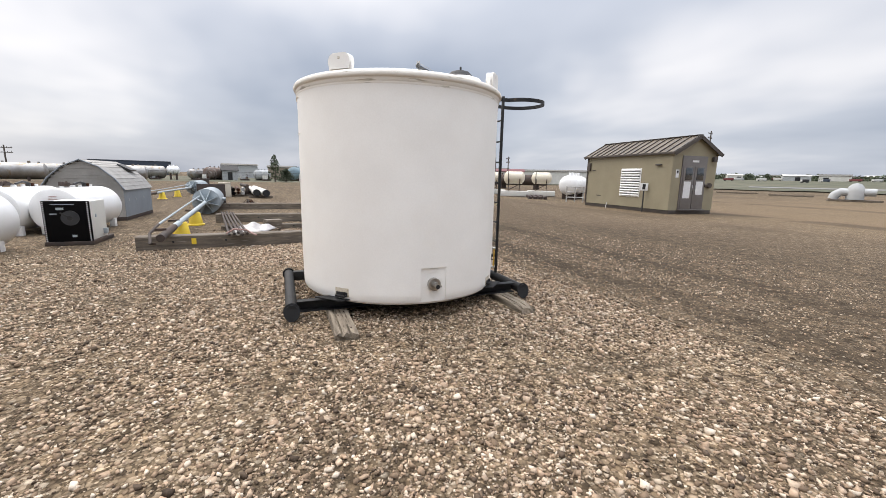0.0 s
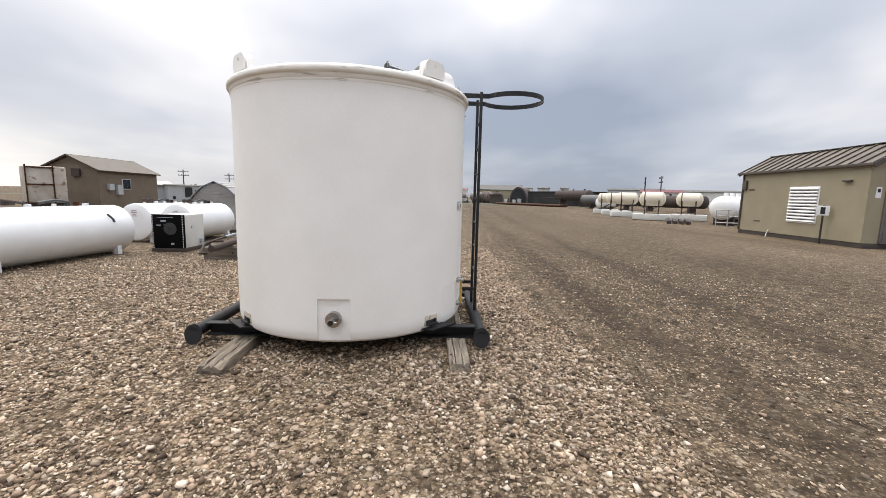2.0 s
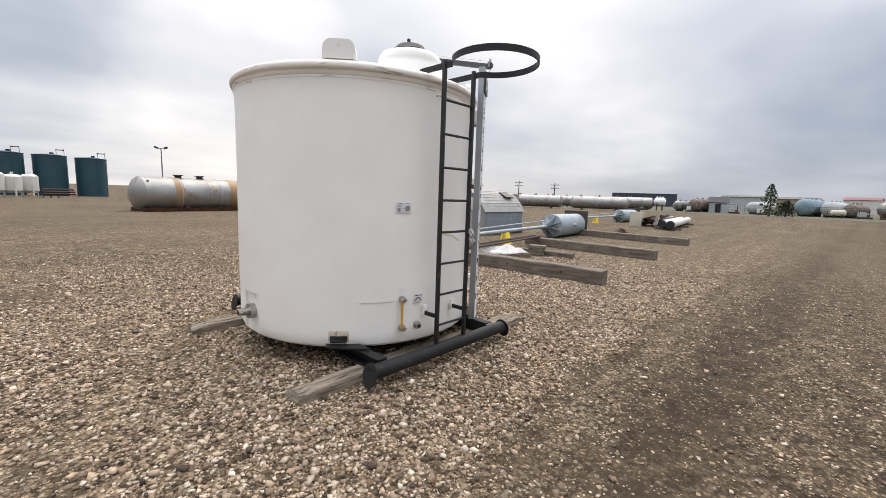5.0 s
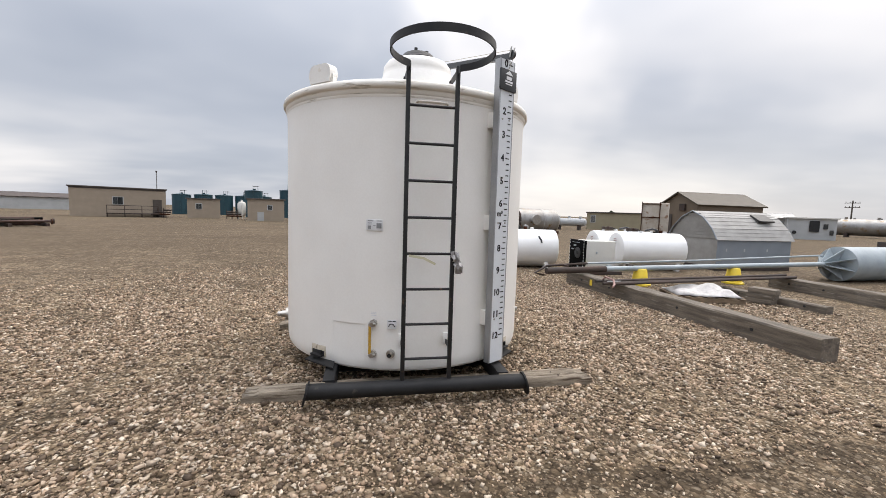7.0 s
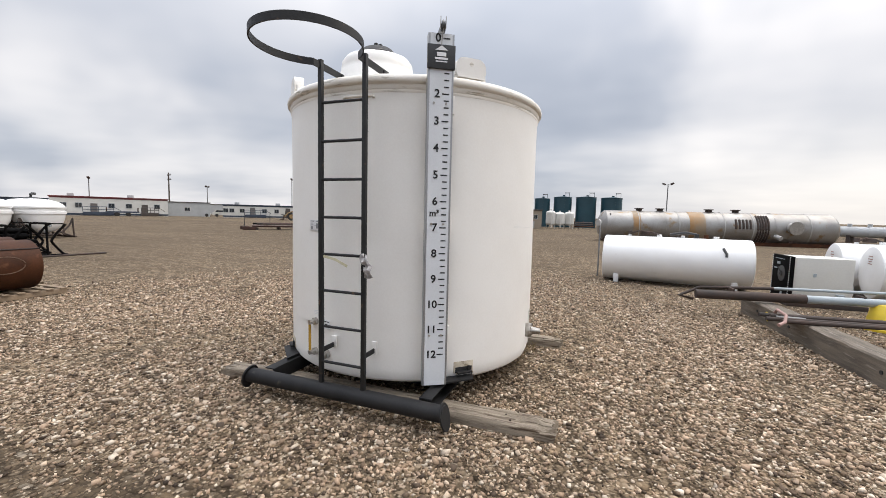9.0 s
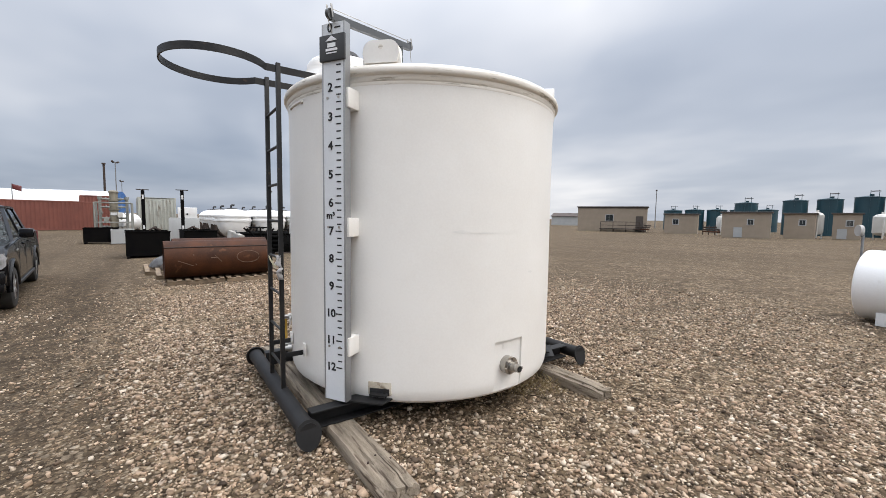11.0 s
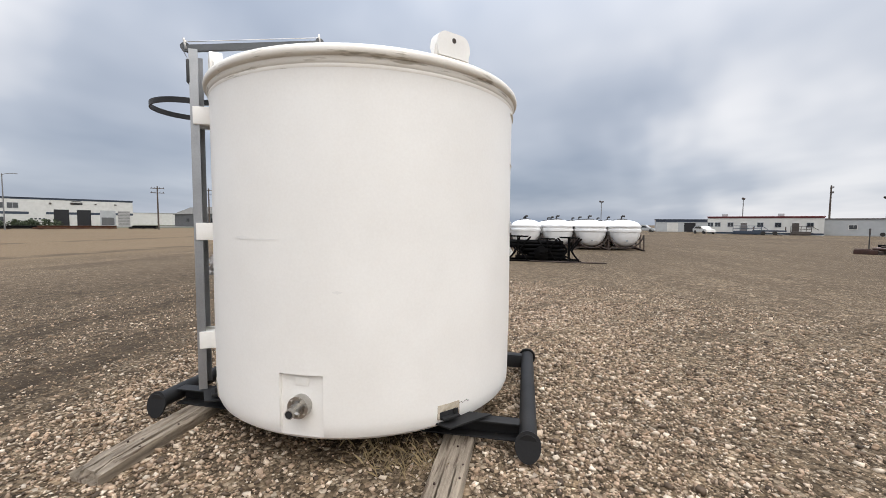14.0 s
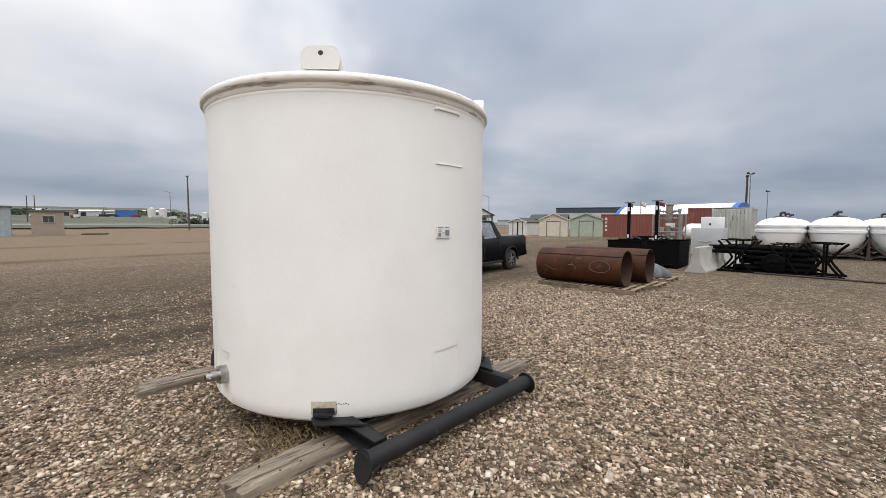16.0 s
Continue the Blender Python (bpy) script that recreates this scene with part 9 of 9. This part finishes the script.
def land_sheet(name, lab, cat, material, a0, a1, na, radii, lift, kind="structure"):
    """A sheet of land laid on the rise between two headings."""
    vs, fs = [], []
    for i in range(na + 1):
        a = math.radians(a0 + (a1 - a0) * i / na)
        for r in radii:
            r += (2.5 * math.sin(i * 0.7) + 1.5 * math.sin(i * 1.9)) * (r == 120)
            x, y = r * math.cos(a), r * math.sin(a)
            vs.append((x, y, lift + rise(x, y) + (0.25 * math.sin(i * 1.9 + r * 0.13) if r > 170 else 0) * min(1.0, rise(x, y))))
    m = len(radii)
    for i in range(na):
        for j in range(m - 1):
            fs.append((i * m + j, i * m + j + 1, (i + 1) * m + j + 1, (i + 1) * m + j))
    me = bpy.data.meshes.new(name)
    me.from_pydata(vs, [], fs)
    me.materials.append(material)
    tagged(new(name, me), lab, cat, kind=kind)


land_sheet("hillside", "gently rising dry green grass land beyond the yard", "hillside", GRASS, -66, 64, 120, [120, 135, 150, 160, 190, 240, 300, 360, 420, 470, 520, 590, 700, 1000], 0.02)
land_sheet("road", "pale grey paved road beyond the grass verge", "road", FAR_ROAD, -66, 30, 90, [146, 160], 0.10)


def scrub_band(name, lab, a0, a1, r0, r1, clumps, h0, h1, w, seed):
    """Many small dark leaves gathered in uneven clumps along an arc."""
    rng = random.Random(seed)
    vs, fs = [], []
    for _ in range(clumps):
        a, r = math.radians(rng.uniform(a0, a1)), rng.uniform(r0, r1)
        cx, cy, h, wd = r * math.cos(a), r * math.sin(a), rng.uniform(h0, h1), w * rng.uniform(0.5, 1.4)
        base = rise(cx, cy)
        for _ in range(46):
            u = rng.random()
            q, rad = rng.uniform(0, 6.28), wd * (1 - 0.7 * u) * rng.random() ** 0.5
            c = Vector((cx + rad * math.cos(q), cy + rad * math.sin(q), base + h * u))
            k = 0.16 * h * rng.uniform(0.6, 1.4)
            d = Vector((rng.gauss(0, 1), rng.gauss(0, 1), rng.gauss(0, 1))).normalized() * k
            e = Vector((rng.gauss(0, 1), rng.gauss(0, 1), rng.gauss(0, 1))).normalized() * k
            n = len(vs)
            vs += [c - d, c + e, c + d, c - e]
            fs.append((n, n + 1, n + 2, n + 3))
    me = bpy.data.meshes.new(name)
    me.from_pydata(vs, [], fs)
    me.materials.append(LEAF)
    tagged(new(name, me), lab, "shrubs", kind="stuff")


scrub_band("roadside_scrub", "dark uneven scrub along the far road", -34, -11, 161.5, 164, 150, 0.8, 2.2, 1.6, 3)
scrub_band("far_woods", "dark woods and hedges along the rise", -14, 50, 330, 430, 260, 2.0, 4.2, 7.0, 4)
rng = random.Random(21)
for k in range(48):
    a = math.radians(-12 + 62 * (k + rng.uniform(-0.3, 0.3)) / 48)
    r = rng.choice((330, 360, 395, 420)) + rng.uniform(-12, 12)
    x, y = r * math.cos(a), r * math.sin(a)
    w, h = rng.uniform(6, 16), rng.uniform(1.8, 3.4)
    t = thing("hill_building", "small pale metal building up on the rise", "building", pose(x, y, rise(x, y) - 0.3, 0, 0, math.degrees(a) + 90 + rng.uniform(-25, 25)), group="buildings on the rise")
    mt = (PALE_GREY, WORKSHOP_GREY, TAN_PINK, GREY_PAINT, OFFWHITE, BROWN_TANK)[k % 6]
    box_part("wall", (0, 0, h / 2), (w, 7, h), mt, t)
    for e in (-1, 1):
        box_part("roof", (0, e * 1.8, h + 0.45), (w + 0.5, 3.95, 0.15), (SHINGLE, GALV, OFFWHITE, DARK_STEEL)[k % 4], t, rot=Matrix.Rotation(-e * 0.24, 3, "X"))
    box_part("door", (rng.uniform(-0.3, 0.3) * w, 3.52, 1.2), (2.4, 0.06, 2.4), (INK, OFFWHITE)[k % 2], t)
for k in range(34):
    a = math.radians(-13 + 58 * (k + rng.uniform(-0.4, 0.4)) / 34)
    r = rng.uniform(255, 330)
    x, y = r * math.cos(a), r * math.sin(a)
    v = thing("parked_lorry", "distant lorry parked on the rise", "lorry", pose(x, y, rise(x, y) - 0.1, 0, 0, math.degrees(a) + 90 + rng.uniform(-40, 40)), group="lorries on the rise")
    v.scale = (0.6, 0.6, 0.6)
    mt = (OFFWHITE, OFFWHITE, PALE_GREY, RED_BAND, NAVY, INK)[k % 6]
    ln = rng.uniform(3.5, 8.0)
    box_part("body", (0, 0, 1.75), (ln, 2.4, 2.1), mt, v, 0.08)
    box_part("cab", (ln / 2 + 1.0, 0, 1.5), (1.7, 2.2, 1.9), OFFWHITE if k % 3 else RED_BAND, v, 0.15)
    for px in (-ln * 0.3, ln / 2 + 0.8):
        for py in (-1.05, 1.05):
            cyl_part("wheel", (px, py - 0.14, 0.5), (px, py + 0.14, 0.5), 0.5, RUBBER, v, seg=12)
for x, y, h in ((229.0, -60.2, 4.6), (227.0, -66.5, 4.3)):
    solid("white_silo", add_lathe(bmesh.new(), [(0, 0), (1.5, 0), (1.5, h), (0, h + 0.4)], 24), OFFWHITE, "white upright silo in the distance", "silo", pose(x, y, rise(x, y) - 0.2), group="white silos")
rs = flat_building("red_roof_shed", "low white shed with a red roof in the distance", (207.0, -63.5), (204.5, -71.0), 7, 3.0, OFFWHITE, RED_BAND, doors=((0.5, 2.2, 2.4, INK),), ridge=0.9)
rs.location.z = rise(205, -67) - 0.2
for k, (deg, r) in enumerate(((-16.0, 190), (-17.9, 186), (-18.4, 172), (-20.4, 160), (-22.4, 158), (-24.0, 150))):
    x, y = r * math.cos(math.radians(deg)), r * math.sin(math.radians(deg))
    parked_car(pose(x, y, rise(x, y) - 0.05, 0, 0, 70 + 25 * (k % 3)), (OFFWHITE, RED_BAND, PALE_GREY, NAVY, OFFWHITE, INK)[k], ("white van", "red car", "silver car", "dark blue van", "white van", "black car")[k] + " parked on the far street", k in (0, 3, 4))
bl = flat_building("blue_store", "low blue store on the rise", (300.0, -32.0), (298.0, -42.0), 8, 4.0, BLUE_FABRIC, PALE_GREY)
bl.location.z = rise(299, -37) - 0.2
for x, y, h in ((290.0, -48.0, 5.5), (290.0, -53.5, 5.5)):
    solid("white_silo", add_lathe(bmesh.new(), [(0, 0), (2.1, 0), (2.1, h), (0, h + 0.6)], 24), OFFWHITE, "white upright silo in the distance", "silo", pose(x, y, rise(x, y) - 0.2), group="white silos")
# scrub and scattered timbers along the east edge of the yard
for x, y, w in ((64.5, -3.2, 2.6), (70.0, 40.0, 6.0), (66.0, 30.0, 5.0)):
    t = thing("timber_stack", "low stack of dark timbers at the yard's edge", "timber stack", pose(x, y, 0, 0, 0, 100), group="timber stacks")
    for k in range(3):
        box_part("timber", (0, 0.3 * k, 0.08 + 0.03 * k), (w, 0.2, 0.16), WOOD_X, t)

# tent, long hall and flags in the south
tn = thing("fabric_hall", "white fabric arch hall with blue ends", "fabric building", pose(16.2, -75.5, 0, 0, 0, -10))
prof = [(4.4 * math.cos(a), 4.75 * math.sin(a) ** 0.8) for a in np.linspace(0, math.pi, 20)]
part("cover", add_prism(bmesh.new(), prof, 17.5, pose(-8.75, 0, 0, 90, 0, 90)), WHITE_FABRIC, tn)
for x in (-9.55, 8.75):
    part("end_panel", add_prism(bmesh.new(), [(a * 1.005, b * 1.005) for a, b in prof], 0.8, pose(x, 0, 0, 90, 0, 90)), BLUE_FABRIC, tn)
flat_building("long_hall", "long grey hall with a dark blue roof band", (47.4, -90.3), (29.5, -97.4), 14, 5.2, PALE_GREY, NAVY, band=((4.6, 1.2, NAVY),))
flat_building("grey_shed", "long shed with a dark green roof", (34.4, -57.8), (29.0, -60.2), 6, 2.2, PALE_GREY, DARK_GREEN, ridge=0.75)
for k, (x, y) in enumerate(((21.4, -66.6), (19.6, -67.2), (17.0, -67.8))):
    f = thing("flagpole", "thin flagpole with a drooping flag", "flagpole", pose(x, y, 0), group="flagpoles")
    cyl_part("pole", (0, 0, 0), (0, 0, 5.2 - 0.1 * k), 0.05, POLE_METAL, f, seg=8)
    bm = bmesh.new()
    g = [[bm.verts.new((-0.06 - 0.2 * i, 0.06 * math.sin(i * 1.3 + j), 5.0 - 0.22 * j - 0.07 * i)) for j in range(4)] for i in range(5)]
    for i in range(4):
        for j in range(3):
            bm.faces.new((g[i][j], g[i + 1][j], g[i + 1][j + 1], g[i][j + 1]))
    fl = part("flag", bm, (NAVY, OFFWHITE, RED_BAND)[k], f)
    fl.modifiers.new("thickness", "SOLIDIFY").thickness = 0.01

for at, h, kind in (((8.47, -91.0), 10.7, "twin"), ((10.0, -132.0), 9.8, "twin"), ((-72.3, -64.7), 8.9, "twin"), ((-43.5, -86.6), 6.9, "twin"), ((-60.1, -76.8), 6.4, "twin"), ((-86.3, -41.8), 8.0, "plain"),
                    ((-17.6, -90.0), 6.6, "twin"), ((60.0, -79.0), 8.2, "arm"), ((-68.0, 12.5), 7.2, "twin")):
    mast_pole(at, h, kind, "tall grey yard light pole")
mast_pole((83.9, -47.7), 9.4, "arm", "tall grey street lamp with a curved arm", -100)
mast_pole((102.4, -29.6), 10.6, "arm", "tall grey street lamp with a curved arm", 85)
for at, h in (((71.7, -65.1), 8.8), ((65.2, -71.3), 8.8), ((-54.4, -80.6), 8.9), ((47.3, 83.2), 6.7), ((50.0, 81.7), 6.9), ((79.7, 52.9), 12.0), ((-60.0, 96.0), 6.5), ((-51.0, 100.0), 6.0)):
    mast_pole(at, h, "wood", "tall wooden utility pole with cross arms")
mast_pole((143.0, -27.6), 10.8, "arm", "tall grey street lamp with a curved arm", 85)
for at in ((196.0, 3.4), (196.0, 1.5)):
    mast_pole(at, 10.6, "bare", "tall bare wooden pole with a small top bracket")
mast_pole((93.7, -20.7), 11.2, "bare", "tall bare wooden pole with a small top bracket")


def tree(m, h, w, seed, label, leaves=1500):
    t = thing("tree", label, "tree", m, group="trees")
    rng = random.Random(seed)
    cyl_part("trunk", (0, 0, 0), (0.05 * w, 0, h * 0.75), 0.09 * w ** 0.5, POLE_WOOD, t, 0.03, 8)
    for k in range(6):
        a, z = rng.uniform(0, 6.28), h * rng.uniform(0.3, 0.7)
        part("limb", add_tube(bmesh.new(), [(0, 0, z), (0.3 * w * math.cos(a), 0.3 * w * math.sin(a), z + 0.16 * h)], 0.03, 5), POLE_WOOD, t)
    vs, fs = [], []
    for k in range(leaves):
        a, u = rng.uniform(0, 6.28), rng.random() ** 0.8
        z = h * (0.06 + 0.94 * u)
        rad = 0.5 * w * (1 - u) ** 0.6 * rng.uniform(0.25, 1.0) * (1 + 0.22 * math.sin(3 * a + 7 * u))
        c = Vector((rad * math.cos(a), rad * math.sin(a), z))
        s = rng.uniform(0.08, 0.22) * (h / 4) ** 0.5
        d, e = Vector((rng.gauss(0, 1), rng.gauss(0, 1), rng.gauss(0, 1))).normalized() * s, Vector((rng.gauss(0, 1), rng.gauss(0, 1), rng.gauss(0, 1))).normalized() * s
        i = len(vs)
        vs += [c - d, c + e, c + d, c - e]
        fs.append((i, i + 1, i + 2, i + 3))
    me = bpy.data.meshes.new("crown")
    me.from_pydata(vs, [], fs)
    me.materials.append(LEAF)
    c = new("crown", me)
    c.parent = t
    return t


tree(pose(-2.6, 81.0, 0), 5.2, 3.4, 1, "lone thin conifer with a ragged spindly top", 420)
tree(pose(-0.6, 82.5, 0), 2.6, 4.0, 2, "low green bush beside the lone tree")
tree(pose(104.2, -52.3, rise(104.2, -52.3) - 0.1), 5.0, 2.3, 3, "dark green conifer by the white office")
rng = random.Random(31)
for k in range(14):
    a = math.radians(-10 + 54 * (k + rng.uniform(-0.4, 0.4)) / 14)
    r = rng.uniform(300, 390)
    tree(pose(r * math.cos(a), r * math.sin(a), rise(r * math.cos(a), r * math.sin(a)) - 0.2), rng.uniform(3.0, 5.0), rng.uniform(6, 13), 40 + k, "dark green shrubs up on the rise")
for deg, r, h, w, seed in ((-21.5, 158, 5.2, 2.8, 4), (-20.6, 150, 2.6, 3.4, 5), (-23.4, 156, 3.4, 3.6, 8), (-24.4, 154, 4.2, 3.4, 9), (-25.0, 150, 2.8, 3.4, 10), (-26.1, 142, 3.6, 2.4, 11), (-19.2, 190, 3.2, 3.6, 12), (-18.6, 205, 2.4, 4.4, 13)):
    x, y = r * math.cos(math.radians(deg)) - 2.6, r * math.sin(math.radians(deg)) + 3.1
    tree(pose(x, y, rise(x, y) - 0.15), h, w, seed, "dark green leafy tree beyond the yard")
tree(pose(96.7, -49.4, 0), 2.2, 3.4, 6, "wide green shrub beyond the yard")
tree(pose(-46.0, 33.0, 0), 2.5, 2.6, 7, "dark green bush beside the tan building")

# grass verges beyond the yard
for nm, lab, pts in (("grass_verge", "strip of dry green grass beyond the yard", [(-95, 80), (-44, 72), (-13.5, 77), (13, 79), (19, 84), (31, 70), (36.7, 75.2), (34, 120), (40, 180), (-110, 180)]),):
    bm = bmesh.new()
    bm.faces.new([bm.verts.new((x, y, 0.02)) for x, y in pts])
    solid(nm, bm, GRASS, lab, "grass", kind="structure")


# ---- loose gravel stones round the tank ----
def build_gravel():
    rg = np.random.RandomState(7)
    # blunt six-sided stones with every corner knocked out of true
    box = np.array([(x, y, z) for z in (-1, 1) for y in (-1, 1) for x in (-1, 1)], float) * 0.72
    quad = [(0, 2, 3, 1), (4, 5, 7, 6), (0, 1, 5, 4), (1, 3, 7, 5), (3, 2, 6, 7), (2, 0, 4, 6)]
    tri = np.array([t for q in quad for t in ((q[0], q[1], q[2]), (q[0], q[2], q[3]))])
    n = 400000
    r = np.sqrt(rg.uniform(0.9 ** 2, 9.0 ** 2, n))
    a = rg.uniform(0, 2 * math.pi, n)
    x, y = r * np.cos(a), r * np.sin(a)
    keep = rg.uniform(0, 1, n) < np.clip(1.3 - np.abs(r - 3.4) / 4.0, 0.03, 1.0)
    # fewer stones on the driven lane along the east side
    u = x - 0.06 * np.maximum(y - 6.0, 0) + 0.12 * np.sin(y * 0.9) + 0.06 * np.sin(y * 2.3 + 1) + rg.normal(0, 0.10, n)
    lane = np.maximum(np.exp(-((u - 3.62) / 0.36) ** 4), np.exp(-((u - 5.42) / 0.44) ** 4))
    lane = np.maximum(lane, 0.85 * np.exp(-((u - 2.72) / 0.15) ** 4))
    lane = np.maximum(lane, 0.88 * np.clip((u - 2.4) / 0.4, 0, 1))
    keep &= rg.uniform(0, 1, n) > lane * 0.97
    keep &= rg.uniform(0, 1, n) > 0.55 * np.clip((-x - 1.6) / 2.6, 0, 1) * np.clip(1.2 + 0.6 * np.sin(1.3 * x + 0.8 * y), 0, 1)
    band = np.sin(y * 2.1 + 0.5 * x + 1.3 * np.sin(x * 0.8)) * np.sin(0.55 * x + 0.35 * y + 2.0)
    keep &= rg.uniform(0, 1, n) > np.clip(band - 0.25, 0, 1) * 1.1 * (x < 2.6)
    clump = np.sin(x * 1.7 + 2 * np.sin(y * 0.9)) * np.sin(y * 1.4 + 1.5 * np.sin(x * 1.1))
    keep &= rg.uniform(0, 1, n) > np.clip(clump - 0.35, 0, 1) * 1.1
    for x0, x1, y0, y1 in ((1.07, 1.34, -1.45, 1.70), (-1.12, -0.85, -1.63, 1.59)):
        keep &= ~((x > x0) & (x < x1) & (y > y0) & (y < y1))
    x, y, lane = x[keep], y[keep], lane[keep]
    n = len(x)
    size = np.clip(rg.lognormal(math.log(0.0106), 0.42, n), 0.0045, 0.030) * (1 - 0.15 * lane)
    sc = size[:, None] * np.stack([rg.uniform(0.85, 1.5, n), rg.uniform(0.75, 1.1, n), rg.uniform(0.45, 0.8, n)], 1)
    v = (box[None] * rg.uniform(0.55, 1.1, (n, 8, 1)) + rg.uniform(-0.22, 0.22, (n, 8, 3))) * sc[:, None]
    # a random turn for each: yaw, then a small tilt
    t1, t2 = rg.uniform(0, 2 * math.pi, n), rg.normal(0, 0.5, n)
    c, s = np.cos(t2)[:, None], np.sin(t2)[:, None]
    v = np.stack([v[..., 0], c * v[..., 1] - s * v[..., 2], s * v[..., 1] + c * v[..., 2]], -1)
    c, s = np.cos(t1)[:, None], np.sin(t1)[:, None]
    v = np.stack([c * v[..., 0] - s * v[..., 1], s * v[..., 0] + c * v[..., 1], v[..., 2]], -1)
    v += np.stack([x, y, sc[:, 2] * rg.uniform(0.1, 0.75, n)], 1)[:, None]
    f = (tri[None] + 8 * np.arange(n)[:, None, None]).reshape(-1)
    me = bpy.data.meshes.new("gravel")
    me.vertices.add(8 * n)
    me.vertices.foreach_set("co", v.reshape(-1).astype(np.float32))
    me.loops.add(len(f))
    me.loops.foreach_set("vertex_index", f.astype(np.int32))
    me.polygons.add(12 * n)
    me.polygons.foreach_set("loop_start", np.arange(0, 36 * n, 3, dtype=np.int32))
    me.polygons.foreach_set("use_smooth", np.ones(12 * n, dtype=bool))
    me.update(calc_edges=True)
    me.materials.append(STONE)
    tagged(new("gravel", me), "loose broken tan and grey gravel stones", "gravel", kind="stuff")


build_gravel()
